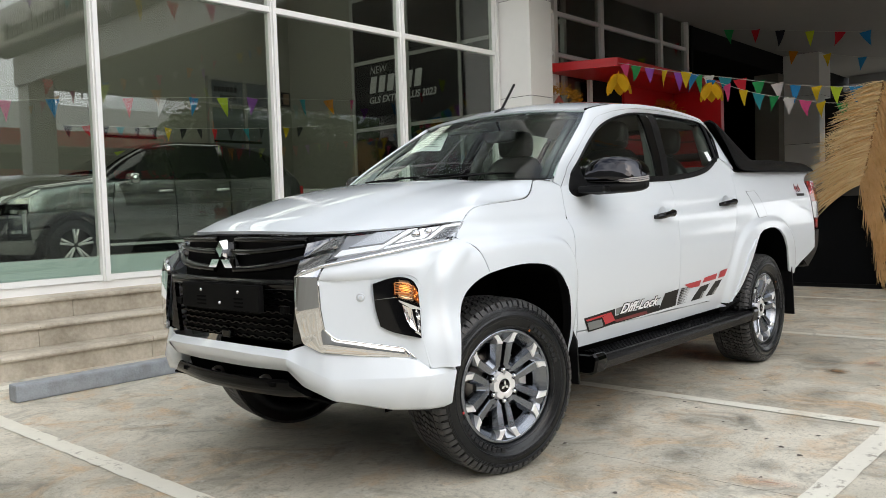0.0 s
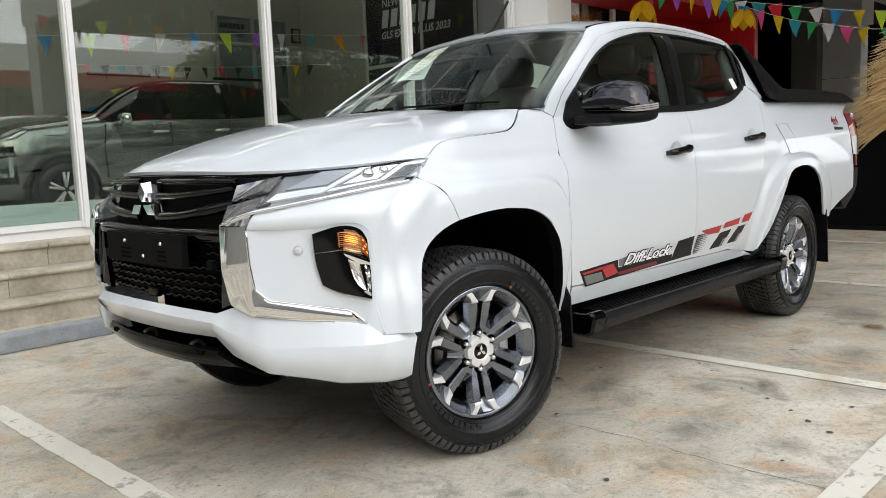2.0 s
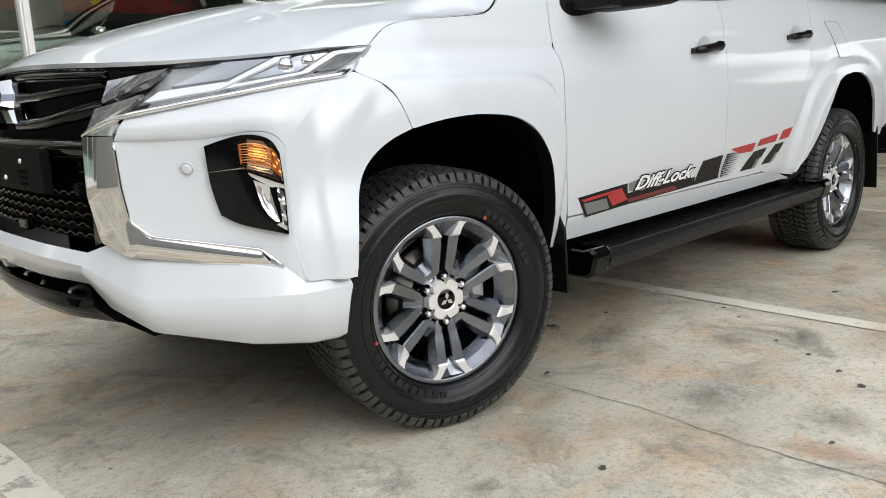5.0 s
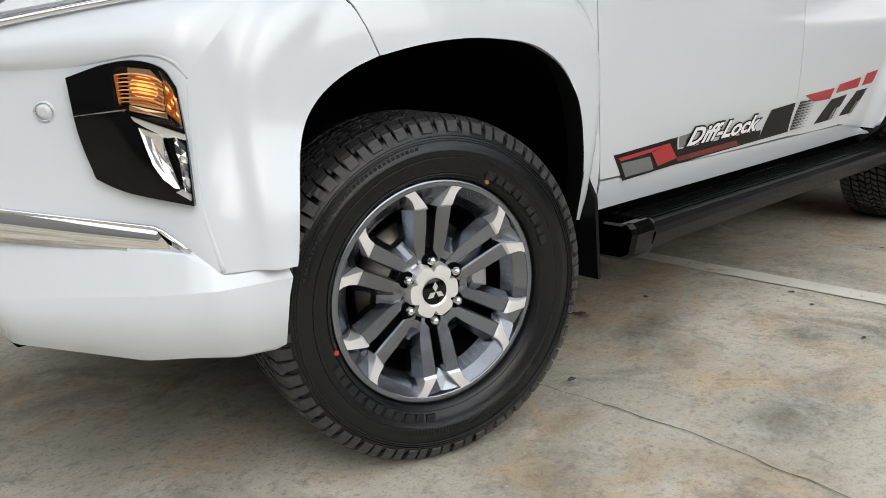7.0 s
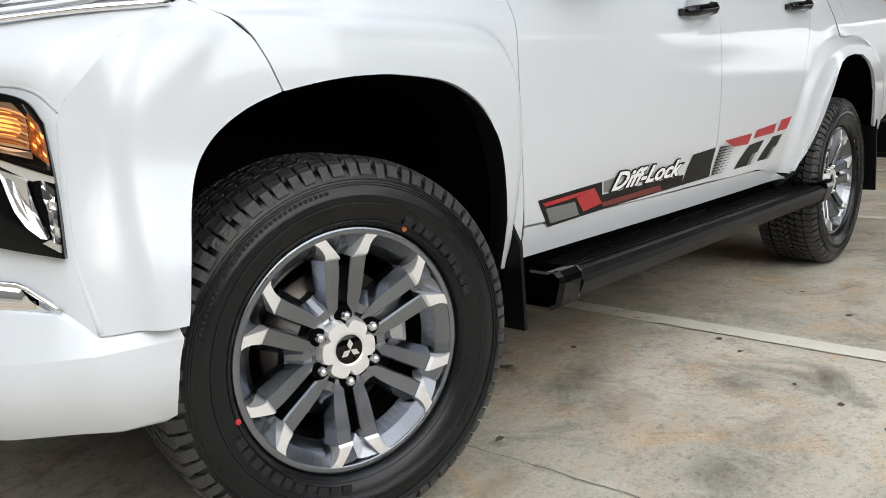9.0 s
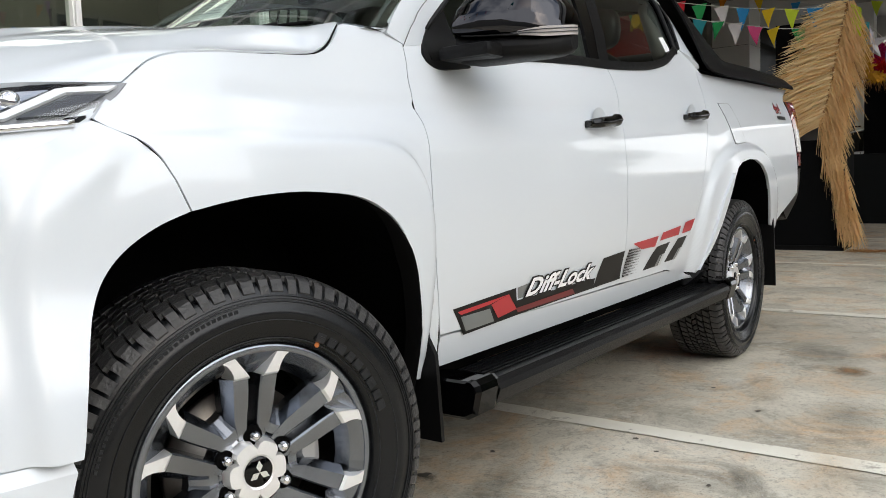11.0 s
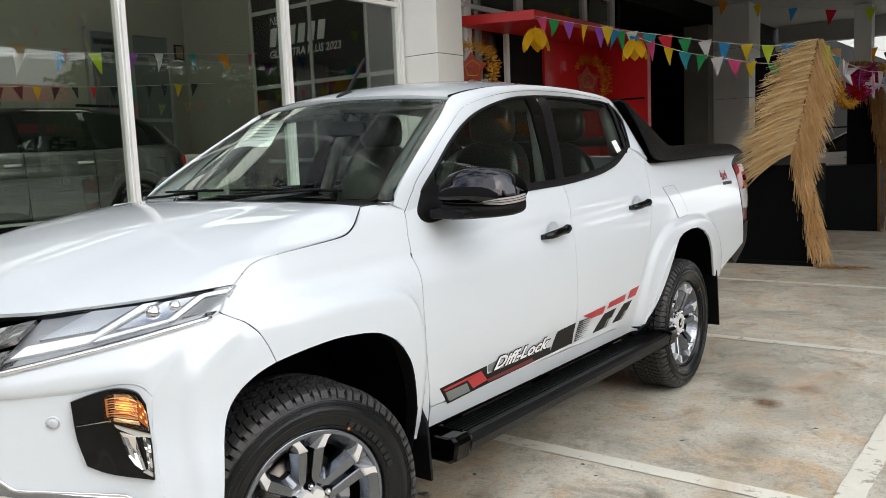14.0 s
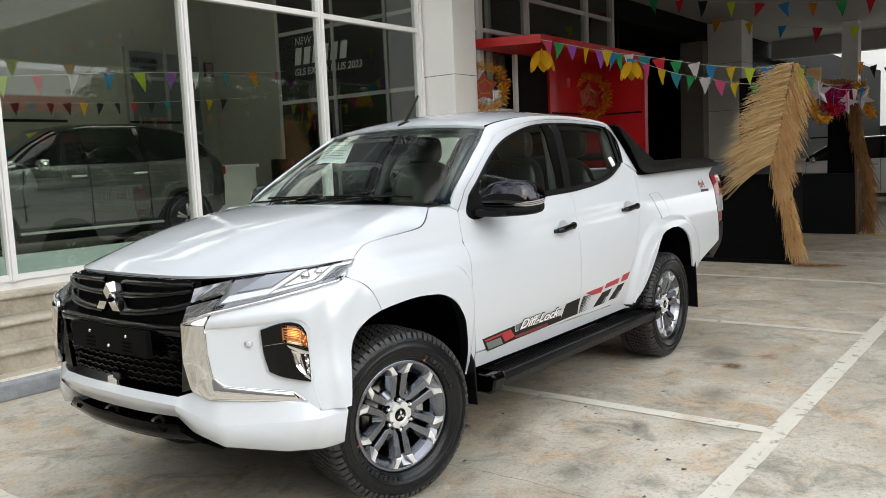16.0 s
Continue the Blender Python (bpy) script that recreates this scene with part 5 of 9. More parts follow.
g[..., 2] += 0.011 * sm((ridge - np.abs(uu)) / 0.16 + 0.5) * sm(vv / 0.10) * sm((1 - vv) / 0.12)
sheet("hood", g, PAINT, truck, thick=0.02)
# dark joints along the hood
for s in (-1, 1):
    tube("seam", [(x, s * (y - 0.001), z - 0.0075) for x, y, z in resample(hs, 40)], 0.0038, MATT_BLACK, truck, sides=6)
tube("seam", [(x + 0.016, y * 0.995, z - 0.014) for x, y, z in resample(hf, 60)], 0.011, MATT_BLACK, truck, sides=6)


def lamp_filler(s):
    """Painted fold between headlamp, fender and bumper."""
    q = S3([(-0.345, 0.822, 1.032), (-0.255, 0.838, 1.012), (-0.232, 0.822, 1.085), (-0.300, 0.818, 1.062)], s)
    sheet("fender_fold", coons([q[0], q[1]], [q[1], q[2]], [q[3], q[2]], [q[0], q[3]], 6, 6), PAINT, truck, thick=0)


both(lamp_filler)

# ---- cab ----
WS_BOT = [(0.500, 0.785, 1.300), (0.475, 0.68, 1.305), (0.435, 0.45, 1.312), (0.402, 0.20, 1.316), (0.39, 0.0, 1.317)]
WS_BOT = WS_BOT + [(x, -y, z) for x, y, z in WS_BOT[-2::-1]]
WS_TOP = [(1.085, 0.612, 1.680), (1.040, 0.45, 1.694), (1.005, 0.22, 1.704), (0.992, 0.0, 1.708)]
WS_TOP = WS_TOP + [(x, -y, z) for x, y, z in WS_TOP[-2::-1]]
WS_SIDE = [(0.500, 0.785, 1.300), (0.610, 0.750, 1.385), (0.800, 0.698, 1.508), (0.960, 0.654, 1.606), (1.085, 0.612, 1.680)]
ws = coons(WS_BOT, [(x, -y, z) for x, y, z in WS_SIDE], WS_TOP, WS_SIDE, 30, 20)
pane = sheet("windscreen", ws, SCREEN_GLASS, truck, "large raked windscreen with a paper sheet behind it", thick=0)
pane.visible_shadow = False
# black border of the windscreen
nb = 30
for name, rows in (("windscreen_border", (ws[0], ws[0] * 0.93 + ws[1] * 0.07)), ("windscreen_border", (ws[-1], ws[-1] * 0.2 + ws[-2] * 0.8)),
                   ("windscreen_border", (ws[:, 0], ws[:, 0] * 0.4 + ws[:, 1] * 0.6)), ("windscreen_border", (ws[:, -1], ws[:, -1] * 0.4 + ws[:, -2] * 0.6))):
    sheet(name, np.array(rows) + np.array((0.004, 0, -0.003)), GLOSS_BLACK, truck, thick=0)
# cowl between hood and windscreen
cw = loft([[(x + 0.004, y, z - 0.012) for x, y, z in hr], [(x - 0.006, y, z - 0.010) for x, y, z in WS_BOT]], 30)
sheet("cowl", cw, SATIN_BLACK, truck, thick=0)
# roof
RF = [(1.080, 0.606, 1.688), (1.034, 0.45, 1.703), (1.000, 0.22, 1.714), (0.987, 0.0, 1.718)]
RF = RF + [(x, -y, z) for x, y, z in RF[-2::-1]]
RR = [(2.62, 0.600, 1.700), (2.66, 0.40, 1.728), (2.675, 0.20, 1.740), (2.68, 0.0, 1.744)]
RR = RR + [(x, -y, z) for x, y, z in RR[-2::-1]]
RS = [(1.080, 0.606, 1.688), (1.20, 0.614, 1.712), (1.40, 0.620, 1.736), (1.70, 0.618, 1.752), (2.05, 0.612, 1.752), (2.40, 0.605, 1.732), (2.62, 0.600, 1.700)]
rg = coons(RF, [(x, -y, z) for x, y, z in RS], RR, RS, 40, 40)
uu, vv = np.linspace(-1, 1, 40)[None, :], np.linspace(0, 1, 40)[:, None]
rg[..., 2] += 0.030 * np.sin(np.pi * vv) ** 0.6 * (1 - uu ** 2)
sheet("roof", rg, PAINT, truck, thick=0.015)


def cab_side(s):
    # pillars and roof rail: from the roof's edge to the window opening
    outer = [(0.500, 0.786, 1.284), (0.512, 0.787, 1.306), (0.610, 0.756, 1.389), (0.800, 0.704, 1.512), (0.960, 0.660, 1.610), (1.083, 0.620, 1.686), (1.20, 0.626, 1.714), (1.40, 0.630, 1.741),
             (1.70, 0.628, 1.758), (2.05, 0.622, 1.758), (2.40, 0.616, 1.738), (2.60, 0.612, 1.704), (2.66, 0.655, 1.60), (2.672, 0.725, 1.48), (2.655, 0.800, 1.375)]
    inner = [(0.565, 1.258), (0.640, 1.272), (0.690, 1.322), (0.785, 1.405), (0.93, 1.508), (1.09, 1.585), (1.256, 1.638), (1.484, 1.684), (1.68, 1.704), (1.95, 1.712), (2.25, 1.706), (2.50, 1.688), (2.560, 1.610), (2.530, 1.500), (2.500, 1.448)]
    o = [(x, s * y, z) for x, y, z in outer]
    i = [tuple(side_points(np.array(p), s)) for p in inner]
    ro, ri = resample(o, 70), resample(i, 70)
    mid = (ro + ri) / 2
    rise = np.clip((np.arange(70) - 0.5) / 7, 0, 1)
    mid[:, 1] += s * 0.010 * rise
    mid[:, 2] += 0.006 * rise
    sheet("side_frame", np.array([ro, ro * 0.72 + mid * 0.28 + rise[:, None] * np.array((0, s * 0.006, 0.003)), mid, ri * 0.85 + mid * 0.15, ri]), PAINT, truck, thick=0.02)
    # shut line of the doors along pillar and roof
    line = ro * 0.45 + ri * 0.55
    line[:, 1] += s * 0.0085
    line[:, 2] += 0.004
    low = np.clip(1 - np.arange(70) / 9, 0, 1)
    line[:, 1] += s * 0.004 * low
    line[:, 0] -= 0.012 * low
    tube("seam", [side_points(np.array((0.553, 1.255)), s, 0.001)] + list(line[2:66]), 0.0014, DECAL_GREY, truck, sides=5)
    tube("roof_ditch", [(x, s * (y + 0.0065), z + 0.0015) for x, y, z in resample(RS, 40)], 0.0055, MATT_BLACK, truck, sides=6)
    # black window seals
    tube("window_seal", [p + np.array((0, s * 0.001, 0)) for p in ri if p[0] > 0.66], 0.007, SATIN_BLACK, truck, sides=6)
    belt = [(0.64, 1.232), (0.72, 1.240), (0.87, 1.261), (1.10, 1.274), (1.40, 1.289), (1.652, 1.296), (1.85, 1.308), (2.05, 1.326), (2.20, 1.350), (2.305, 1.377), (2.43, 1.427), (2.50, 1.457)]
    b = resample(belt, 50)
    lo, hi = b.copy(), b.copy()
    lo[:, 1] -= 0.008
    hi[:, 1] += 0.024
    sheet("belt_moulding", np.array([side_points(lo, s, 0.004), side_points(b, s, 0.009), side_points(hi, s, 0.006)]), SATIN_BLACK, truck, "black belt moulding below the side windows", thick=0.012)
    # side glass
    win = coons([(0.66, 1.255), (1.1, 1.282), (1.535, 1.300)], [(1.535, 1.300), (1.565, 1.45), (1.60, 1.58), (1.665, 1.700)], [(1.00, 1.545), (1.256, 1.636), (1.484, 1.682), (1.665, 1.700)], [(0.66, 1.255), (0.70, 1.33), (0.80, 1.418), (1.00, 1.545)], 20, 16)
    w = sheet("side_window", side_points(win, s, -0.010), CAR_GLASS, truck, thick=0)
    w.visible_shadow = False
    win = coons([(1.68, 1.31), (2.0, 1.328), (2.25, 1.372), (2.42, 1.43)], [(2.42, 1.43), (2.455, 1.53), (2.52, 1.685)], [(1.86, 1.706), (2.2, 1.704), (2.52, 1.685)], [(1.68, 1.31), (1.74, 1.47), (1.86, 1.706)], 20, 16)
    w = sheet("side_window", side_points(win, s, -0.010), TINT_GLASS, truck, "darker rear side window with a small white sticker", thick=0)
    w.visible_shadow = False
    # black door posts and quarter piece
    post = coons([(1.530, 1.295), (1.600, 1.298)], [(1.600, 1.298), (1.655, 1.47), (1.765, 1.708)], [(1.665, 1.704), (1.765, 1.708)], [(1.530, 1.295), (1.575, 1.47), (1.665, 1.704)], 6, 14)
    sheet("door_post", side_points(post, s, 0.004), GLOSS_BLACK, truck, thick=0.012)
    post = coons([(1.606, 1.298), (1.685, 1.303)], [(1.685, 1.303), (1.745, 1.47), (1.862, 1.710)], [(1.772, 1.708), (1.862, 1.710)], [(1.606, 1.298), (1.661, 1.47), (1.772, 1.708)], 6, 14)
    sheet("door_post", side_points(post, s, 0.003), SATIN_BLACK, truck, thick=0.012)
    q = coons([(2.435, 1.420), (2.498, 1.450)], [(2.498, 1.450), (2.530, 1.52), (2.560, 1.612)], [(2.515, 1.690), (2.560, 1.612)], [(2.435, 1.420), (2.47, 1.53), (2.515, 1.690)], 8, 12)
    sheet("quarter_glass", side_points(q, s, -0.004), GLOSS_BLACK, truck, thick=0.01)
    tube("window_seal", [side_points(np.array(p), s, 0.001) for p in resample([(2.435, 1.420), (2.47, 1.53), (2.515, 1.690)], 12)], 0.010, SATIN_BLACK, truck, sides=6)
    # painted corner between pillar foot and door
    side_panel("door_corner", [(0.562, 1.225), (0.66, 1.225)], [(0.66, 1.225), (0.675, 1.305)], [(0.564, 1.262), (0.62, 1.274), (0.675, 1.305)], [(0.562, 1.225), (0.564, 1.262)], s, n=10, m=6, lift=-0.002, thick=0)
    # mirror base plate
    tri = coons([(0.622, 1.226), (0.645, 1.212), (0.69, 1.208), (0.80, 1.222)], [(0.80, 1.222), (0.785, 1.310), (0.755, 1.385)], [(0.70, 1.335), (0.755, 1.385)], [(0.622, 1.226), (0.618, 1.245), (0.640, 1.278), (0.70, 1.335)], 14, 12)
    sheet("mirror_base", side_points(tri, s, 0.006), SATIN_BLACK, truck, thick=0.014)
    # door handles with their bowls
    for x0, z0, rise in ((1.335, 1.083, 0.022), (2.245, 1.137, 0.018)):
        xs = np.linspace(x0, x0 + 0.235, 16)
        zc = z0 + rise * (xs - x0) / 0.235
        v, f = [], []
        for k, (x, z) in enumerate(zip(xs, zc)):
            e = math.sin(math.pi * min(1, (k + 0.6) / 5) / 2) * math.sin(math.pi * min(1, (15.6 - k) / 4) / 2)
            hh = 0.017 * (0.55 + 0.45 * e) * (1.25 if k > 10 else 1)
            off = 0.012 + 0.030 * e
            y = float(flank(x, z))
            for a, c in ((off - 0.016, -hh), (off, -hh * 0.8), (off + 0.008, 0), (off, hh * 0.8), (off - 0.016, hh)):
                v.append((x, s * (y + a), z + c))
        for k in range(15):
            for c in range(4):
                f.append((5 * k + c, 5 * k + c + 1, 5 * k + c + 6, 5 * k + c + 5))
        f += [(0, 1, 2, 3, 4), tuple(75 + c for c in range(5))]
        h = link_mesh("door_handle", v, f, GLOSS_BLACK, truck, "gloss black door handle", smooth=True)
        bowl = []
        for rr in np.linspace(0.0, 1, 6):
            bowl.append([(x0 + 0.105 + 0.055 * rr * math.cos(a), s * (float(flank(x0 + 0.1, z0 + 0.01)) + 0.0025 - 0.006 * (1 - rr ** 2)), z0 + 0.012 + 0.046 * rr * math.sin(a)) for a in np.linspace(0, 2 * math.pi, 24)])
        sheet("handle_bowl", np.array(bowl), PAINT, h, thick=0)


both(cab_side)


def superquad(size, e1=0.6, e2=0.7, nu=28, nv=16):
    p = lambda v, e: math.copysign(abs(v) ** e, v)
    verts, faces = [], []
    for j in range(nv + 1):
        a = -math.pi / 2 + math.pi * j / nv
        for i in range(nu):
            b = 2 * math.pi * i / nu
            verts.append((size[0] * p(math.cos(a), e1) * p(math.cos(b), e2), size[1] * p(math.cos(a), e1) * p(math.sin(b), e2), size[2] * p(math.sin(a), e1)))
    for j in range(nv):
        for i in range(nu):
            faces.append((j * nu + i, j * nu + (i + 1) % nu, (j + 1) * nu + (i + 1) % nu, (j + 1) * nu + i))
    return verts, faces


REPEATER = material("repeater_lens", (0.40, 0.375, 0.36), 0.12)


def door_mirror(s):
    """A rounded-off wedge; rows from the door outwards: (x front, x back, y, z low, z high)."""
    rows = [(0.665, 0.795, 0.865, 1.300, 1.380), (0.668, 0.812, 0.885, 1.292, 1.404), (0.680, 0.830, 0.930, 1.288, 1.417), (0.700, 0.848, 0.985, 1.286, 1.418), (0.728, 0.864, 1.035, 1.284, 1.410), (0.765, 0.876, 1.072, 1.284, 1.390), (0.800, 0.880, 1.092, 1.287, 1.362), (0.830, 0.878, 1.100, 1.292, 1.330)]

    def ring(x0, x1, y, z0, z1, e=0.62, n=24, fwd=0.0):
        cx, cz, a, b = (x0 + x1) / 2, (z0 + z1) / 2, (x1 - x0) / 2, (z1 - z0) / 2
        p = lambda v: math.copysign(abs(v) ** e, v)
        return [(cx - a * p(math.cos(t)) + fwd * p(math.sin(t)), s * y, cz + b * p(math.sin(t))) for t in np.linspace(0, 2 * math.pi, n + 1)]

    rows = [(a, b, y, z0 - 0.018, z1 - 0.018) for a, b, y, z0, z1 in rows]
    up = np.array([ring(*r, fwd=0.018) for r in rows])
    mid = up.reshape(-1, 3).mean(0)
    ob = sheet("door_mirror", up, MIRROR_BLACK, truck, "large gloss black door mirror with a clear repeater", thick=0, inside=tuple(mid))
    link_mesh("end_cap", [tuple(q) for q in up[-1][:-1]], [tuple(range(24))], MIRROR_BLACK, ob)
    low = np.array([ring(x0 + 0.006, x1 - 0.004, y, z0 - (0.066 - 0.034 * k / 7), z0 + 0.010, 0.7) for k, (x0, x1, y, z0, z1) in enumerate(rows)])
    sheet("lower_shell", low, SATIN_BLACK, ob, "satin black lower shell", thick=0, inside=tuple(low.reshape(-1, 3).mean(0)))
    link_mesh("end_cap", [tuple(q) for q in low[-1][:-1]], [tuple(range(24))], SATIN_BLACK, ob)
    # bright seam and repeater lens wrapped round the outer end
    edge = [(r[0] - 0.001, s * r[2], r[3] + 0.006) for r in rows[1:]]
    tube("seam", edge, 0.0022, DARK_METAL, ob, sides=5)
    e = resample([(0.716, 1.000, 1.276), (0.728, 1.038, 1.277), (0.764, 1.076, 1.279), (0.800, 1.098, 1.282), (0.836, 1.108, 1.286), (0.872, 1.104, 1.290)], 16)
    w = 0.003 + 0.009 * np.clip(np.linspace(0, 1, 16) * 2.5, 0, 1)
    g = [[(x - 0.004, s * y, z + k * ww) for (x, y, z), ww in zip(e, w)] for k in (-1, -0.3, 0.3, 1)]
    lens = sheet("repeater", np.array(g), REPEATER, ob, "clear repeater lens", thick=0.006, inside=tuple(mid))
    for k in (-0.3, 0.4):
        tube("lens_rib", [(x - 0.006, s * (y + 0.001), z + k * ww) for (x, y, z), ww in zip(e, w)], 0.0013, LAMP_GREY, lens, sides=5)
    bm = box_bm((0.640, s * 0.905 - 0.075, 1.222), (0.760, s * 0.905 + 0.075, 1.258), 0.014)
    part("mirror_arm", bm, SATIN_BLACK, ob)
    q = [(0.872, 0.90, 1.282), (0.884, 1.08, 1.282), (0.884, 1.08, 1.356), (0.854, 0.90, 1.376)]
    link_mesh("mirror_glass", [(x, s * y, z) for x, y, z in q], [(0, 1, 2, 3)], CHROME, ob)


both(door_mirror)

# antenna, wipers
ant = tube("antenna", [(1.03, -0.01, 1.720), (1.075, -0.01, 1.760), (1.195, -0.01, 1.905)], 0.0075, SATIN_BLACK, truck, sides=8)
v, f = superquad((0.055, 0.022, 0.022), 0.8, 0.9, 16, 8)
link_mesh("antenna_foot", [(1.05 + x, -0.01 + y, 1.728 + z + 0.25 * x) for x, y, z in v], f, SATIN_BLACK, ant, smooth=True)


def wiper(y0, y1):
    def on_ws(y, up):
        j = int(np.clip(round(up * 19), 0, 19))
        i = int(np.clip(round((0.745 - y) / 1.49 * 29), 0, 29))
        return ws[j, i] + np.array((-0.014, 0, 0.008))
    arm = tube("wiper", [on_ws(y0, 0.0) + np.array((-0.03, 0, 0)), on_ws(y0 * 0.7 + y1 * 0.3, 0.02), on_ws(y1, 0.04)], 0.006, SATIN_BLACK, truck, "black wiper at the foot of the windscreen", taper=0.005)
    tube("blade", [on_ws(y, 0.03 + 0.03 * k / 8) + np.array((0.006, 0, -0.004)) for k, y in enumerate(np.linspace(y0 * 0.9, y1 + (y1 - y0) * 0.25, 9))], 0.005, MATT_BLACK, arm)


wiper(0.05, -0.42)
wiper(0.60, 0.18)

# rear: inner bed, tailgate, lamps, bumper, sports bar
both(lambda s: sheet("bed_rail", loft([[(2.68, s * 0.83, 1.352), (3.4, s * 0.845, 1.364), (4.215, s * 0.835, 1.372)], [(2.68, s * 0.79, 1.372), (3.4, s * 0.80, 1.384), (4.215, s * 0.79, 1.390)], [(2.68, s * 0.70, 1.368), (3.4, s * 0.71, 1.380), (4.215, s * 0.70, 1.386)], [(2.68, s * 0.69, 0.92), (3.4, s * 0.69, 0.92), (4.215, s * 0.69, 0.92)]], 20), SATIN_BLACK, truck, thick=0))
box("bed_floor", (2.66, -0.70, 0.88), (4.20, 0.70, 0.92), SATIN_BLACK, truck)
box("cab_back", (2.60, -0.74, 0.55), (2.66, 0.74, 1.40), PAINT, truck, bevel=0.01)
tailgate = box("tailgate", (4.19, -0.72, 0.78), (4.25, 0.72, 1.385), PAINT, truck, bevel=0.012)
rear_glass = sheet("rear_window", coons([(2.655, 0.62, 1.41), (2.68, 0, 1.41), (2.655, -0.62, 1.41)], [(2.655, -0.62, 1.41), (2.62, -0.55, 1.69)], [(2.62, 0.55, 1.69), (2.645, 0, 1.70), (2.62, -0.55, 1.69)], [(2.655, 0.62, 1.41), (2.62, 0.55, 1.69)], 16, 10), TINT_GLASS, truck, thick=0)
rear_glass.visible_shadow = False


def rear_corner(s):
    fl = lambda x, z, d=0.0: (x, float(flank(x, z)) + d, z)
    edge = [fl(4.034, 1.292), fl(4.004, 1.20), fl(3.989, 1.05), fl(4.008, 0.915)]
    g = loft([S3(l, s) for l in (edge, [fl(4.14, 1.296, -0.004), fl(4.12, 1.20, -0.004), fl(4.11, 1.05, -0.004), fl(4.10, 0.918, -0.004)], [(4.235, 0.825, 1.296), (4.255, 0.85, 1.20), (4.25, 0.86, 1.05), (4.20, 0.87, 0.918)], [(4.262, 0.72, 1.29), (4.285, 0.74, 1.20), (4.285, 0.74, 1.05), (4.225, 0.74, 0.93)])], 20)
    lamp = sheet("tail_lamp", g, RED_LENS, truck, "tall red and clear tail lamp", thick=0.03)
    g2 = loft([S3(l, s) for l in ([fl(4.000, 1.13, 0.003), fl(3.995, 1.00, 0.003)], [fl(4.112, 1.13, 0.0), fl(4.104, 1.00, 0.0)], [(4.256, 0.857, 1.13), (4.240, 0.867, 1.00)])], 10)
    sheet("clear_band", g2 + np.array((0.001, s * 0.002, 0)), WHITE_LENS, lamp, thick=0.003)
    tube("lamp_seam", S3(resample(edge, 16), s), 0.0035, MATT_BLACK, lamp, sides=5)
    g = loft([S3(l, s) for l in ([(4.06, 0.90, 0.90), (4.05, 0.885, 0.78), (3.96, 0.84, 0.66)], [(4.20, 0.88, 0.90), (4.22, 0.86, 0.74), (4.12, 0.82, 0.60)], [(4.33, 0.74, 0.80), (4.34, 0.74, 0.68), (4.27, 0.72, 0.58)], [(4.35, 0.0, 0.80), (4.36, 0.0, 0.68), (4.29, 0, 0.58)])], 10)
    sheet("rear_bumper", g, SATIN_BLACK, truck, "black rear step bumper", thick=0.03)
    # sports bar: fin on the bed rail, rising to the cab's roof
    top = [(2.590, 1.705), (2.64, 1.688), (2.74, 1.620), (2.86, 1.530), (2.96, 1.462), (3.06, 1.436), (3.50, 1.440), (4.08, 1.432), (4.205, 1.410)]
    bot = [(2.585, 1.680), (2.645, 1.57), (2.668, 1.46), (2.690, 1.380), (2.88, 1.362), (3.10, 1.364), (3.45, 1.371), (3.80, 1.374), (4.235, 1.376)]
    t, b = resample(top, 40), resample(bot, 40)
    yo = lambda z: 0.835 - 0.40 * np.maximum(0, z - 1.37)
    gt = np.stack([t[:, 0], s * (yo(t[:, 1]) - 0.012), t[:, 1]], 1)
    gb = np.stack([b[:, 0], s * yo(b[:, 1]), b[:, 1]], 1)
    gi, gj = gt.copy(), gb.copy()
    gi[:, 1] -= s * 0.075
    gj[:, 1] -= s * 0.085
    ga = gt + np.array((0, -s * 0.02, 0.010))
    sheet("sports_bar", np.array([gb, gb * 0.5 + gt * 0.5 + np.array((0, s * 0.008, 0)), gt, ga, gi, gj]), SATIN_BLACK, truck, "black moulded sports bar on the bed rails", thick=0.01)


both(rear_corner)
tube("sports_hoop", [(2.73, -0.64, 1.66), (2.72, -0.5, 1.70), (2.72, 0.5, 1.70), (2.73, 0.64, 1.66)], 0.032, SATIN_BLACK, truck, sides=12)
tube("sports_hoop", [(3.02, -0.70, 1.47), (3.0, -0.4, 1.49), (3.0, 0.4, 1.49), (3.02, 0.70, 1.47)], 0.03, SATIN_BLACK, truck, sides=12)

# side steps, mud flaps, under-body
both(lambda s: sheet("rocker", loft([[(0.45, s * 0.80, 0.46), (2.55, s * 0.80, 0.465)], [(0.46, s * 0.74, 0.40), (2.52, s * 0.74, 0.40)], [(0.46, s * 0.60, 0.36), (2.52, s * 0.60, 0.36)]], 6), LINER, truck, thick=0))


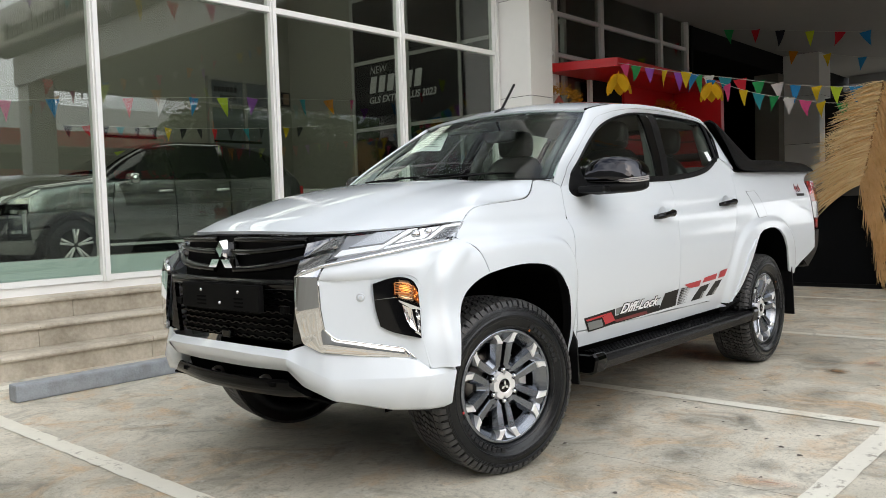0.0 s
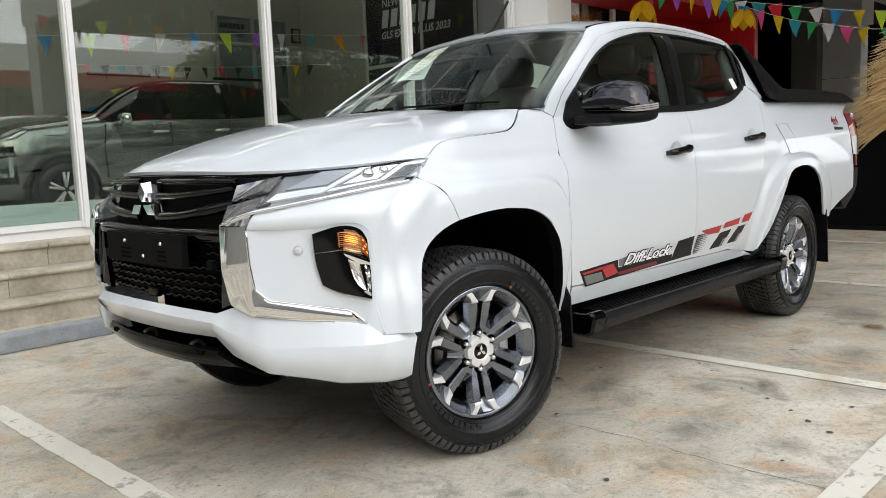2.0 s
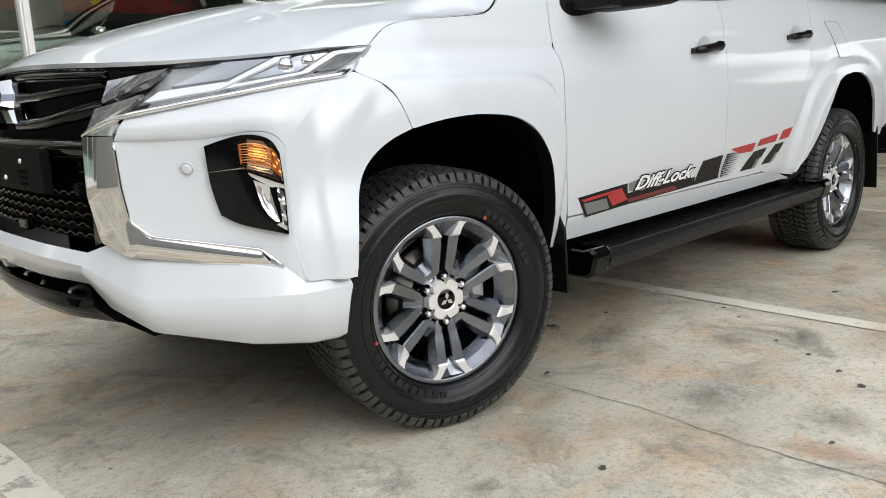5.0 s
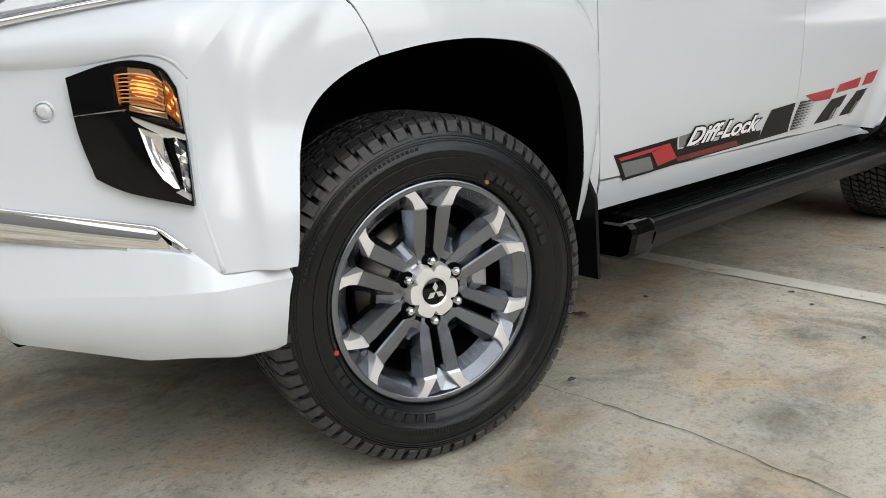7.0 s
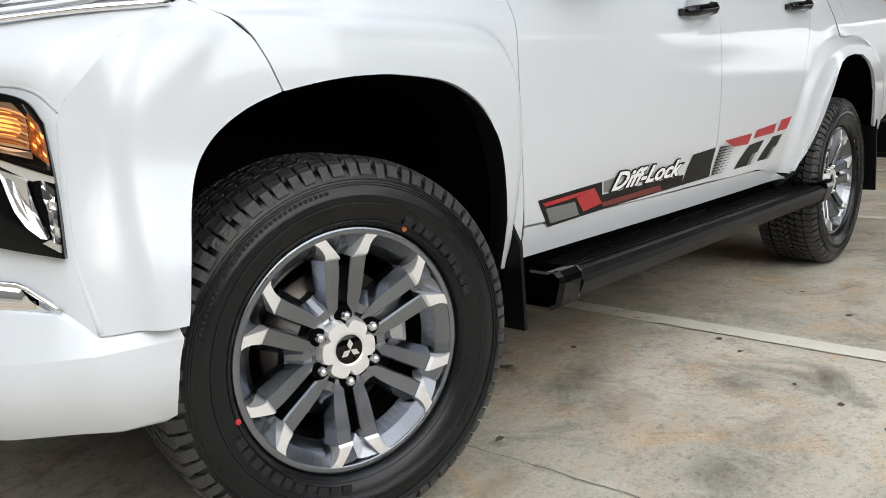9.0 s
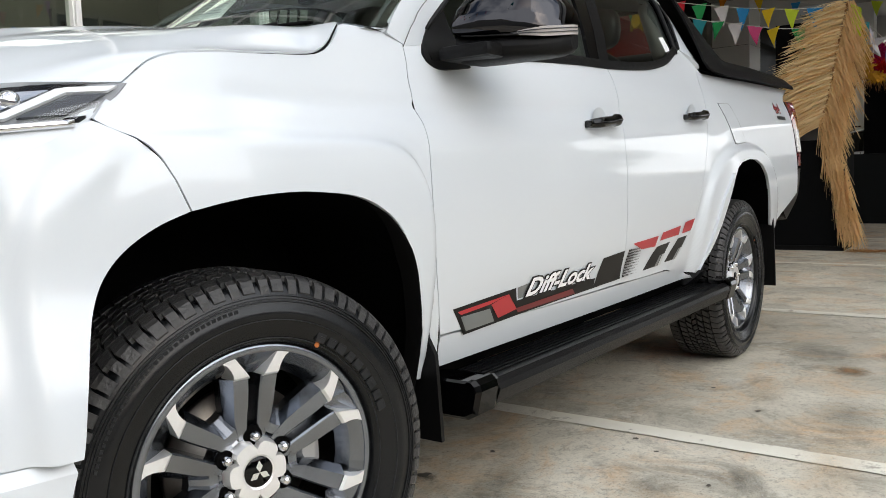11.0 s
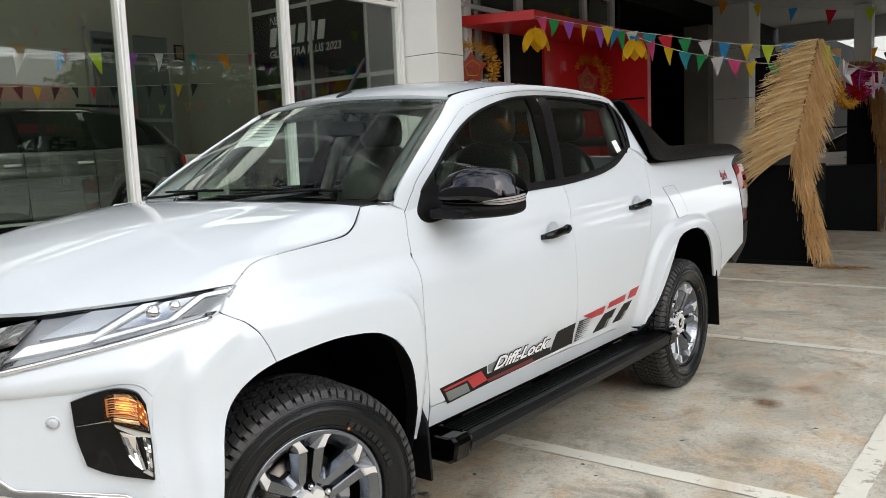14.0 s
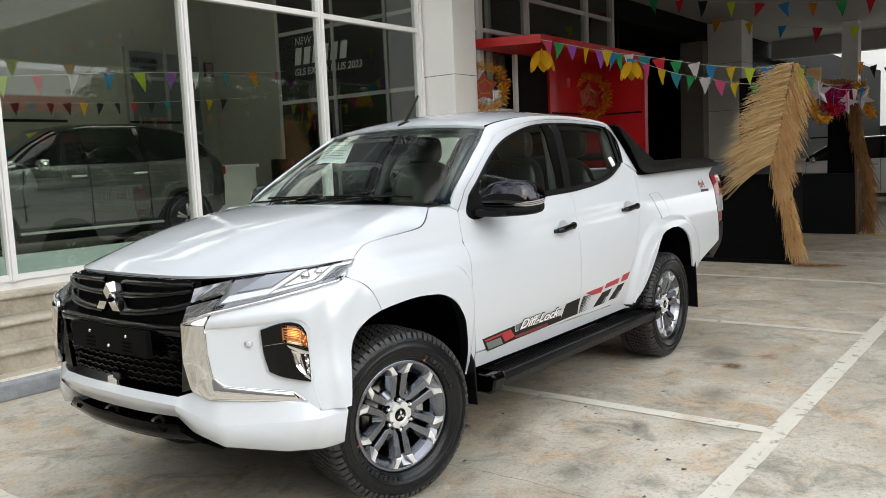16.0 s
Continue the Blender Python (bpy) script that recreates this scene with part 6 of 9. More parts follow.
def side_step(s):
    prof = [(0.755, 0.386), (0.765, 0.405), (0.775, 0.410), (0.908, 0.410), (0.914, 0.416), (0.926, 0.416), (0.940, 0.404), (0.945, 0.388), (0.930, 0.350), (0.90, 0.335), (0.80, 0.335), (0.76, 0.350)]
    rows = [[(x, s * a, c) for a, c in prof + prof[:1]] for x in np.linspace(0.70, 2.60, 14)]
    st = sheet("side_step", np.array(rows), STEP_BLACK, truck, "black ribbed side step below the doors", thick=0, inside=(1.65, s * 0.85, 0.37), smooth=False)
    for k in range(6):
        y = 0.785 + 0.019 * k
        box("tread_rib", (0.74, s * y - 0.004, 0.409), (2.50, s * y + 0.004, 0.4145), STEP_BLACK, st)
    for x0, x1, d in ((0.602, 0.705, 1), (2.705, 2.595, -1)):
        q = [(a + (0.003 if a > 0.85 else -0.004), c + (0.016 if c > 0.37 else -0.008)) for a, c in prof]
        ca, cc = sum(a for a, c in q) / len(q), sum(c for a, c in q) / len(q)
        shrink = lambda k: [(ca + (a - ca) * k, cc + (c - cc) * k) for a, c in q]
        rr = [[(x, s * a, c) for a, c in r + r[:1]] for x, r in ((x0, shrink(0.86)), (x0 + 0.010 * d, shrink(1.0)), (x0 + 0.085 * d, shrink(1.0)), (x1, shrink(0.93)))]
        cap = sheet("end_cap", np.array(rr), GLOSS_BLACK, st, "gloss black moulded end cap", thick=0, inside=((x0 + x1) / 2, s * 0.85, 0.37), smooth=False)
        link_mesh("cap_face", [(x0, s * a, c) for a, c in shrink(0.86)], [tuple(range(len(q)))], GLOSS_BLACK, cap)
    for x in (0.9, 1.6, 2.3):
        box("bracket", (x - 0.03, min(s * 0.60, s * 0.80), 0.36), (x + 0.03, max(s * 0.60, s * 0.80), 0.39), MATT_BLACK, st)
    v = [(2.44, 0.79, 0.412), (2.66, 0.80, 0.412), (2.72, 0.83, 0.47), (2.56, 0.84, 0.475)]
    sheet("rear_ramp", coons(*[S3(l, s) for l in ([v[0], v[1]], [v[1], v[2]], [v[3], v[2]], [v[0], v[3]])], 6, 6), SATIN_BLACK, st, thick=0.03)


both(side_step)


def mud_flap(x, z0, z1, s, lean, reach):
    g = [[(x + lean * (1 - (z - z0) / (z1 - z0)) + 0.02 * math.sin(3 * (z - z0)), s * y, z) for y in np.linspace(0.66, reach - 0.02 * (z > z1 - 0.05), 6)] for z in np.linspace(z0, z1, 8)]
    sheet("mud_flap", np.array(g), SATIN_BLACK, truck, "black rubber mud flap", thick=0.012, inside=(x + 1, 0, 0.4))


for s in (-1, 1):
    mud_flap(0.468, 0.300, 0.60, s, 0.035, 0.900)
    mud_flap(3.42, 0.285, 0.70, s, 0.07, 0.915)
box("chassis", (-0.55, -0.45, 0.40), (4.05, 0.45, 0.56), LINER, truck, "dark chassis and engine underside", bevel=0.03)
# flat tray added to darken the ground below the nose
box("undertray", (-0.79, -0.60, 0.425), (-0.44, 0.60, 0.437), LINER, truck, bevel=0.004)
box("front_crossmember", (-0.60, -0.50, 0.44), (-0.42, 0.50, 0.60), LINER, truck, bevel=0.03)
for x in (0.0, 3.0):
    tube("axle", [(x, -0.70, 0.385), (x, 0.70, 0.385)], 0.055, DARK_METAL, truck, sides=12)


def cowl_side(s):
    """White corner between hood, fender and the foot of the pillar."""
    low = [tuple(side_points(np.array(p), s, -0.002)) for p in [(0.352, 1.290), (0.42, 1.294), (0.48, 1.291), (0.548, 1.269)]]
    high = [(0.357, s * (FT1 - 0.03), 1.2885), (0.430, s * (FT1 - 0.025), 1.2920), (0.500, s * 0.780, 1.2935), (0.560, s * (float(flank(0.556, 1.272)) - 0.012), 1.274)]
    sheet("fender_corner", loft([low, high], 12), PAINT, truck, thick=0)


both(cowl_side)

# ---- wheels: built about the origin, outer face towards -y ----
R_TYRE = 0.386


def ring_part(name, profile, mat, parent, label="", steps=72):
    v, f = lathe(profile, steps, "y")
    return link_mesh(name, v, f, mat, parent, label, smooth=True)


def build_wheel():
    # barrel of the rim
    wheel = ring_part("wheel", [(0.212, 0.10), (0.219, 0.02), (0.222, -0.06), (0.234, -0.092), (0.240, -0.098)], DARK_METAL, None, "black all-terrain tyre on a two-tone alloy rim")
    ring_part("inner_barrel", [(0.240, 0.10), (0.232, 0.09), (0.212, 0.10)], DARK_METAL, wheel)
    ring_part("rim_lip", [(0.2340, -0.0920), (0.2352, -0.1040), (0.2362, -0.1053), (0.2480, -0.1053), (0.2520, -0.102), (0.2520, -0.090)], GUNMETAL, wheel, "dark grey rim edge")
    # tyre carcass
    ring_part("tyre", [(0.2510, -0.088), (0.2525, -0.103), (0.256, -0.112), (0.262, -0.1175), (0.285, -0.1275), (0.300, -0.1315), (0.303, -0.1335), (0.316, -0.1345), (0.319, -0.1325), (0.335, -0.131),
                       (0.350, -0.127), (0.362, -0.119), (0.371, -0.106), (0.3755, -0.085), (0.3765, 0.0), (0.3755, 0.104), (0.371, 0.122), (0.350, 0.133), (0.316, 0.1345), (0.285, 0.1275), (0.256, 0.112), (0.251, 0.088)],
              RUBBER, wheel, "black tyre sidewall with raised lettering", 96)
    # fine rings moulded into the sidewall
    for r, y, w in ((0.2635, -0.1192, 0.0012), (0.299, -0.1322, 0.0010), (0.3335, -0.1322, 0.0012), (0.3385, -0.1314, 0.0008), (0.344, -0.1300, 0.0008)):
        ring_part("sidewall_ring", [(r - w, y + 0.001), (r - w * 0.5, y - 0.0012), (r + w * 0.5, y - 0.0012), (r + w, y + 0.001)], RUBBER_RAISED, wheel, steps=96)
    # tread blocks, row by row
    v, f = [], []

    def block(a0, a1, y0, y1, skew, r0, r1, drop=0.0):
        b = len(v)
        for a, y, k in ((a0, y0, 0), (a1, y0, 0), (a1 + skew, y1, 1), (a0 + skew, y1, 1)):
            for r, sh in ((r0, 0), (r1, 0.0006)):
                rr = r - (drop if k else 0)
                v.append((rr * math.cos(a), y, rr * math.sin(a)))
        f.extend([(b, b + 2, b + 3, b + 1), (b + 2, b + 4, b + 5, b + 3), (b + 4, b + 6, b + 7, b + 5), (b + 6, b, b + 1, b + 7), (b + 1, b + 3, b + 5, b + 7)])

    n = 76
    st = 2 * math.pi / n
    for i in range(n):
        a = i * st
        block(a, a + st * 0.84, -0.078, -0.108, 0.020, 0.372, R_TYRE, 0.006)
        block(a + 0.4 * st, a + st * 1.24, 0.082, 0.126, -0.022, 0.372, R_TYRE, 0.005)
        block(a, a + st * 0.72, -0.044, -0.072, 0.030, 0.374, R_TYRE)
        block(a + 0.5 * st, a + st * 1.22, 0.044, 0.072, -0.030, 0.374, R_TYRE)
        block(a + 0.2 * st, a + st * 0.86, -0.038, -0.015, -0.035, 0.374, R_TYRE)
        block(a + 0.2 * st, a + st * 0.86, 0.038, 0.015, 0.035, 0.374, R_TYRE)
        block(a + 0.6 * st, a + st * 1.30, -0.010, 0.010, 0.03, 0.374, R_TYRE)
    tread = link_mesh("tread", v, f, TREAD_RUBBER, wheel, "deep block tread, dusty")
    tagged(tread, kind="stuff")
    # shoulder lugs that run down the sidewall
    v, f = [], []
    for i in range(n):
        a = i * st
        w = st * (0.78 if i % 2 else 0.60)
        prof = [(R_TYRE - 0.006, -0.107), (0.374, -0.117), (0.362, -0.1245), (0.353 if i % 2 else 0.347, -0.1285)]
        b = len(v)
        for r, y in prof:
            for q, dy in ((0.02, 0), (0.02 + w, 0)):
                v.append((r * math.cos(a + q), y, r * math.sin(a + q)))
        inner = [(0.370, -0.100), (0.366, -0.112), (0.357, -0.120), (0.349, -0.1265)]
        for r, y in inner:
            for q in (0.02, 0.02 + w):
                v.append((r * math.cos(a + q), y, r * math.sin(a + q)))
        for k in range(3):
            f.append((b + 2 * k, b + 2 * k + 1, b + 2 * k + 3, b + 2 * k + 2))
            f.append((b + 2 * k, b + 2 * k + 2, b + 8 + 2 * k + 2, b + 8 + 2 * k))
            f.append((b + 2 * k + 1, b + 8 + 2 * k + 1, b + 8 + 2 * k + 3, b + 2 * k + 3))
        f.append((b + 6, b + 7, b + 15, b + 14))
    tagged(link_mesh("shoulder_lug_band", v, f, TREAD_RUBBER, wheel), kind="stuff")
    # raised sidewall marks: plain bars in two arcs, fine bars and serrations between
    v, f = [], []

    def bar(a0, a1, r0, r1, y, h):
        b = len(v)
        k = 4
        for i in range(k + 1):
            a = a0 + (a1 - a0) * i / k
            for r, yy in ((r0, y), (r0 + 0.001, y - h), (r1 - 0.001, y - h), (r1, y)):
                v.append((r * math.cos(a), yy, r * math.sin(a)))
        for i in range(k):
            for q in range(3):
                f.append((b + 4 * i + q, b + 4 * i + q + 1, b + 4 * i + q + 5, b + 4 * i + q + 4))
        f.extend([(b, b + 1, b + 2, b + 3), tuple(b + 4 * k + q for q in (3, 2, 1, 0))])

    for mid, cnt in ((math.radians(40), 9), (math.radians(232), 11)):
        for i in range(cnt):
            a = mid + (cnt / 2 - i - 0.9) * 0.098
            w = (0.074, 0.066, 0.078, 0.060)[i % 4]
            bar(a, a + w, 0.2675, 0.2915, -0.1228, 0.0052)
            bar(a + 0.014, a + w - 0.020, 0.2765 + 0.003 * (i % 3), 0.2815 + 0.003 * (i % 3), -0.1262, 0.0032)
    for i in range(34):
        a = math.radians(98) + i * 0.034
        bar(a, a + 0.022, 0.322, 0.329, -0.1318, 0.0012)
    for i in range(90):
        a = math.radians(252) + i * 0.0125
        bar(a, a + 0.005, 0.300, 0.314, -0.1335, 0.0012)
    tagged(link_mesh("sidewall_relief", v, f, RUBBER_RAISED, wheel, "raised bars moulded in the sidewall"), kind="stuff")
    for a, mat in ((math.radians(62), "orange"), (math.radians(196), "red")):
        v2, f2 = lathe([(0.0, -0.0015), (0.005, -0.0012), (0.006, 0)], 12, "y")
        o = link_mesh("paint_dot", v2, f2, material("dot_" + mat, (0.55, 0.16, 0.03) if mat == "orange" else (0.5, 0.03, 0.03), 0.5), wheel, mat + " paint dot on the tyre")
        o.location = (0.263 * math.cos(a), -0.1195, 0.263 * math.sin(a))
    # spokes: six pairs
    def spoke_mesh(sgn):
        # radius, edge at the slot, edge at the window, foot of the window facet, front
        st_ = [(0.062, 0.0085, 0.0270, 0.0300, -0.0665), (0.082, 0.0095, 0.0330, 0.0385, -0.0715), (0.104, 0.0100, 0.0385, 0.0480, -0.0765), (0.135, 0.0100, 0.0415, 0.0555, -0.0845), (0.165, 0.0105, 0.0435, 0.0590, -0.0915), (0.190, 0.0125, 0.0460, 0.0615, -0.0965)]
        v, f = [], []
        for r, a, b, c, y in st_:
            for x, yy in ((a - 0.001, y + 0.048), (a, y + 0.004), (a + 0.0035, y), (b, y + 0.0008), (c, y + 0.026), (c + 0.001, y + 0.050)):
                v.append((sgn * x, yy, r))
        for k in range(len(st_) - 1):
            for q in range(5):
                f.append((6 * k + q, 6 * k + q + 1, 6 * k + q + 7, 6 * k + q + 6))
        f.append(tuple(range(6)))
        return v, f

    def shelf_mesh():
        # sloping ledge at the outer end of each open window, and the facet at its inner end
        v, f = [], []
        for i in range(9):
            a = math.radians(30 - 17.5 + 35 * i / 8)
            for r, y in ((0.196, -0.050), (0.214, -0.079), (0.2360, -0.1030)):
                v.append((r * math.sin(a), y, r * math.cos(a)))
        for i in range(8):
            for q in range(2):
                f.append((3 * i + q, 3 * i + q + 1, 3 * i + q + 4, 3 * i + q + 3))
        c, s_ = math.cos(math.radians(30)), math.sin(math.radians(30))
        b = len(v)
        for r, w, y in ((0.078, 0.016, -0.0700), (0.096, 0.019, -0.0715), (0.126, 0.017, -0.0450), (0.128, 0.016, -0.020)):
            for x in (-w, -w * 0.35, w * 0.35, w):
                rr = r - 0.004 * (abs(x) < w * 0.5)
                v.append((rr * s_ + x * c, y + 0.003 * (abs(x) < w * 0.5), rr * c - x * s_))
        for k in range(3):
            for q in range(3):
                f.append((b + 4 * k + q, b + 4 * k + q + 1, b + 4 * k + q + 5, b + 4 * k + q + 4))
        # dark wedge between the bright ends of one pair
        b = len(v)
        for r, w, y in ((0.190, 0.012, -0.062), (0.208, 0.026, -0.078), (0.2375, 0.050, -0.1025)):
            for x in (-w, 0, w):
                v.append((x, y + (0.010 if x == 0 else 0), math.sqrt(r * r - x * x)))
        for k in range(2):
            for q in range(2):
                f.append((b + 3 * k + q, b + 3 * k + q + 1, b + 3 * k + q + 4, b + 3 * k + q + 3))
        return v, f

    def tip_mesh(sgn):
        # flat bright end that fans out along the rim: radius, edge at the slot, edge at the window, front
        st_ = [(0.188, 0.0135, 0.0455, -0.0975), (0.193, 0.0155, 0.0462, -0.1030), (0.203, 0.0225, 0.0485, -0.1046), (0.214, 0.0300, 0.0530, -0.1048), (0.227, 0.0385, 0.0610, -0.1050), (0.2400, 0.0470, 0.0740, -0.1052)]
        v, f = [], []
        for k, (r, a, b, y) in enumerate(st_):
            for x, yy in ((sgn * a, y + 0.045), (sgn * a, y), (sgn * (a * 0.7 + b * 0.3), y), (sgn * (a * 0.35 + b * 0.65), y), (sgn * b, y), (sgn * (b + 0.004), y + 0.045)):
                bend = min(1.0, max(0.0, (k - 1) / 4))
                v.append((x, yy, r * (1 - bend) + math.sqrt(max(r * r - x * x, 0.0001)) * bend))
        for k in range(len(st_) - 1):
            for q in range(5):
                f.append((6 * k + q, 6 * k + q + 1, 6 * k + q + 7, 6 * k + q + 6))
        return v, f

    meshes = {}
    for sgn in (-1, 1):
        for nm, fn, mat in (("spoke", spoke_mesh, GUNMETAL), ("spoke_tip", tip_mesh, MACHINED)):
            v, f = fn(sgn)
            me = bpy.data.meshes.new(nm)
            me.from_pydata(v, [], f)
            me.materials.append(mat)
            bm = bmesh.new()
            bm.from_mesh(me)
            bmesh.ops.recalc_face_normals(bm, faces=bm.faces)
            bm.to_mesh(me)
            bm.free()
            meshes[nm, sgn] = me
    v, f = shelf_mesh()
    me = bpy.data.meshes.new("window_ledge")
    me.from_pydata(v, [], f)
    me.materials.append(GUNMETAL)
    meshes["window_ledge", 1] = me
    for k in range(6):
        for sgn in (-1, 1):
            sp = new("spoke", meshes["spoke", sgn])
            sp.parent = wheel
            sp.rotation_euler = (0, math.radians(60 * k), 0)
            tip = new("spoke_tip", meshes["spoke_tip", sgn])
            tip.parent = wheel
            tip.rotation_euler = (0, math.radians(60 * k), 0)
            if k == 0 and sgn < 0:
                tagged(tip, "bright machined spoke end")
        sh = new("window_ledge", meshes["window_ledge", 1])
        sh.parent = wheel
        sh.rotation_euler = (0, math.radians(60 * k), 0)
    # hub with cap and nuts
    ring_part("hub", [(0.0, -0.066), (0.030, -0.066), (0.052, -0.066), (0.060, -0.062), (0.078, -0.058), (0.084, -0.050), (0.084, 0.0)], GUNMETAL, wheel, steps=48)
    v, f = [], []
    prof = [(0.0, -0.0865), (0.030, -0.0865), (0.036, -0.084), (0.0385, -0.078)]
    seg = 48
    for i in range(seg):
        a = 2 * math.pi * i / seg
        lobe = 0.0475 + 0.0150 * min(1, 1.7 * abs(math.cos(3 * a))) ** 0.8
        for r, y in ((0.030, -0.0845), (0.034, -0.0865), (lobe - 0.003, -0.0855), (lobe + 0.003, -0.064)):
            v.append((r * math.cos(a), y, r * math.sin(a)))
    for i in range(seg):
        j = (i + 1) % seg
        for q in range(3):
            f.append((4 * i + q, 4 * i + q + 1, 4 * j + q + 1, 4 * j + q))
    link_mesh("centre_ring", v, f, MACHINED, wheel, "machined six-lobed centre ring")
    cap = ring_part("centre_cap", [(0.0, -0.088), (0.026, -0.087), (0.031, -0.084)], GLOSS_BLACK, wheel, "black centre cap with three silver lozenges", 32)
    for ang in (0, math.radians(120), math.radians(240)):
        size = 0.0235
        pts = [(0, 0), (size * 0.2887, size * 0.5), (0, size), (-size * 0.2887, size * 0.5)]
        c, s_ = math.cos(ang), math.sin(ang)
        link_mesh("lozenge", [(c * a - s_ * b, -0.0895, s_ * a + c * b) for a, b in pts], [(0, 1, 2, 3)], SILVER, cap)
    for k in range(6):
        a = math.radians(60 * k + 30)
        # flat black disc, the shade of the nut's recess put into its colour
        v, f = lathe([(0.0, -0.0680), (0.0165, -0.0680), (0.0185, -0.0690), (0.0190, -0.0600)], 16, "y")
        o = link_mesh("nut_well", v, f, LINER, wheel, smooth=True)
        o.location = (0.0690 * math.cos(a), -0.003, 0.0690 * math.sin(a))
        v, f = lathe([(0.0, -0.090), (0.006, -0.089), (0.0095, -0.084), (0.0100, -0.072), (0.0125, -0.066)], 12, "y")
        o = link_mesh("wheel_nut", v, f, CHROME, wheel, smooth=True)
        o.location = (0.0690 * math.cos(a), 0.000, 0.0690 * math.sin(a))
    # brake
    ring_part("brake_disc", [(0.06, -0.016), (0.085, -0.016), (0.088, -0.008), (0.155, -0.008), (0.155, 0.014), (0.06, 0.014)], STEEL, wheel, "rust-tinged brake disc behind the spokes")
    bm = box_bm((0.085, -0.042, -0.035), (0.165, 0.03, 0.085), 0.012)
    o = part("caliper", bm, material("caliper_silver", (0.5, 0.5, 0.5), 0.4, metal=0.7), wheel)
    ring_part("back_plate", [(0.04, 0.05), (0.206, 0.05)], LINER, wheel, steps=32)
    return wheel


wheel = build_wheel()
wheel.parent = truck
STEER = -13.0
wheel.matrix_basis = pose(0.005, -0.765, 0.386, 0, 0, STEER)


def copy_wheel(m):
    w = copy_thing(wheel, m)
    w.parent = truck
    return w


copy_wheel(pose(3.0, -0.765, 0.386, 0, 22, 0))
copy_wheel(pose(0.0, 0.765, 0.386, 0, 0, 180 + STEER))
copy_wheel(pose(3.0, 0.765, 0.386, 0, 0, 180))

# ---- decals, lettering, cabin ----
def decal(name, corners, mat, s=-1, lift=0.0012, parent=None, n=20, m=5):
    a, b, c, d = corners
    g = coons([a, b], [b, c], [d, c], [a, d], n, m)
    return sheet(name, side_points(g, s, lift), mat, parent or truck, thick=0)


def text_mesh(body, size, shear=0.0, offset=0.0, space=1.0):
    """Flat lettering in x and y, as lists of verts and faces."""
    cu = bpy.data.curves.new("lettering", "FONT")
    cu.body, cu.size, cu.shear, cu.offset, cu.space_character = body, size, shear, offset, space
    cu.resolution_u = 3
    ob = bpy.data.objects.new("lettering", cu)
    scene.collection.objects.link(ob)
    bpy.context.view_layer.update()
    me = bpy.data.meshes.new_from_object(ob)
    v, f = [tuple(p.co) for p in me.vertices], [tuple(p.vertices) for p in me.polygons]
    bpy.data.objects.remove(ob)
    bpy.data.curves.remove(cu)
    bpy.data.meshes.remove(me)
    return v, f


def lettering(name, body, size, mat, place, parent=None, label="", **kw):
    """Letters put in the world by place(x, y)."""
    v, f = text_mesh(body, size, **kw)
    return link_mesh(name, [place(p[0], p[1]) for p in v], f, mat, parent, label)


DECAL_PALE = material("decal_fade", (0.45, 0.46, 0.46), 0.4)
DARK_RED = material("decal_dark_red", (0.15, 0.016, 0.018), 0.3)


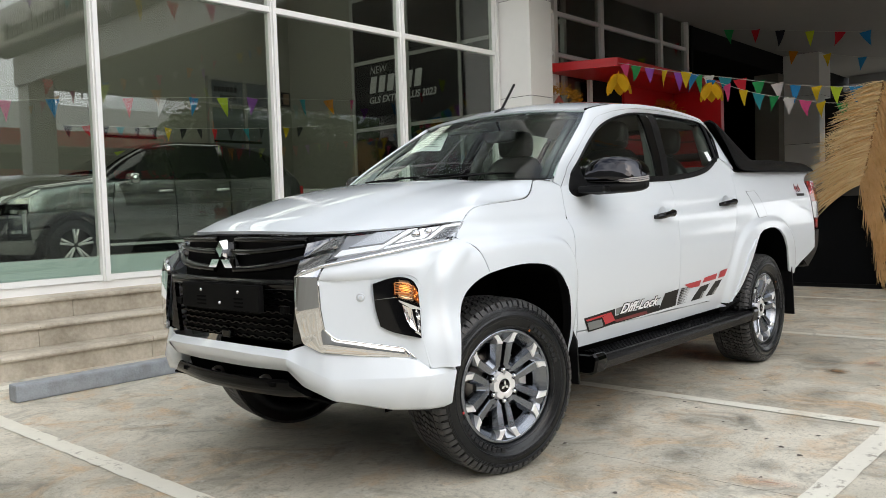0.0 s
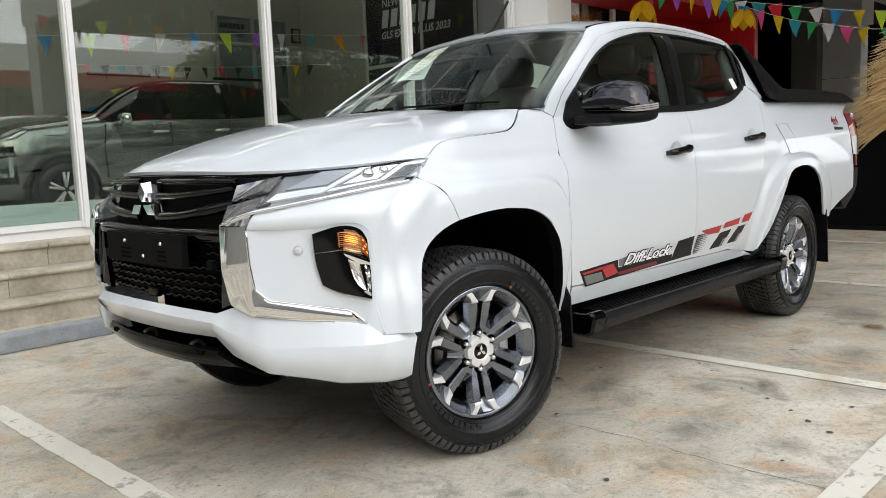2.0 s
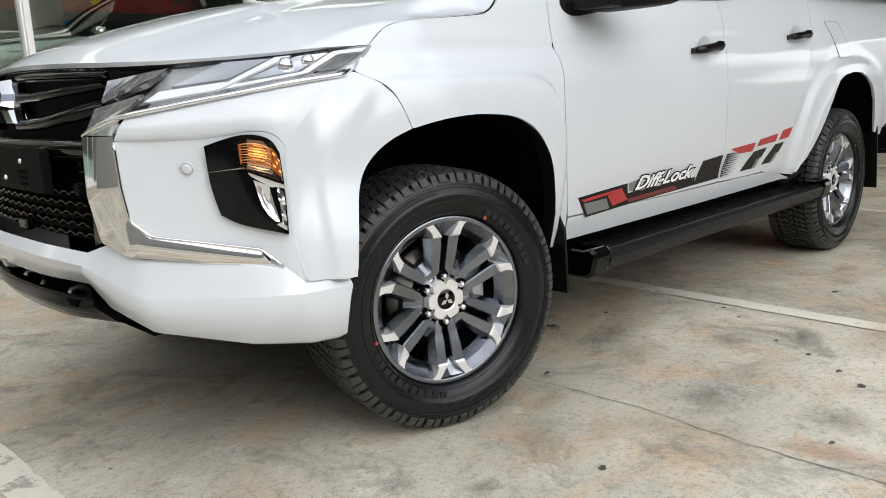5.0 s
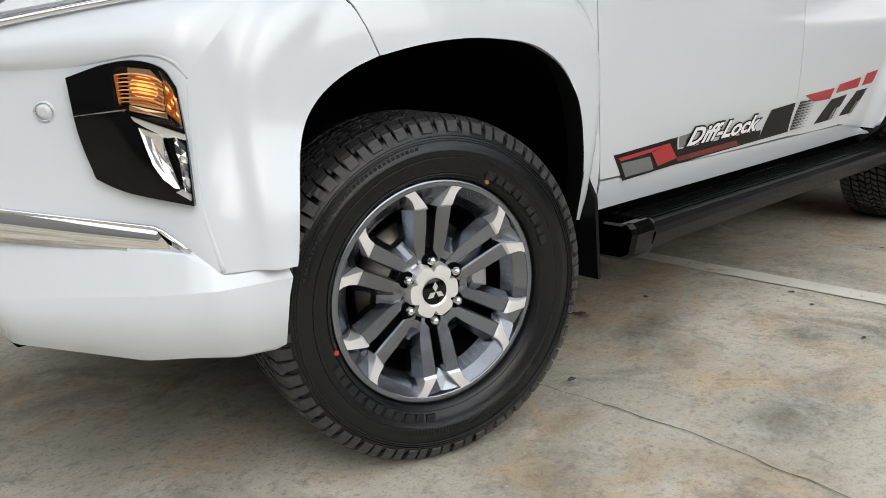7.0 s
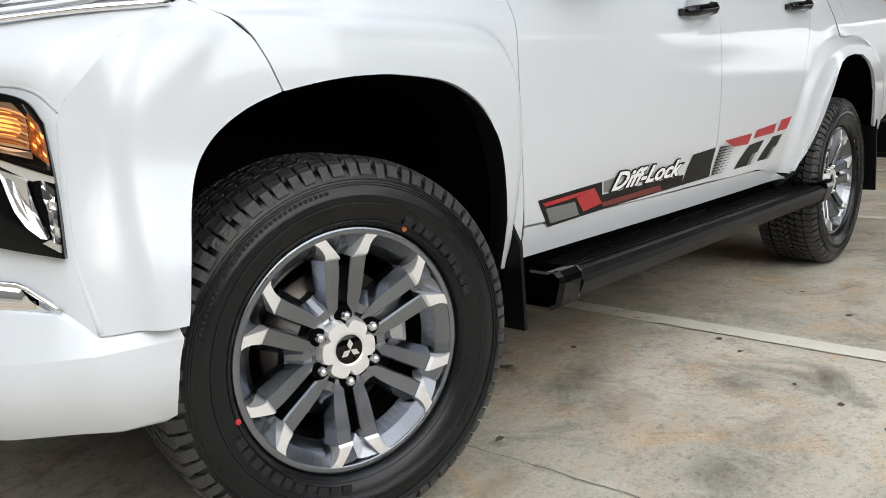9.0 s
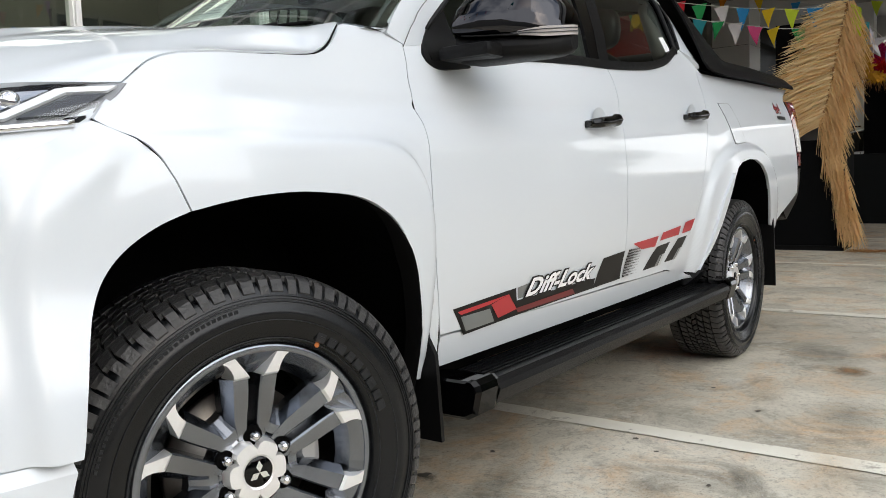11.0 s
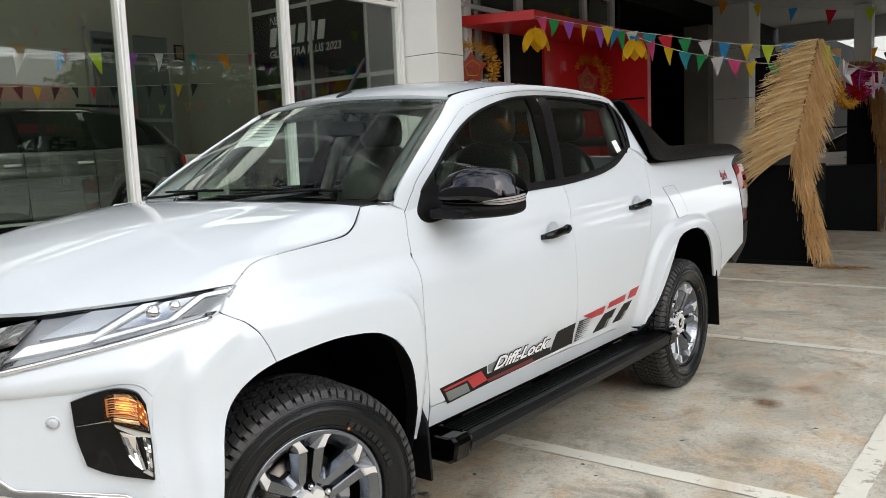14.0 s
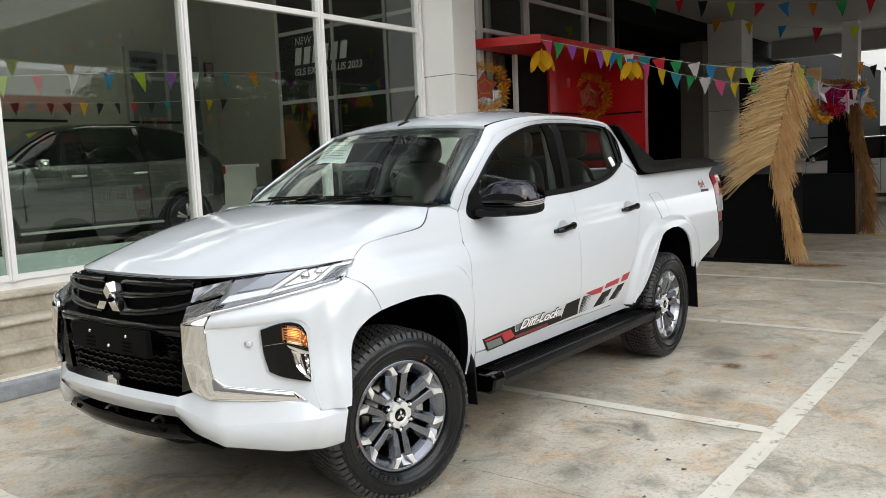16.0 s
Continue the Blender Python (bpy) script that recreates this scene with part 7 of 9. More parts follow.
def flank_decals(s):
    base = decal("door_decal", [(0.684, 0.525), (0.955, 0.535), (0.925, 0.617), (0.616, 0.604)], DECAL_BLACK, s)
    tagged(base, "black, red and grey stripe decal along the doors")
    decal("band", [(0.950, 0.535), (1.44, 0.5468), (1.44, 0.5805), (0.937, 0.5785)], DECAL_BLACK, s, parent=base)
    decal("band", [(1.435, 0.5467), (1.646, 0.5515), (1.648, 0.652), (1.478, 0.643)], DECAL_BLACK, s, parent=base)
    decal("grey_stripe", [(0.945, 0.583), (0.975, 0.583), (1.000, 0.622), (0.934, 0.617)], DECAL_GREY, s, 0.001, base)
    decal("red_stripe", [(0.655, 0.5835), (0.797, 0.590), (0.890, 0.604), (0.636, 0.594)], DECAL_RED, s, 0.003, base)
    decal("red_stripe", [(0.845, 0.5435), (0.940, 0.5545), (0.888, 0.604), (0.800, 0.588)], DECAL_RED, s, 0.003, base)
    decal("grey_stripe", [(0.690, 0.5345), (0.826, 0.5375), (0.795, 0.578), (0.655, 0.578)], DECAL_GREY, s, 0.003, base)
    decal("dark_red_stripe", [(0.95, 0.5425), (1.30, 0.5475), (1.28, 0.5660), (0.935, 0.557)], DARK_RED, s, 0.003, base)
    # halftone dots that thin out towards the rear
    v, f = [], []
    for i in range(12):
        for j in range(10):
            u, w = (i + 0.5) / 12, (j + 0.5) / 10
            x, z = 1.660 + 0.022 * w + (0.135 - 0.02 * w) * u, 0.553 + 0.100 * w
            r = 0.0062 * (1.05 - 0.80 * u * (0.5 + 0.5 * (1 - w)) - 0.12 * u)
            b = len(v)
            v += [tuple(side_points(np.array((x + r * math.cos(a), z + r * math.sin(a))), s, 0.002)) for a in (0, 1.57, 3.14, 4.71)]
            f.append((b, b + 1, b + 2, b + 3))
    tagged(link_mesh("halftone", v, f, DECAL_BLACK, base), kind="stuff")
    for c in ([(1.849, 0.556), (2.018, 0.560), (2.082, 0.646), (1.950, 0.637)], [(2.060, 0.565), (2.183, 0.567), (2.260, 0.656), (2.163, 0.652)]):
        decal("slanted_bar", c, DECAL_BLACK, s, parent=base)
        a_, b_, c_, d_ = [np.array(q) for q in c]
        for w0, w1, mat in ((0.0, 0.16, DECAL_PALE), (0.20, 0.34, DECAL_GREY)):
            decal("fading_edge", [tuple(b_ * (1 - w0) + a_ * w0), tuple(b_ * (1 - w1) + a_ * w1), tuple((c_ * (1 - w1) + d_ * w1) * 0.5 + (b_ * (1 - w1) + a_ * w1) * 0.5), tuple((c_ * (1 - w0) + d_ * w0) * 0.5 + (b_ * (1 - w0) + a_ * w0) * 0.5)], mat, s, 0.003, base, n=6)
    for c in ([(1.800, 0.642), (1.929, 0.641), (1.944, 0.680), (1.708, 0.671)], [(1.966, 0.659), (2.160, 0.667), (2.172, 0.703), (1.984, 0.689)], [(2.194, 0.669), (2.294, 0.674), (2.330, 0.722), (2.220, 0.713)]):
        decal("red_bar", c, DECAL_RED, s, 0.0022, parent=base)

    # letters lie in one plane, just proud of the door's skin
    y0, yx, yz = float(flank(1.19, 0.61)), float(flank(1.4, 0.61) - flank(1.0, 0.61)) / 0.4, float(flank(1.19, 0.64) - flank(1.19, 0.58)) / 0.06

    def on_door(lift):
        def place(x, y):
            px, pz = 0.974 + (x if s < 0 else 0.44 - x), 0.585 + 0.88 * y + 0.004 * x
            return (px, s * (y0 + yx * (px - 1.19) + yz * (pz - 0.61) + lift), pz)
        return place

    wide = max(q[0] for q in text_mesh("Diff-Lock", 0.080, 0.38, 0.0, 1.0)[0])
    k = 0.425 / wide
    fit = lambda lift: (lambda x, y: on_door(lift)(x * k, y))
    lettering("lettering", "Diff-Lock", 0.080, DECAL_BLACK, fit(0.0045), base, shear=0.38, offset=0.0075)
    lettering("lettering", "Diff-Lock", 0.080, DECAL_WHITE, fit(0.0065), base, "white slanted lettering", shear=0.38, offset=0.0024)
    four = lettering("bed_decal", "4x4", 0.086, DECAL_BLACK, lambda x, y: tuple(side_points(np.array((3.685 + (x if s < 0 else 0.20 - x), 1.210 + y)), s, 0.0015)), truck, "small red and black 4x4 decal on the bed", shear=0.25, offset=0.002)
    lettering("lettering", "4x4", 0.086, DECAL_RED, lambda x, y: tuple(side_points(np.array((3.688 + (x if s < 0 else 0.20 - x), 1.212 + y)), s, 0.0025)), four, shear=0.25, offset=-0.0005)
    decal("small_bar", [(3.695, 1.176), (3.870, 1.176), (3.875, 1.196), (3.700, 1.196)], DECAL_BLACK, s, 0.0016, four)


both(flank_decals)

# papers on the glass
WS = lambda u, v, d=0.0: np.array(ws[int(round(v * 19)), int(round(u * 29))]) + np.array((0.012 + d, 0, -0.010))
SH = [np.array(p) for p in ((0.852, 0.566, 1.528), (0.864, 0.318, 1.537), (1.072, 0.42, 1.678), (1.054, 0.635, 1.666))]
pg = np.array([[(SH[0] * (1 - a) + SH[1] * a) * (1 - b) + (SH[3] * (1 - a) + SH[2] * a) * b + np.array((0.010, 0, -0.010 + 0.006 * math.sin(5 * a))) for a in np.linspace(0, 1, 9)] for b in np.linspace(0, 1, 7)])
sh = sheet("price_sheet", pg, PAPER, truck, "white paper sheet taped inside the windscreen", thick=0)
for k in range(6):
    b0 = 0.18 + 0.11 * k
    row = [(SH[0] * (1 - a) + SH[1] * a) * (1 - b) + (SH[3] * (1 - a) + SH[2] * a) * b + np.array((0.009, 0, -0.006 + 0.006 * math.sin(5 * a))) for b in (b0, b0 + 0.025) for a in np.linspace(0.12, 0.88 - 0.05 * (k % 3), 6)]
    link_mesh("text_bar", row, [(i, i + 1, i + 7, i + 6) for i in range(5)], DECAL_GREY, sh)
decal("sticker", [(2.345, 1.420), (2.405, 1.432), (2.392, 1.490), (2.333, 1.482)], PAPER, -1, -0.007, n=4, m=4)

# cabin
dash = sheet("dashboard", loft([[(0.52, 0.72, 1.20), (0.46, 0, 1.25), (0.52, -0.72, 1.20)], [(0.75, 0.72, 1.22), (0.74, 0, 1.26), (0.75, -0.72, 1.22)], [(0.92, 0.72, 1.14), (0.92, 0, 1.17), (0.92, -0.72, 1.14)], [(0.88, 0.72, 0.80), (0.88, 0, 0.80), (0.88, -0.72, 0.80)]], 16), SATIN_BLACK, truck, "dark dashboard behind the windscreen", thick=0)
box("cabin_floor", (0.55, -0.74, 0.52), (2.60, 0.74, 0.60), LINER, truck)
hl = sheet("headliner", rg * np.array((1, 0.97, 1)) - np.array((0, 0, 0.05)), BEIGE, truck, thick=0)
for s in (-1, 1):
    tube("pillar_trim", [(0.60, s * 0.665, 1.30), (0.76, s * 0.612, 1.415), (0.94, s * 0.565, 1.535), (1.13, s * 0.51, 1.650)], 0.030, SEAT, truck, sides=12)
    tube("pillar_trim", [(1.62, s * 0.74, 1.25), (1.68, s * 0.68, 1.50), (1.76, s * 0.60, 1.68)], 0.035, BEIGE, truck, sides=8)
    tube("pillar_trim", [(2.50, s * 0.70, 1.42), (2.57, s * 0.60, 1.66)], 0.05, BEIGE, truck, sides=8)
    # inner door trim
    sheet("door_trim", loft([[(0.62, s * 0.78, 1.235), (1.6, s * 0.80, 1.27), (2.5, s * 0.79, 1.36)], [(0.62, s * 0.72, 1.22), (1.6, s * 0.73, 1.25), (2.5, s * 0.72, 1.33)], [(0.62, s * 0.72, 0.60), (1.6, s * 0.73, 0.60), (2.5, s * 0.72, 0.60)]], 10), SATIN_BLACK, truck, thick=0)


def seat(x, y, w, name="seat"):
    v, f = superquad((0.27, w, 0.10), 0.5, 0.5, 20, 10)
    st = link_mesh(name, [(x + a, y + b, 0.90 + c) for a, b, c in v], f, SEAT, truck, "black cloth seat in clear plastic wrap", smooth=True)
    v, f = superquad((0.085, w, 0.36), 0.5, 0.55, 20, 14)
    link_mesh("backrest", [(x + 0.30 + a + 0.28 * (c + 0.36), y + b * (1 - 0.15 * max(0, c) / 0.36), 1.15 + c) for a, b, c in v], f, SEAT, st, smooth=True)
    for yy in ((y,) if w < 0.4 else (y - 0.34, y + 0.34)):
        v, f = superquad((0.055, 0.135, 0.095), 0.6, 0.6, 18, 10)
        link_mesh("headrest", [(x + 0.50 + a, yy + b, 1.585 + c) for a, b, c in v], f, SEAT, st, smooth=True)


seat(1.22, -0.38, 0.26)
seat(1.22, 0.38, 0.26)
seat(2.02, 0.0, 0.62)
v, f = [], []
for i in range(28):
    a = 2 * math.pi * i / 28
    for j in range(8):
        b = 2 * math.pi * j / 8
        r = 0.185 + 0.016 * math.cos(b)
        v.append((0.016 * math.sin(b), r * math.cos(a), r * math.sin(a)))
for i in range(28):
    for j in range(8):
        f.append((i * 8 + j, i * 8 + (j + 1) % 8, ((i + 1) % 28) * 8 + (j + 1) % 8, ((i + 1) % 28) * 8 + j))
o = link_mesh("steering_wheel", v, f, SATIN_BLACK, truck, "black steering wheel", smooth=True)
o.matrix_basis = pose(1.02, -0.38, 1.13, 0, -25, 0)
box("wheel_hub", (-0.02, -0.08, -0.06), (0.03, 0.08, 0.06), SATIN_BLACK, o, bevel=0.02)
for ang in (0, 120, 240):
    a = math.radians(ang - 90)
    tube("wheel_spoke", [(0, 0, 0), (0, 0.18 * math.cos(a), 0.18 * math.sin(a))], 0.013, SATIN_BLACK, o, sides=6)
v, f = superquad((0.02, 0.12, 0.035), 0.5, 0.5, 18, 8)
link_mesh("cabin_mirror", [(1.06 + a, b, 1.585 + c) for a, b, c in v], f, SATIN_BLACK, truck, smooth=True)
tube("mirror_stalk", [(1.06, 0, 1.61), (1.03, 0, 1.675)], 0.008, SATIN_BLACK, truck)
for y in (-0.38, 0.38):
    bm = box_bm((1.06, y - 0.17, 1.645), (1.20, y + 0.17, 1.662), 0.006)
    part("sun_visor", bm, BEIGE, truck)

# the body's far half is drawn in a little, to its true width
def drawn_in(y):
    return -0.042 * float(sm((y + 0.62) / 0.62))


done = set()
for ob in list(truck.children_recursive):
    moved = ob.matrix_basis != Matrix()
    if moved and ob.parent == truck:
        ob.location.y += drawn_in(ob.location.y)
    elif not moved and ob.type == "MESH" and ob.data.name not in done and not any(p.matrix_basis != Matrix() for p in (ob.parent, ob.parent.parent or truck)):
        done.add(ob.data.name)
        for v in ob.data.vertices:
            v.co.y += drawn_in(v.co.y)
    elif moved and ob.parent.matrix_basis == Matrix():
        ob.location.y += drawn_in(ob.location.y)

# ---- entrance: kiosk, straw gate, bunting ----
kiosk = thing("red_kiosk", "red kiosk with an overhanging flat roof and dark doorway", "kiosk", at=(10, 3.9, 0))
rv = [(8.13, 3.15), (11.95, 3.15), (11.95, 4.18), (7.76, 4.18)]
bm = bmesh.new()
lo = [bm.verts.new((x, y, 3.22)) for x, y in rv]
hi = [bm.verts.new((x, y, 3.35)) for x, y in rv]
bm.faces.new(lo[::-1]), bm.faces.new(hi)
for i in range(4):
    bm.faces.new((lo[i], lo[(i + 1) % 4], hi[(i + 1) % 4], hi[i]))
under(kiosk, part("roof", bm, KIOSK_RED))
under(kiosk, box("wall_side", (11.85, 3.17, 0), (11.95, 4.16, 3.215), KIOSK_RED))
under(kiosk, box("wall_back", (9.95, 4.06, 0), (11.84, 4.14, 3.215), KIOSK_RED))
# flat near-black sheet drawn for the doorway's unlit depth
under(kiosk, box("doorway", (9.0, 4.10, 0), (9.94, 4.14, 3.215), UNLIT_WALL))
under(kiosk, box("edge_trim", (11.83, 3.12, 0), (11.97, 3.165, 3.215), KIOSK_RED, bevel=0.01))
under(kiosk, box("rail", (10.0, 4.045, 2.26), (11.83, 4.058, 2.29), UNLIT_WALL))
under(kiosk, box("rail", (11.83, 3.18, 2.26), (11.848, 4.05, 2.29), UNLIT_WALL))
under(kiosk, box("post", (8.90, 4.10, 0), (8.98, 4.16, 3.21), FRAME_WHITE))
under(kiosk, box("intercom", (10.55, 4.03, 2.75), (10.62, 4.058, 2.9), SILVER))

CLOTH = {}
for nm, c in (("pink", (0.80, 0.10, 0.28)), ("green", (0.04, 0.42, 0.13)), ("yellow", (0.85, 0.60, 0.03)), ("lime", (0.62, 0.80, 0.05)), ("blue", (0.04, 0.30, 0.65)), ("red", (0.72, 0.03, 0.05)),
              ("white", (0.78, 0.75, 0.74)), ("purple", (0.40, 0.12, 0.62)), ("orange", (0.85, 0.32, 0.03)), ("teal", (0.04, 0.34, 0.40)), ("dark", (0.03, 0.03, 0.04))):
    CLOTH[nm] = m = material("cloth_" + nm, c, 0.7, grain=(20, 0.25, tuple(v * 0.8 for v in c)), spec=0.2)
    # thin cloth lets light through
    nt = m.node_tree
    tl, mx = nt.nodes.new("ShaderNodeBsdfTranslucent"), nt.nodes.new("ShaderNodeMixShader")
    tl.inputs["Color"].default_value = (*c, 1)
    mx.inputs[0].default_value = 0.5
    nt.links.new(nt.nodes["Principled BSDF"].outputs[0], mx.inputs[1])
    nt.links.new(tl.outputs[0], mx.inputs[2])
    nt.links.new(mx.outputs[0], nt.nodes["Material Output"].inputs["Surface"])
CORD = material("cord", (0.55, 0.55, 0.50), 0.8)


def flag_mesh(w, h, lean, curl):
    n = 5
    v, f = [], []
    for j in range(n + 1):
        t = j / n
        for i in range(3):
            u = (i - 1) * (1 - t) * w / 2
            v.append((u + lean * t * t, curl * math.sin(2.2 * t) * (1 + 0.4 * (i - 1)) * h * 0.35, -h * t))
    for j in range(n):
        for i in range(2):
            f.append((3 * j + i, 3 * j + i + 1, 3 * j + i + 4, 3 * j + i + 3))
    return v, f


def bunting(pts, colours, size, step, label, seed, sag=0.0, cord=0.004, folded=0.3):
    rng = random.Random(seed)
    a, b = Vector(pts[0]), Vector(pts[-1])
    line = [Vector(p) for p in resample([(*p,) for p in pts], 40)]
    if sag:
        for i, p in enumerate(line):
            u = i / 39
            p.z -= 4 * sag * u * (1 - u)
    ob = thing("bunting", label, "bunting", "bunting strings", at=tuple(a))
    inv = ob.matrix_basis.inverted()
    inv = Matrix.Translation(a).inverted()
    o = tube("cord", line, cord, CORD, None, sides=5)
    under(ob, o)
    s = [0]
    for p, q in zip(line, line[1:]):
        s.append(s[-1] + (q - p).length)
    d, k = step * 0.5, 0
    while d < s[-1] - step * 0.3:
        i = max(j for j in range(len(s)) if s[j] <= d)
        i = min(i, len(line) - 2)
        p = line[i].lerp(line[i + 1], (d - s[i]) / max(s[i + 1] - s[i], 1e-6))
        way = (line[i + 1] - line[i]).normalized()
        v, f = flag_mesh(size * rng.uniform(0.8, 1.05), size * 1.35 * rng.uniform(0.9, 1.1), rng.uniform(-0.3, 0.3) * size, rng.uniform(-folded, folded))
        rot = Matrix.Rotation(math.atan2(way.y, way.x) + rng.uniform(-0.5, 0.5), 4, "Z") @ Matrix.Rotation(rng.uniform(-0.2, 0.2), 4, "Y")
        o = link_mesh("flag", [rot @ Vector(q) for q in v], f, CLOTH[colours[k % len(colours)]], None, smooth=True)
        o.parent = ob
        o.location = p - a
        k += 1
        d += step * rng.uniform(0.85, 1.15)
    return ob


COLS = ["pink", "green", "purple", "yellow", "purple", "blue", "white", "teal", "red", "green", "white", "blue", "yellow", "lime", "blue", "purple", "red"]
bunting([(8.13, 3.14, 3.26), (8.12, 2.18, 2.99), (8.12, 1.42, 2.81), (8.12, 0.71, 2.64), (8.12, 0.12, 2.53), (8.15, -0.30, 2.50)], COLS, 0.175, 0.23, "string of bright cloth pennants from kiosk to straw gate", 3)
bunting([(8.10, 2.15, 3.02), (8.10, 1.18, 2.60), (8.10, 0.64, 2.45), (8.10, 0.20, 2.34), (8.12, -0.2, 2.30)], ["yellow", "green", "blue", "pink", "yellow", "teal", "green", "white", "pink"], 0.165, 0.22, "second string of bright cloth pennants, hung lower", 5)
# strings over the forecourt, seen mirrored in the glass
bunting([(-8, 3.58, 6.4), (-3, -1.4, 3.8), (0, -1.9, 3.52), (5, -1.88, 3.44), (10, -1.8, 3.5), (13, -1.6, 4.74)], ["white", "teal", "yellow", "purple", "blue", "red", "lime", "orange", "pink", "white"], 0.22, 0.85, "long string of pennants over the parked cars", 7)
bunting([(-8, 3.58, 6.8), (-4, 0.2, 4.9), (0, -0.4, 4.55), (3, -0.4, 4.52), (5.69, -0.35, 4.76)], ["pink", "blue", "lime", "purple", "teal", "white", "yellow", "red"], 0.22, 0.6, "high string of pennants above the forecourt", 11)
bunting([(5.7, -10.15, 4.1), (5.75, -6.4, 4.22), (7.2, -5.8, 4.52), (7.6, -4.2, 4.68), (7.6, -2.0, 4.74)], ["orange", "white", "pink", "white", "orange", "white", "pink", "white", "yellow", "blue"], 0.20, 0.42, "slanting string of pennants along the canopy edge", 13)
bunting([(6.0, -2.6, 4.74), (7.5, -4.5, 3.2), (10, -7, 2.95), (18.6, -9.9, 3.9)], ["red", "purple", "lime", "red", "orange"], 0.24, 0.6, "low string of pennants beside the drive", 14)
# strings under the canopy
bunting([(14.0, 4.1, 4.74), (15.2, 0, 4.28), (16.5, -5, 4.74)], ["green", "red", "dark", "lime", "red", "blue", "orange", "green", "red"], 0.215, 0.50, "string of pennants under the canopy", 17)
bunting([(17.5, 4.1, 4.74), (18, 0.5, 4.15), (18, -5, 4.74)], ["orange", "yellow", "blue", "red", "lime", "dark"], 0.235, 0.8, "string of pennants under the canopy", 19)
bunting([(21.6, 1.5, 3.7), (21.4, 0, 3.45), (24.0, -5, 3.96)], ["orange", "dark", "dark", "red", "dark", "red"], 0.28, 0.45, "string of dark pennants under the canopy", 23)


# yellow flower lanterns
FLOWER = material("flower_yellow", (0.86, 0.52, 0.01), 0.55, grain=(12, 0.3, (0.70, 0.40, 0.01)))


let_through(FLOWER, 0.4)


def flower(at, size):
    ob = thing("flower_lantern", "yellow paper flower lantern hanging on the string", "lantern", "flower lanterns", at=at)
    for k in range(5):
        a = 2 * math.pi * k / 5 + 0.4
        rows = []
        for j in range(9):
            t = j / 8
            w = 0.34 * math.sin(math.pi * min(1, t * 0.88 + 0.12)) ** 0.8 + 0.004
            r = 0.08 + 0.46 * t ** 0.75
            rows.append([((r + 0.10 * (u * u)) * math.cos(a) * size - w * u * math.sin(a) * size, (r + 0.10 * (u * u)) * math.sin(a) * size + w * u * math.cos(a) * size, -t * 1.0 * size) for u in np.linspace(-1, 1, 5)])
        o = sheet("petal", np.array(rows), FLOWER, None, thick=0.006, inside=(0, 0, 0))
        o.parent = ob
    tube("stalk", [(0, 0, 0.12 * size), (0, 0, -0.1 * size)], 0.010, FLOWER, ob)
    return ob


flower((8.10, 3.12, 3.09), 0.30)
flower((8.12, 1.70, 2.78), 0.25)

# star lanterns ringed with tinsel
GOLD = material("gold_tinsel", (0.90, 0.52, 0.06), 0.25, metal=0.45)
PINK_TINSEL = material("pink_tinsel", (0.75, 0.03, 0.30), 0.25, metal=0.8)
RED_TINSEL = material("red_tinsel", (0.80, 0.05, 0.04), 0.25, metal=0.8)
STAR = material("star_brown", (0.33, 0.05, 0.03), 0.5)
SILVER_PAPER = material("silver_paper", (0.50, 0.47, 0.50), 0.4, metal=0.4, grain=(9, 0.5, (0.35, 0.33, 0.36)))


def tinsel(name, pts, mat, parent, width, count, seed, piece=0.03):
    rng = random.Random(seed)
    line = resample(pts, count, len(pts) > 2)
    v, f = [], []
    for p in line:
        d = Vector((rng.gauss(0, 1), rng.gauss(0, 1), rng.gauss(0, 1))).normalized()
        e = d.orthogonal().normalized() * piece * 0.22
        c = Vector(p) + d * rng.uniform(0, width)
        b = len(v)
        v += [c - e, c + e, c + d * piece + e * 0.4, c + d * piece - e * 0.4]
        f.append((b, b + 1, b + 2, b + 3))
    o = link_mesh(name, v, f, mat, None)
    return tagged(under(parent, o), kind="stuff")


def star_lantern(at, r, seed, facing=(-0.6, -0.8)):
    ob = thing("star_lantern", "dark red star lantern ringed with gold tinsel", "lantern", "star lanterns", at=at)
    n = Vector((*facing, 0)).normalized()
    side = Vector((-n.y, n.x, 0))
    P = lambda a, rr, d=0.0: Vector(at) + side * (rr * math.cos(a)) + Vector((0, 0, rr * math.sin(a))) + n * d
    v, f = [P(0, 0, 0.06)], []
    for k in range(10):
        v.append(P(math.pi / 2 + k * math.pi / 5, r * (0.66 if k % 2 == 0 else 0.40)))
    v.append(P(0, 0, -0.06))
    for k in range(10):
        f += [(0, 1 + k, 1 + (k + 1) % 10), (11, 1 + (k + 1) % 10, 1 + k)]
    under(ob, link_mesh("star", v, f, STAR, None))
    pent = [P(math.pi / 2 + k * 2 * math.pi / 5, r * 0.33, 0.05) for k in range(6)]
    under(ob, tube("gold_edge", pent, 0.008, GOLD, None, sides=5))
    tinsel("tinsel_ring", [tuple(P(a, r * 0.92)) for a in np.linspace(0, 2 * math.pi, 40)], GOLD, ob, 0.10, 1500, seed, 0.05)
    return ob


star_lantern((7.82, 4.00, 2.62), 0.36, 31)
star_lantern((11.22, 3.96, 2.60), 0.40, 33)

# straw gate
STRAW = material("straw", (0.86, 0.63, 0.33), 0.6, grain=(7, 0.8, (0.66, 0.41, 0.16)))
STRAW_PALE = material("straw_pale", (0.96, 0.82, 0.53), 0.5, grain=(9, 0.7, (0.84, 0.64, 0.33)))
STRAW_BROWN = material("straw_brown", (0.44, 0.25, 0.10), 0.8, grain=(7, 0.8, (0.30, 0.15, 0.06)))

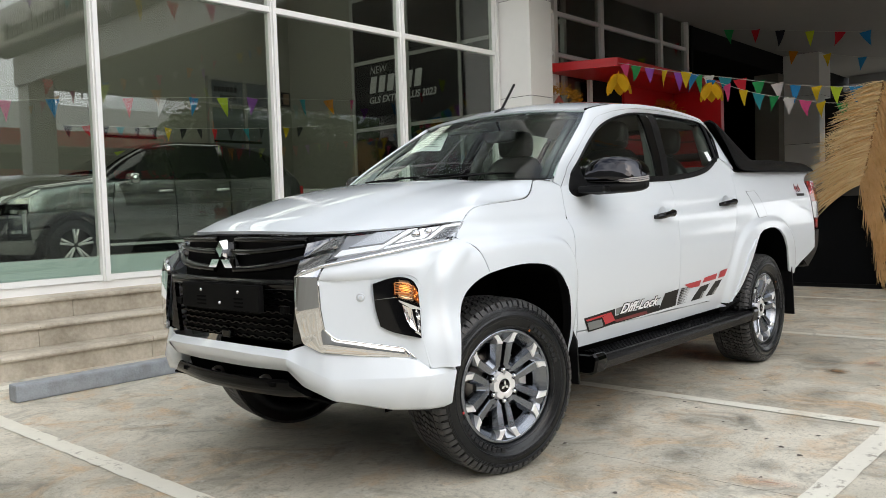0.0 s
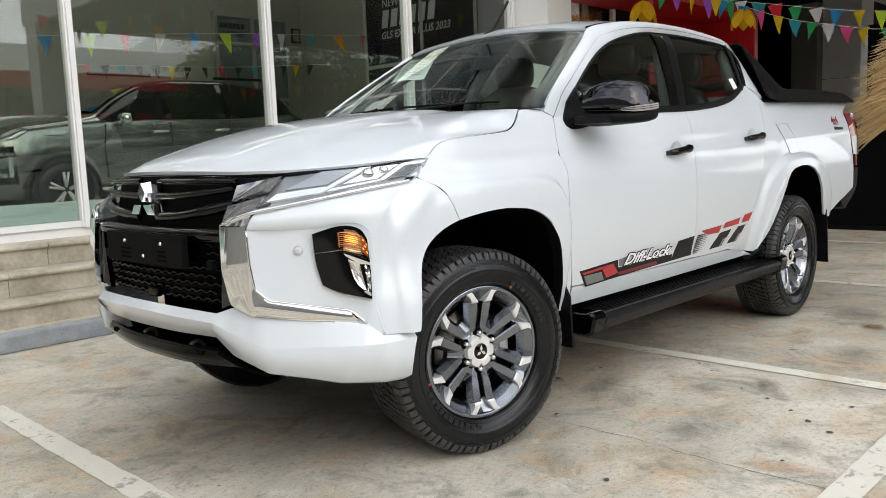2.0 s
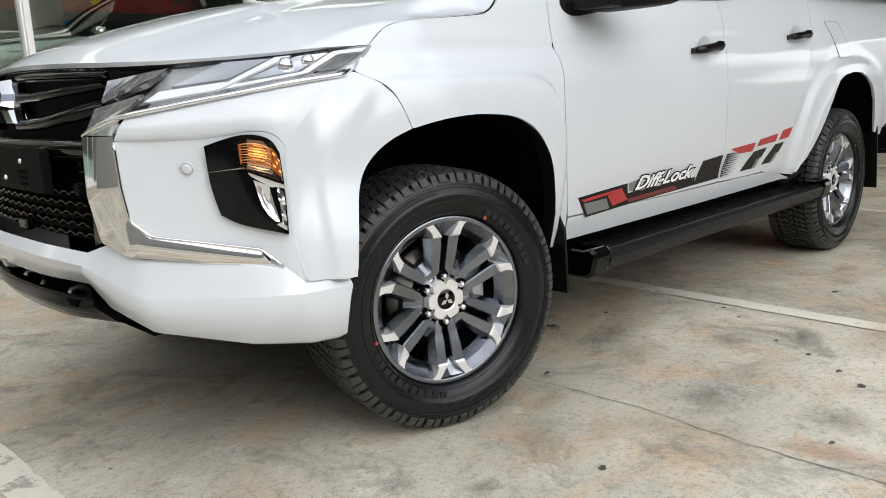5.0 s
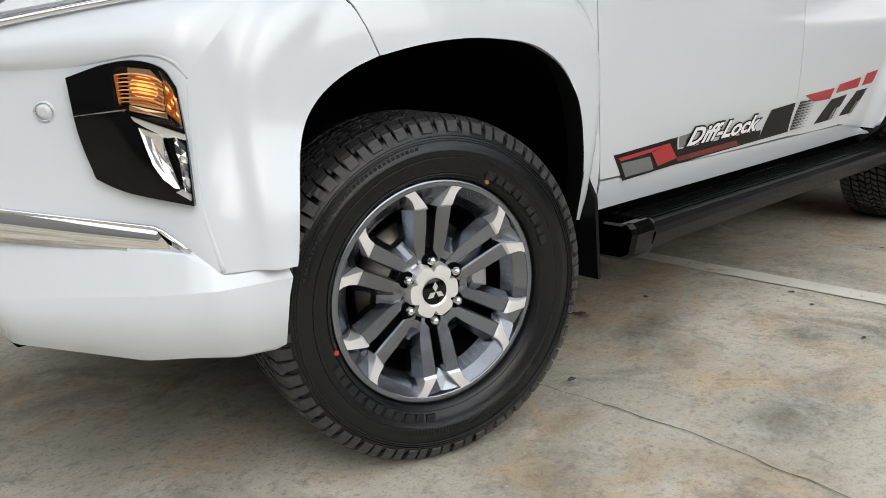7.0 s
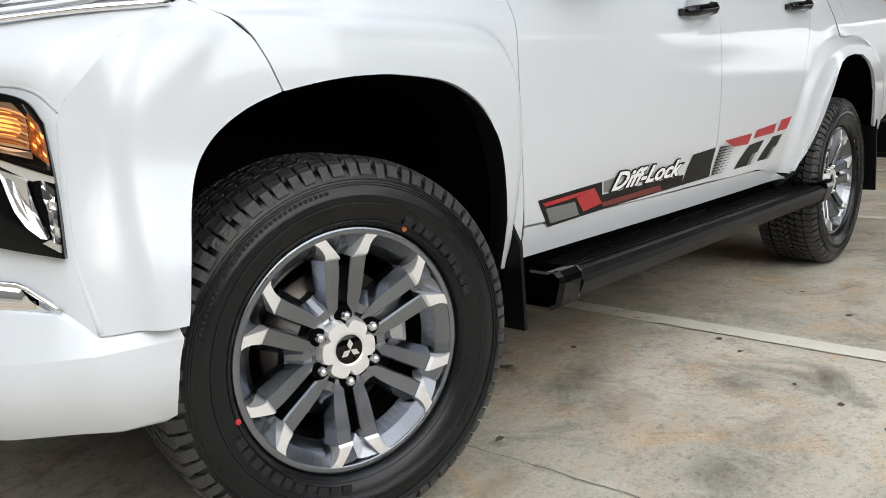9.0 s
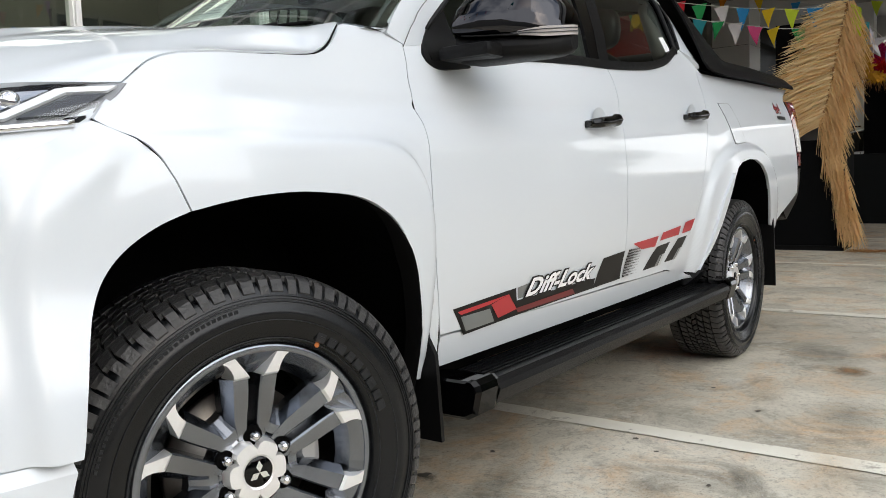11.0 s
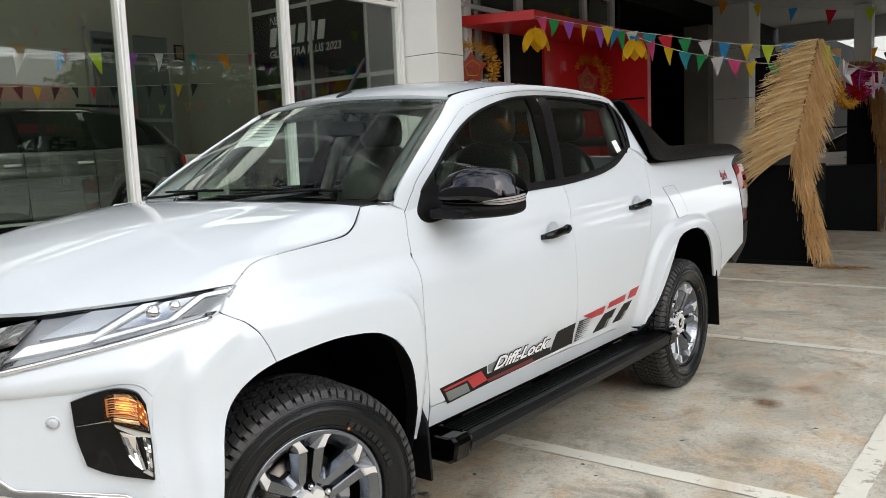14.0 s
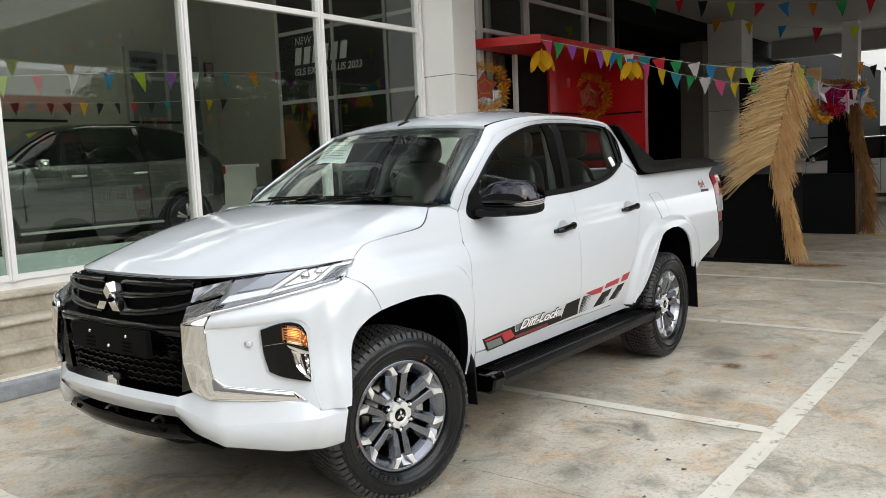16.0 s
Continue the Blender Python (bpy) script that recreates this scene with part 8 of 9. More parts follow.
for m in (STRAW, STRAW_PALE, STRAW_BROWN):
    let_through(m, 0.45)


def strands(name, roots, parent, mat, seed, label=""):
    """Thin bent ribbons; roots: a list of (place, direction, length, droop, width)."""
    rng = random.Random(seed)
    v, f = [], []
    for p, d, ln, droop, w in roots:
        p, d = Vector(p), Vector(d).normalized()
        side = d.cross(Vector((rng.uniform(-1, 1), rng.uniform(-1, 1), rng.uniform(-1, 1)))).normalized()
        b = len(v)
        for j in range(4):
            t = j / 3
            c = p + d * ln * t + Vector((0, 0, -droop * ln * t * t))
            ww = w * (1 - 0.6 * t * t)
            v += [c - side * ww, c + side * ww]
        for j in range(3):
            f.append((b + 2 * j, b + 2 * j + 1, b + 2 * j + 3, b + 2 * j + 2))
    o = link_mesh(name, v, f, mat, None, label)
    return tagged(under(parent, o), kind="stuff")


gate = thing("straw_gate", "festival gate of black panels dressed with dry palm straw", "gate", at=(8.3, 0, 0))
under(gate, box("black_panel", (8.20, -0.41, 0), (8.75, 1.1, 1.16), BLACK_CLOTH, bevel=0.01, label="black cloth-covered panel standing on the concrete"))
under(gate, box("grey_board", (8.26, -0.24, 1.161), (8.32, 1.0, 1.34), material("grey_board", (0.10, 0.105, 0.11), 0.6), label="dark grey board above the panel"))
under(gate, box("dark_upper", (8.55, -0.22, 1.16), (8.65, 0.35, 2.44), BLACK_CLOTH))
under(gate, box("top_plate", (8.18, -0.44, 2.46), (8.75, 0.02, 2.54), material("grey_top", (0.13, 0.135, 0.14), 0.6)))
under(gate, box("foot_base", (8.17, -0.42, 0), (8.199, 0.9, 0.05), MATT_BLACK))
rng = random.Random(41)
spine = resample([(8.16, -0.44, 2.53), (8.13, -0.36, 2.1), (8.12, -0.27, 1.6), (8.13, -0.20, 1.30)], 60)
under(gate, tube("spine", [tuple(p) for p in spine], 0.013, STRAW_BROWN, None))
post = resample([(8.14, -0.24, 1.35), (8.13, -0.30, 0.9), (8.14, -0.40, 0.45), (8.14, -0.47, 0.02)], 60)
roots, roots2 = [], []
for k in range(1050):
    u = rng.random()
    p = spine[int(u * 59)]
    ln = rng.uniform(0.34, 0.66) * (0.58 + 0.50 * min(1, 1.5 * u)) * (1.15 if rng.random() < 0.12 else 1)
    down = 0.06 + 0.20 * u + 0.50 * max(0, u - 0.55) + rng.uniform(-0.09, 0.12)
    roots.append(((p[0] + rng.uniform(-0.05, 0.03), p[1] + rng.uniform(-0.02, 0.06), p[2] + rng.uniform(-0.02, 0.02)), (rng.uniform(-0.12, 0.06), 1, 0.02 - down), ln, rng.uniform(0.02, 0.28), rng.uniform(0.004, 0.0085)))
strands("straw_frond", roots[:800], gate, STRAW_PALE, 1, "broad pale straw frond")
strands("straw_frond", roots[800:], gate, STRAW, 2)
roots = []
for k in range(900):
    u = rng.random() ** 0.9
    p = spine[int(u * 59)]
    roots.append(((p[0] + rng.uniform(-0.05, 0.03), p[1] - rng.uniform(0, 0.06), p[2]), (rng.uniform(-0.15, 0.1), -rng.uniform(0.15, 0.55), -1), rng.uniform(0.25, 0.55), rng.uniform(-0.1, 0.1), rng.uniform(0.003, 0.0055)))
strands("straw_fringe", roots, gate, STRAW, 3)
roots = []
for k in range(1100):
    u = rng.random()
    p = post[int(u * 59)]
    roots.append(((p[0] + rng.uniform(-0.06, 0.04), p[1] + rng.uniform(-0.10, 0.08), p[2] + 0.12 + rng.uniform(-0.02, 0.05)), (rng.uniform(-0.15, 0.1), -rng.uniform(-0.10, 0.42), -1), rng.uniform(0.12, min(0.34, p[2] + 0.13)), 0.0, rng.uniform(0.003, 0.0055)))
strands("straw_post", roots, gate, STRAW, 4, "straw bundle down to the ground")
strands("straw_litter", [((8.12 + rng.uniform(-0.1, 0.1), -0.46 - rng.uniform(0, 0.45), 0.008 + rng.uniform(0, 0.012)), (rng.uniform(-1, 1), rng.uniform(-1, 0.3), 0), rng.uniform(0.08, 0.2), 0, 0.003) for k in range(130)], gate, STRAW_BROWN, 5)
under(gate, sheet("yellow_cloth", np.array([[(8.13, -0.47 - 0.10 * u, 2.50 - 0.28 * v - 0.06 * u) for u in np.linspace(0, 1, 4)] for v in np.linspace(0, 1, 5)]), CLOTH["lime"], None, "yellow cloth tied at the gate's corner", thick=0.004))

gate2 = thing("straw_gate", "rear festival gate of black panels with brown straw fringe", "gate", at=(12.3, 0, 0))
under(gate2, box("black_panel", (12.22, -0.40, 0), (12.85, 0.95, 1.02), material("black_board", (0.004, 0.0052, 0.0056), 0.5, spec=0.15), bevel=0.01))
under(gate2, box("black_upper", (12.30, -0.35, 1.02), (12.6, 0.06, 2.3), BLACK_CLOTH))
under(gate2, tube("pole", [(12.2, -0.43, 0), (12.2, -0.40, 1.25)], 0.022, STRAW_BROWN, None))
roots = []
for k in range(900):
    u = rng.random()
    roots.append(((12.25 + rng.uniform(-0.1, 0.1), 0.55 - 0.9 * u, 2.62 - 0.10 * u + rng.uniform(-0.08, 0.05)), (rng.uniform(-0.2, 0.2), rng.uniform(-0.3, 0.2), -1), rng.uniform(0.3, 0.62), 0, 0.006))
strands("straw_fringe", roots, gate2, STRAW_BROWN, 6, "hanging brown straw fringe")
post2 = resample([(12.2, -0.30, 2.45), (12.2, -0.38, 1.7), (12.2, -0.50, 1.1), (12.2, -0.56, 0.6), (12.2, -0.55, 0.02)], 60)
roots = []
for k in range(1300):
    u = rng.random()
    p = post2[int(u * 59)]
    roots.append(((p[0] + rng.uniform(-0.1, 0.08), p[1] + rng.uniform(-0.10, 0.06), p[2] + 0.1), (rng.uniform(-0.2, 0.1), -rng.uniform(-0.1, 0.6 if p[2] < 1.3 else 0.25), -1), rng.uniform(0.15, min(0.42, p[2] + 0.12)), 0, 0.006))
strands("straw_post", roots, gate2, STRAW_BROWN, 7)
strands("straw_litter", [((12.2 + rng.uniform(-0.2, 0.2), -0.5 - rng.uniform(0, 0.5), 0.01), (rng.uniform(-1, 1), rng.uniform(-1, 0.3), 0), rng.uniform(0.1, 0.3), 0, 0.005) for k in range(90)], gate2, STRAW, 8)
# wooden slat and flags on the rear gate
under(gate2, box("straw_board", (12.05, 0.12, 2.35), (12.10, 0.34, 2.80), STRAW, m=None))

garland = thing("garland", "garland of tinsel and paper stars between the straw gates", "garland", at=(9.5, -0.4, 2.4))
tinsel("gold_tinsel", [(8.25, -0.50, 2.36), (8.7, -0.52, 2.05), (9.2, -0.50, 1.86), (9.6, -0.55, 1.88)], GOLD, garland, 0.045, 700, 51, 0.045)
tinsel("gold_tinsel", [(11.6, -0.55, 2.45), (11.9, -0.60, 2.1), (12.1, -0.66, 1.95)], GOLD, garland, 0.06, 500, 52, 0.06)
tinsel("pink_tinsel", [(10.2, -0.42, 2.28), (10.2, -0.45, 2.10), (10.3, -0.5, 2.02)], PINK_TINSEL, garland, 0.13, 420, 53, 0.06)
tinsel("pink_tinsel", [(11.0, -0.45, 2.32), (11.05, -0.50, 2.15)], PINK_TINSEL, garland, 0.12, 380, 54, 0.06)
tinsel("red_tinsel", [(9.9, -0.5, 2.06), (10.0, -0.52, 2.0)], RED_TINSEL, garland, 0.08, 160, 55, 0.05)
for k, (x, y, z) in enumerate([(9.3, -0.47, 2.22), (10.7, -0.52, 2.12), (11.5, -0.60, 2.20)]):
    v, f = [(x - 0.03, y, z)], []
    for q in range(10):
        a = math.pi / 2 + q * math.pi / 5 + 0.3 * k
        r = 0.19 if q % 2 == 0 else 0.08
        v.append((x, y + r * math.cos(a), z + r * math.sin(a)))
    v.append((x + 0.03, y, z))
    for q in range(10):
        f += [(0, 1 + q, 1 + (q + 1) % 10), (11, 1 + (q + 1) % 10, 1 + q)]
    under(garland, link_mesh("paper_star", v, f, SILVER_PAPER, None, "crumpled silver paper star"))
under(garland, tube("cord", resample([(8.2, -0.46, 2.50), (9.5, -0.45, 2.36), (11, -0.45, 2.40), (12.2, -0.45, 2.52)], 20), 0.005, CORD, None))
bunting([(8.3, -0.5, 2.40), (10, -0.6, 2.28), (12, -0.62, 2.40)], ["teal", "white", "blue", "pink", "white", "blue"], 0.2, 0.55, "faded pennants along the straw gates", 27)

# ---- cars, showroom, far surroundings ----
CAR_WINDOW = material("car_window", (0.006, 0.007, 0.0068), 0.03, spec=0.6, coat=1.0)
ROOF_BLACK = material("roof_black", (0.006, 0.006, 0.0062), 0.12, spec=0.3)
TRIM = material("bright_trim", (0.74, 0.74, 0.73), 0.2, metal=0.35)


def car(label, at, turn, paint, category="car", scale=1.0, group=""):
    """A tall family car, nose towards -x of its own axes, front axle at x = 0, ground at z = 0."""
    root = thing("parked_car", label, category, group)
    #        x     bottom  belt  top   half width at belt, at top
    ST = [(-0.80, 0.32, 0.70, 0.74, 0.62, 0.58), (-0.72, 0.26, 0.86, 0.90, 0.80, 0.74), (-0.45, 0.24, 1.00, 1.05, 0.87, 0.76), (0.10, 0.24, 1.08, 1.13, 0.88, 0.74), (0.45, 0.24, 1.10, 1.20, 0.88, 0.70),
          (0.75, 0.24, 1.11, 1.40, 0.88, 0.62), (1.10, 0.24, 1.12, 1.58, 0.88, 0.58), (1.60, 0.24, 1.13, 1.66, 0.88, 0.57), (2.30, 0.24, 1.14, 1.67, 0.88, 0.57), (2.90, 0.24, 1.18, 1.60, 0.87, 0.55), (3.25, 0.28, 1.21, 1.50, 0.84, 0.52), (3.45, 0.34, 1.14, 1.30, 0.80, 0.52), (3.56, 0.42, 1.02, 1.10, 0.74, 0.52), (3.60, 0.50, 0.86, 0.92, 0.66, 0.52)]
    xs = np.array([q[0] for q in ST])
    fine = np.linspace(xs[0], xs[-1], 60)
    cols = [np.interp(fine, xs, [q[k] for q in ST]) for k in range(1, 6)]
    verts, faces = [], []
    for x, zb, zl, zt, wl, wt in zip(fine, *cols):
        ring = [(wl * 0.80, zb), (wl * 0.97, zb + 0.10), (wl * 1.01, zb + 0.30), (wl * 1.02, zl - 0.28), (wl, zl - 0.06), (wl * 0.975, zl), (wt + 0.04, zl + (zt - zl) * 0.86), (wt * 0.82, zt), (0, zt + 0.03)]
        for w, z in ring + [(-w, z) for w, z in ring[-2::-1]]:
            for cx in (0.0, 2.775):
                r = math.hypot(x - cx, z - 0.33)
                if r < 0.37 and z < 0.75 and abs(w) > 0.5:
                    z = 0.33 + math.sqrt(max(0, 0.37 ** 2 - (x - cx) ** 2))
            verts.append((x, w, z))
    k = 17
    for i in range(len(fine) - 1):
        for q in range(k - 1):
            faces.append((i * k + q, i * k + q + 1, (i + 1) * k + q + 1, (i + 1) * k + q))
    body = link_mesh("body", verts, faces, paint, root, smooth=True)
    # dark pillars and roof above the belt
    body.data.materials.append(ROOF_BLACK)
    for p in body.data.polygons:
        i, q = divmod(p.index, k - 1)
        if 5 <= q <= 10 and 0.45 < fine[i] < 3.2:
            p.material_index = 1

    def prof(x):
        return [float(np.interp(x, xs, [q[j] for q in ST])) for j in range(1, 6)]

    for s in (-1, 1):
        for x0, x1 in ((0.62, 1.30), (1.38, 2.15), (2.23, 3.02)):
            g = []
            for t in np.linspace(0.03, 0.88, 6):
                row = []
                for x in np.linspace(x0, x1, 10):
                    xx = max(x, 0.62 + 0.55 * t) if x0 < 0.7 else (min(x, 3.05 - 0.1 * t) if x1 > 3 else x)
                    zb, zl, zt, wl, wt = prof(xx)
                    row.append((xx, s * (wl * 0.975 + (wt + 0.04 - wl * 0.975) * t / 0.86 * 1.0 + 0.006), zl + (zt - zl) * t))
                g.append(row)
            sheet("side_window", np.array(g), CAR_WINDOW, root, thick=0.004, inside=(1.5, 0, 0.8))
        tube("shoulder_line", [(x, s * (float(np.interp(x, xs, [q[4] for q in ST])) * 1.006), 0.955 + 0.02 * x) for x in np.linspace(-0.2, 3.2, 24)], 0.007, paint, root, sides=6)
        for cx in (0.0, 2.775):
            tube("arch_edge", [(cx + 0.385 * math.cos(a), s * 0.895, 0.33 + 0.385 * math.sin(a)) for a in np.linspace(-0.25, math.pi + 0.25, 24)], 0.022, MATT_BLACK, root, sides=6)
        tube("door_handle", [(1.10, s * 0.912, 0.98), (1.29, s * 0.912, 0.985)], 0.017, TRIM, root)
        tube("door_handle", [(1.96, s * 0.912, 0.99), (2.15, s * 0.912, 0.995)], 0.017, TRIM, root)
        tube("seam", [(1.36, s * 0.893, 0.36), (1.35, s * 0.900, 0.8), (1.34, s * 0.880, 1.11)], 0.005, MATT_BLACK, root)
        tube("seam", [(2.20, s * 0.893, 0.36), (2.19, s * 0.900, 0.8), (2.19, s * 0.880, 1.12)], 0.005, MATT_BLACK, root)
        tube("seam", [(0.50, s * 0.893, 0.45), (0.48, s * 0.900, 0.8), (0.52, s * 0.880, 1.08)], 0.005, MATT_BLACK, root)
        box("sill_strip", (0.40, s * 0.905 - 0.02, 0.30), (2.35, s * 0.905 + 0.02, 0.335), TRIM, root, bevel=0.008)
        box("lower_cladding", (0.38, s * 0.89 - 0.02, 0.20), (2.40, s * 0.89 + 0.02, 0.298), MATT_BLACK, root, bevel=0.01)
        v, f = superquad((0.07, 0.12, 0.075), 0.7, 0.7, 18, 10)
        link_mesh("door_mirror", [(0.70 + a, s * 1.0 + b, 1.13 + c) for a, b, c in v], f, CHROME if paint is not FRAME_WHITE else GLOSS_BLACK, root, smooth=True)
        g = coons([(-0.74, s * 0.62, 0.86), (-0.50, s * 0.868, 0.93)], [(-0.50, s * 0.868, 0.93), (-0.36, s * 0.870, 1.01)], [(-0.70, s * 0.62, 0.93), (-0.36, s * 0.870, 1.01)], [(-0.74, s * 0.62, 0.86), (-0.70, s * 0.62, 0.93)], 10, 4)
        sheet("day_lamp", g + np.array((-0.02, s * 0.02, 0)), LED_WHITE, root, thick=0.01)
        skin = lambda x, z, d=0.0: (x, s * (float(np.interp(x, xs, [q[4] for q in ST])) * 1.012 + 0.004 + d), z)
        g = [[skin(x, z) for x in np.linspace(-0.77, -0.50 - 0.05 * (z - 0.45), 6)] for z in np.linspace(0.42, 0.84, 6)]
        bz = sheet("lamp_bezel", np.array(g), GLOSS_BLACK, root, thick=0.01)
        for z0, z1, x0, x1 in ((0.73, 0.77, -0.77, -0.53), (0.68, 0.705, -0.77, -0.60), (0.50, 0.74, -0.585, -0.545), (0.50, 0.54, -0.74, -0.60)):
            sheet("headlamp", np.array([[skin(x, z, 0.006) for x in np.linspace(x0, x1, 4)] for z in (z0, z1)]), SILVER, bz, thick=0.006)
        tube("swage_line", [(x, s * (float(np.interp(x, xs, [q[4] for q in ST])) * 1.018 + 0.002), 0.70 + 0.13 * math.sin(0.9 * (x - 0.5))) for x in np.linspace(0.55, 2.7, 20)], 0.008, paint, root, sides=6)
        box("tail_lamp", (3.40, s * 0.72 - 0.06, 0.92), (3.56, s * 0.72 + 0.06, 1.05), RED_LENS, root, bevel=0.02)
        for cx in (0.0, 2.775):
            v, f = lathe([(0.20, -0.10), (0.215, -0.115), (0.30, -0.112), (0.325, -0.09), (0.33, 0.0), (0.325, 0.09), (0.20, 0.10)], 40, "y")
            w = link_mesh("wheel", v, f, RUBBER, root, smooth=True)
            w.location = (cx, s * 0.80, 0.33)
            v, f = lathe([(0.0, 0.02), (0.20, 0.02), (0.215, -0.1)], 30, "y")
            link_mesh("rim", [(a, b * (1 if s < 0 else -1), c) for a, b, c in v], f, DARK_METAL, w, smooth=True)
            for q in range(5):
                a = 2 * math.pi * q / 5 + 0.3
                for da in (-0.14, 0.14):
                    tube("spoke", [(0.03 * math.cos(a), s * 0.075, 0.03 * math.sin(a)), (0.205 * math.cos(a + da), s * 0.095, 0.205 * math.sin(a + da))], 0.017, TRIM, w, sides=5)
    g = []
    for t in np.linspace(0, 1, 6):
        x = 0.50 + 0.60 * t
        zb, zl, zt, wl, wt = prof(x)
        g.append([(x - 0.005, y * (wt * 0.84), zt + 0.036 * (1 - y * y) + 0.004) for y in np.linspace(-1, 1, 9)])
    sheet("windscreen", np.array(g), CAR_WINDOW, root, thick=0)
    box("grille", (-0.815, -0.52, 0.40), (-0.74, 0.52, 0.70), GLOSS_BLACK, root, bevel=0.02)
    for x in (0.9, 2.6):
        box("roof_rail", (x - 0.4, -0.56, 1.68), (x + 0.4, -0.52, 1.715), MATT_BLACK, root, bevel=0.01)
    root.matrix_basis = Matrix.Translation(at) @ pose(0, 0, 0, 0, 0, turn) @ Matrix.Scale(scale, 4)
    return root


CAR_GREY = material("car_grey", (0.27, 0.277, 0.271), 0.20, metal=0.8, coat=1.0, grain=(600, 0.3, (0.16, 0.165, 0.16)))
CAR_WHITE = material("car_white", (0.75, 0.75, 0.75), 0.3, coat=1.0, grain=(400, 0.1, (0.68, 0.68, 0.68)))
CAR_DARK = material("car_dark", (0.02, 0.02, 0.022), 0.25, coat=1.0, grain=(400, 0.3, (0.03, 0.03, 0.032)))
car("dark grey metallic people carrier on the showroom floor", (1.50, 7.64, FLOOR), 0, CAR_GREY)
car("black people carrier behind the grey one", (-2.2, 9.6, FLOOR), 0, CAR_DARK)
car("white car parked under the canopy", (20.3, 2.6, 0), -90, CAR_WHITE)
car("white car parked beyond the straw gate", (23.4, -2.2, 0), 88, CAR_WHITE)
car("silver car parked across the forecourt", (22.0, -15.0, 0), 90, CAR_WHITE)
car("dark car parked across the forecourt", (25.0, -15.2, 0), 90, CAR_GREY)

# partition with printed lettering inside the hall
part_wall = thing("partition", "black glazed partition with white printed lettering", "partition", kind="structure", at=(8.45, 7, FLOOR))
BLACK_FILM = material("black_film", (0.0025, 0.0025, 0.0027), 0.5, grain=(1.5, 0.4, (0.004, 0.004, 0.004)), spec=0.08)
PRINT = material("print_grey", (0.47, 0.47, 0.46), 0.6)
WIN_FRAME = material("back_window_frame", (0.20, 0.20, 0.185), 0.5, grain=(4, 0.2, (0.17, 0.17, 0.16)))
ALU = material("partition_frame", (0.36, 0.36, 0.345), 0.5, grain=(4, 0.2, (0.31, 0.31, 0.30)))
POSTS = (4.31, 5.15, 6.50, 7.81, 9.35)
RAILS = (1.45, 2.80, 4.13, 5.40)
for y0, y1 in zip(POSTS, POSTS[1:]):
    for z0, z1 in zip((FLOOR,) + RAILS, RAILS + (6.15,)):
        under(part_wall, box("panel", (8.44, y0 + 0.036, z0 + 0.035), (8.48, y1 - 0.036, z1 - 0.035), BLACK_FILM))
    for z in RAILS:
        under(part_wall, box("rail", (8.425, y0 + 0.036, z - 0.034), (8.495, y1 - 0.036, z + 0.034), ALU))
for y in POSTS:
    under(part_wall, box("post", (8.42, y - 0.035, FLOOR), (8.50, y + 0.035, 6.15), ALU))
on_wall = lambda y0, z0: (lambda x, y: (8.434, y0 - x, z0 + y))
under(part_wall, lettering("lettering", "NEW", 0.20, PRINT, on_wall(8.86, 3.88), shear=0.2))
under(part_wall, lettering("lettering", "GLS EXTRA PLUS 2023", 0.185, PRINT, on_wall(8.90, 3.30), shear=0.2, offset=0.004))
for i in range(6):
    y = 8.88 - 0.245 * i
    under(part_wall, prism("name_bar", [(0, 0), (0.17, 0), (0.23, 0.32), (0.06, 0.32)], 0.004, PRINT, m=Matrix(((0, -1, 0, 8.434), (-1, 0, 0, y), (0, 0, 1, 3.50), (0, 0, 0, 1)))))

# window and picture on the hall's back wall
bw = thing("window_3", "interior window with a grey frame in the back wall", "window", kind="structure", at=(6.8, 11.45, 3))
for x in (6.40, 7.24, 8.08):
    under(bw, box("post", (x - 0.04, 11.40, 1.0), (x + 0.04, 11.498, 4.0), WIN_FRAME))
for z in (1.0, 2.3, 3.38, 3.93):
    for x in (6.44, 7.28):
        under(bw, box("rail", (x, 11.41, z), (x + 0.76, 11.498, z + 0.07), WIN_FRAME))
PANE_GREY = material("pane_grey", (0.10, 0.115, 0.12), 0.2)
for x in (6.44, 7.28):
    for z0, z1 in ((1.07, 2.3), (2.37, 3.38), (3.45, 3.93)):
        under(bw, box("pane", (x, 11.44, z0), (x + 0.76, 11.49, z1), PANE_GREY))
for i in range(6):
    under(bw, box("name_bar", (6.52 + 0.095 * i, 11.425, 3.71), (6.59 + 0.095 * i, 11.438, 3.81), MATT_BLACK))
for i in range(4):
    under(bw, box("name_bar", (6.66 + 0.10 * i, 11.425, 3.56), (6.735 + 0.10 * i, 11.438, 3.65), MATT_BLACK))
pic = thing("picture", "small dark framed picture on the wall", "picture", at=(8.34, 11.48, 3.7))
under(pic, box("frame", (8.23, 11.46, 3.53), (8.45, 11.499, 3.83), MATT_BLACK, bevel=0.01))
under(pic, box("print", (8.265, 11.455, 3.565), (8.415, 11.462, 3.795), material("print_brown", (0.20, 0.12, 0.07), 0.6)))
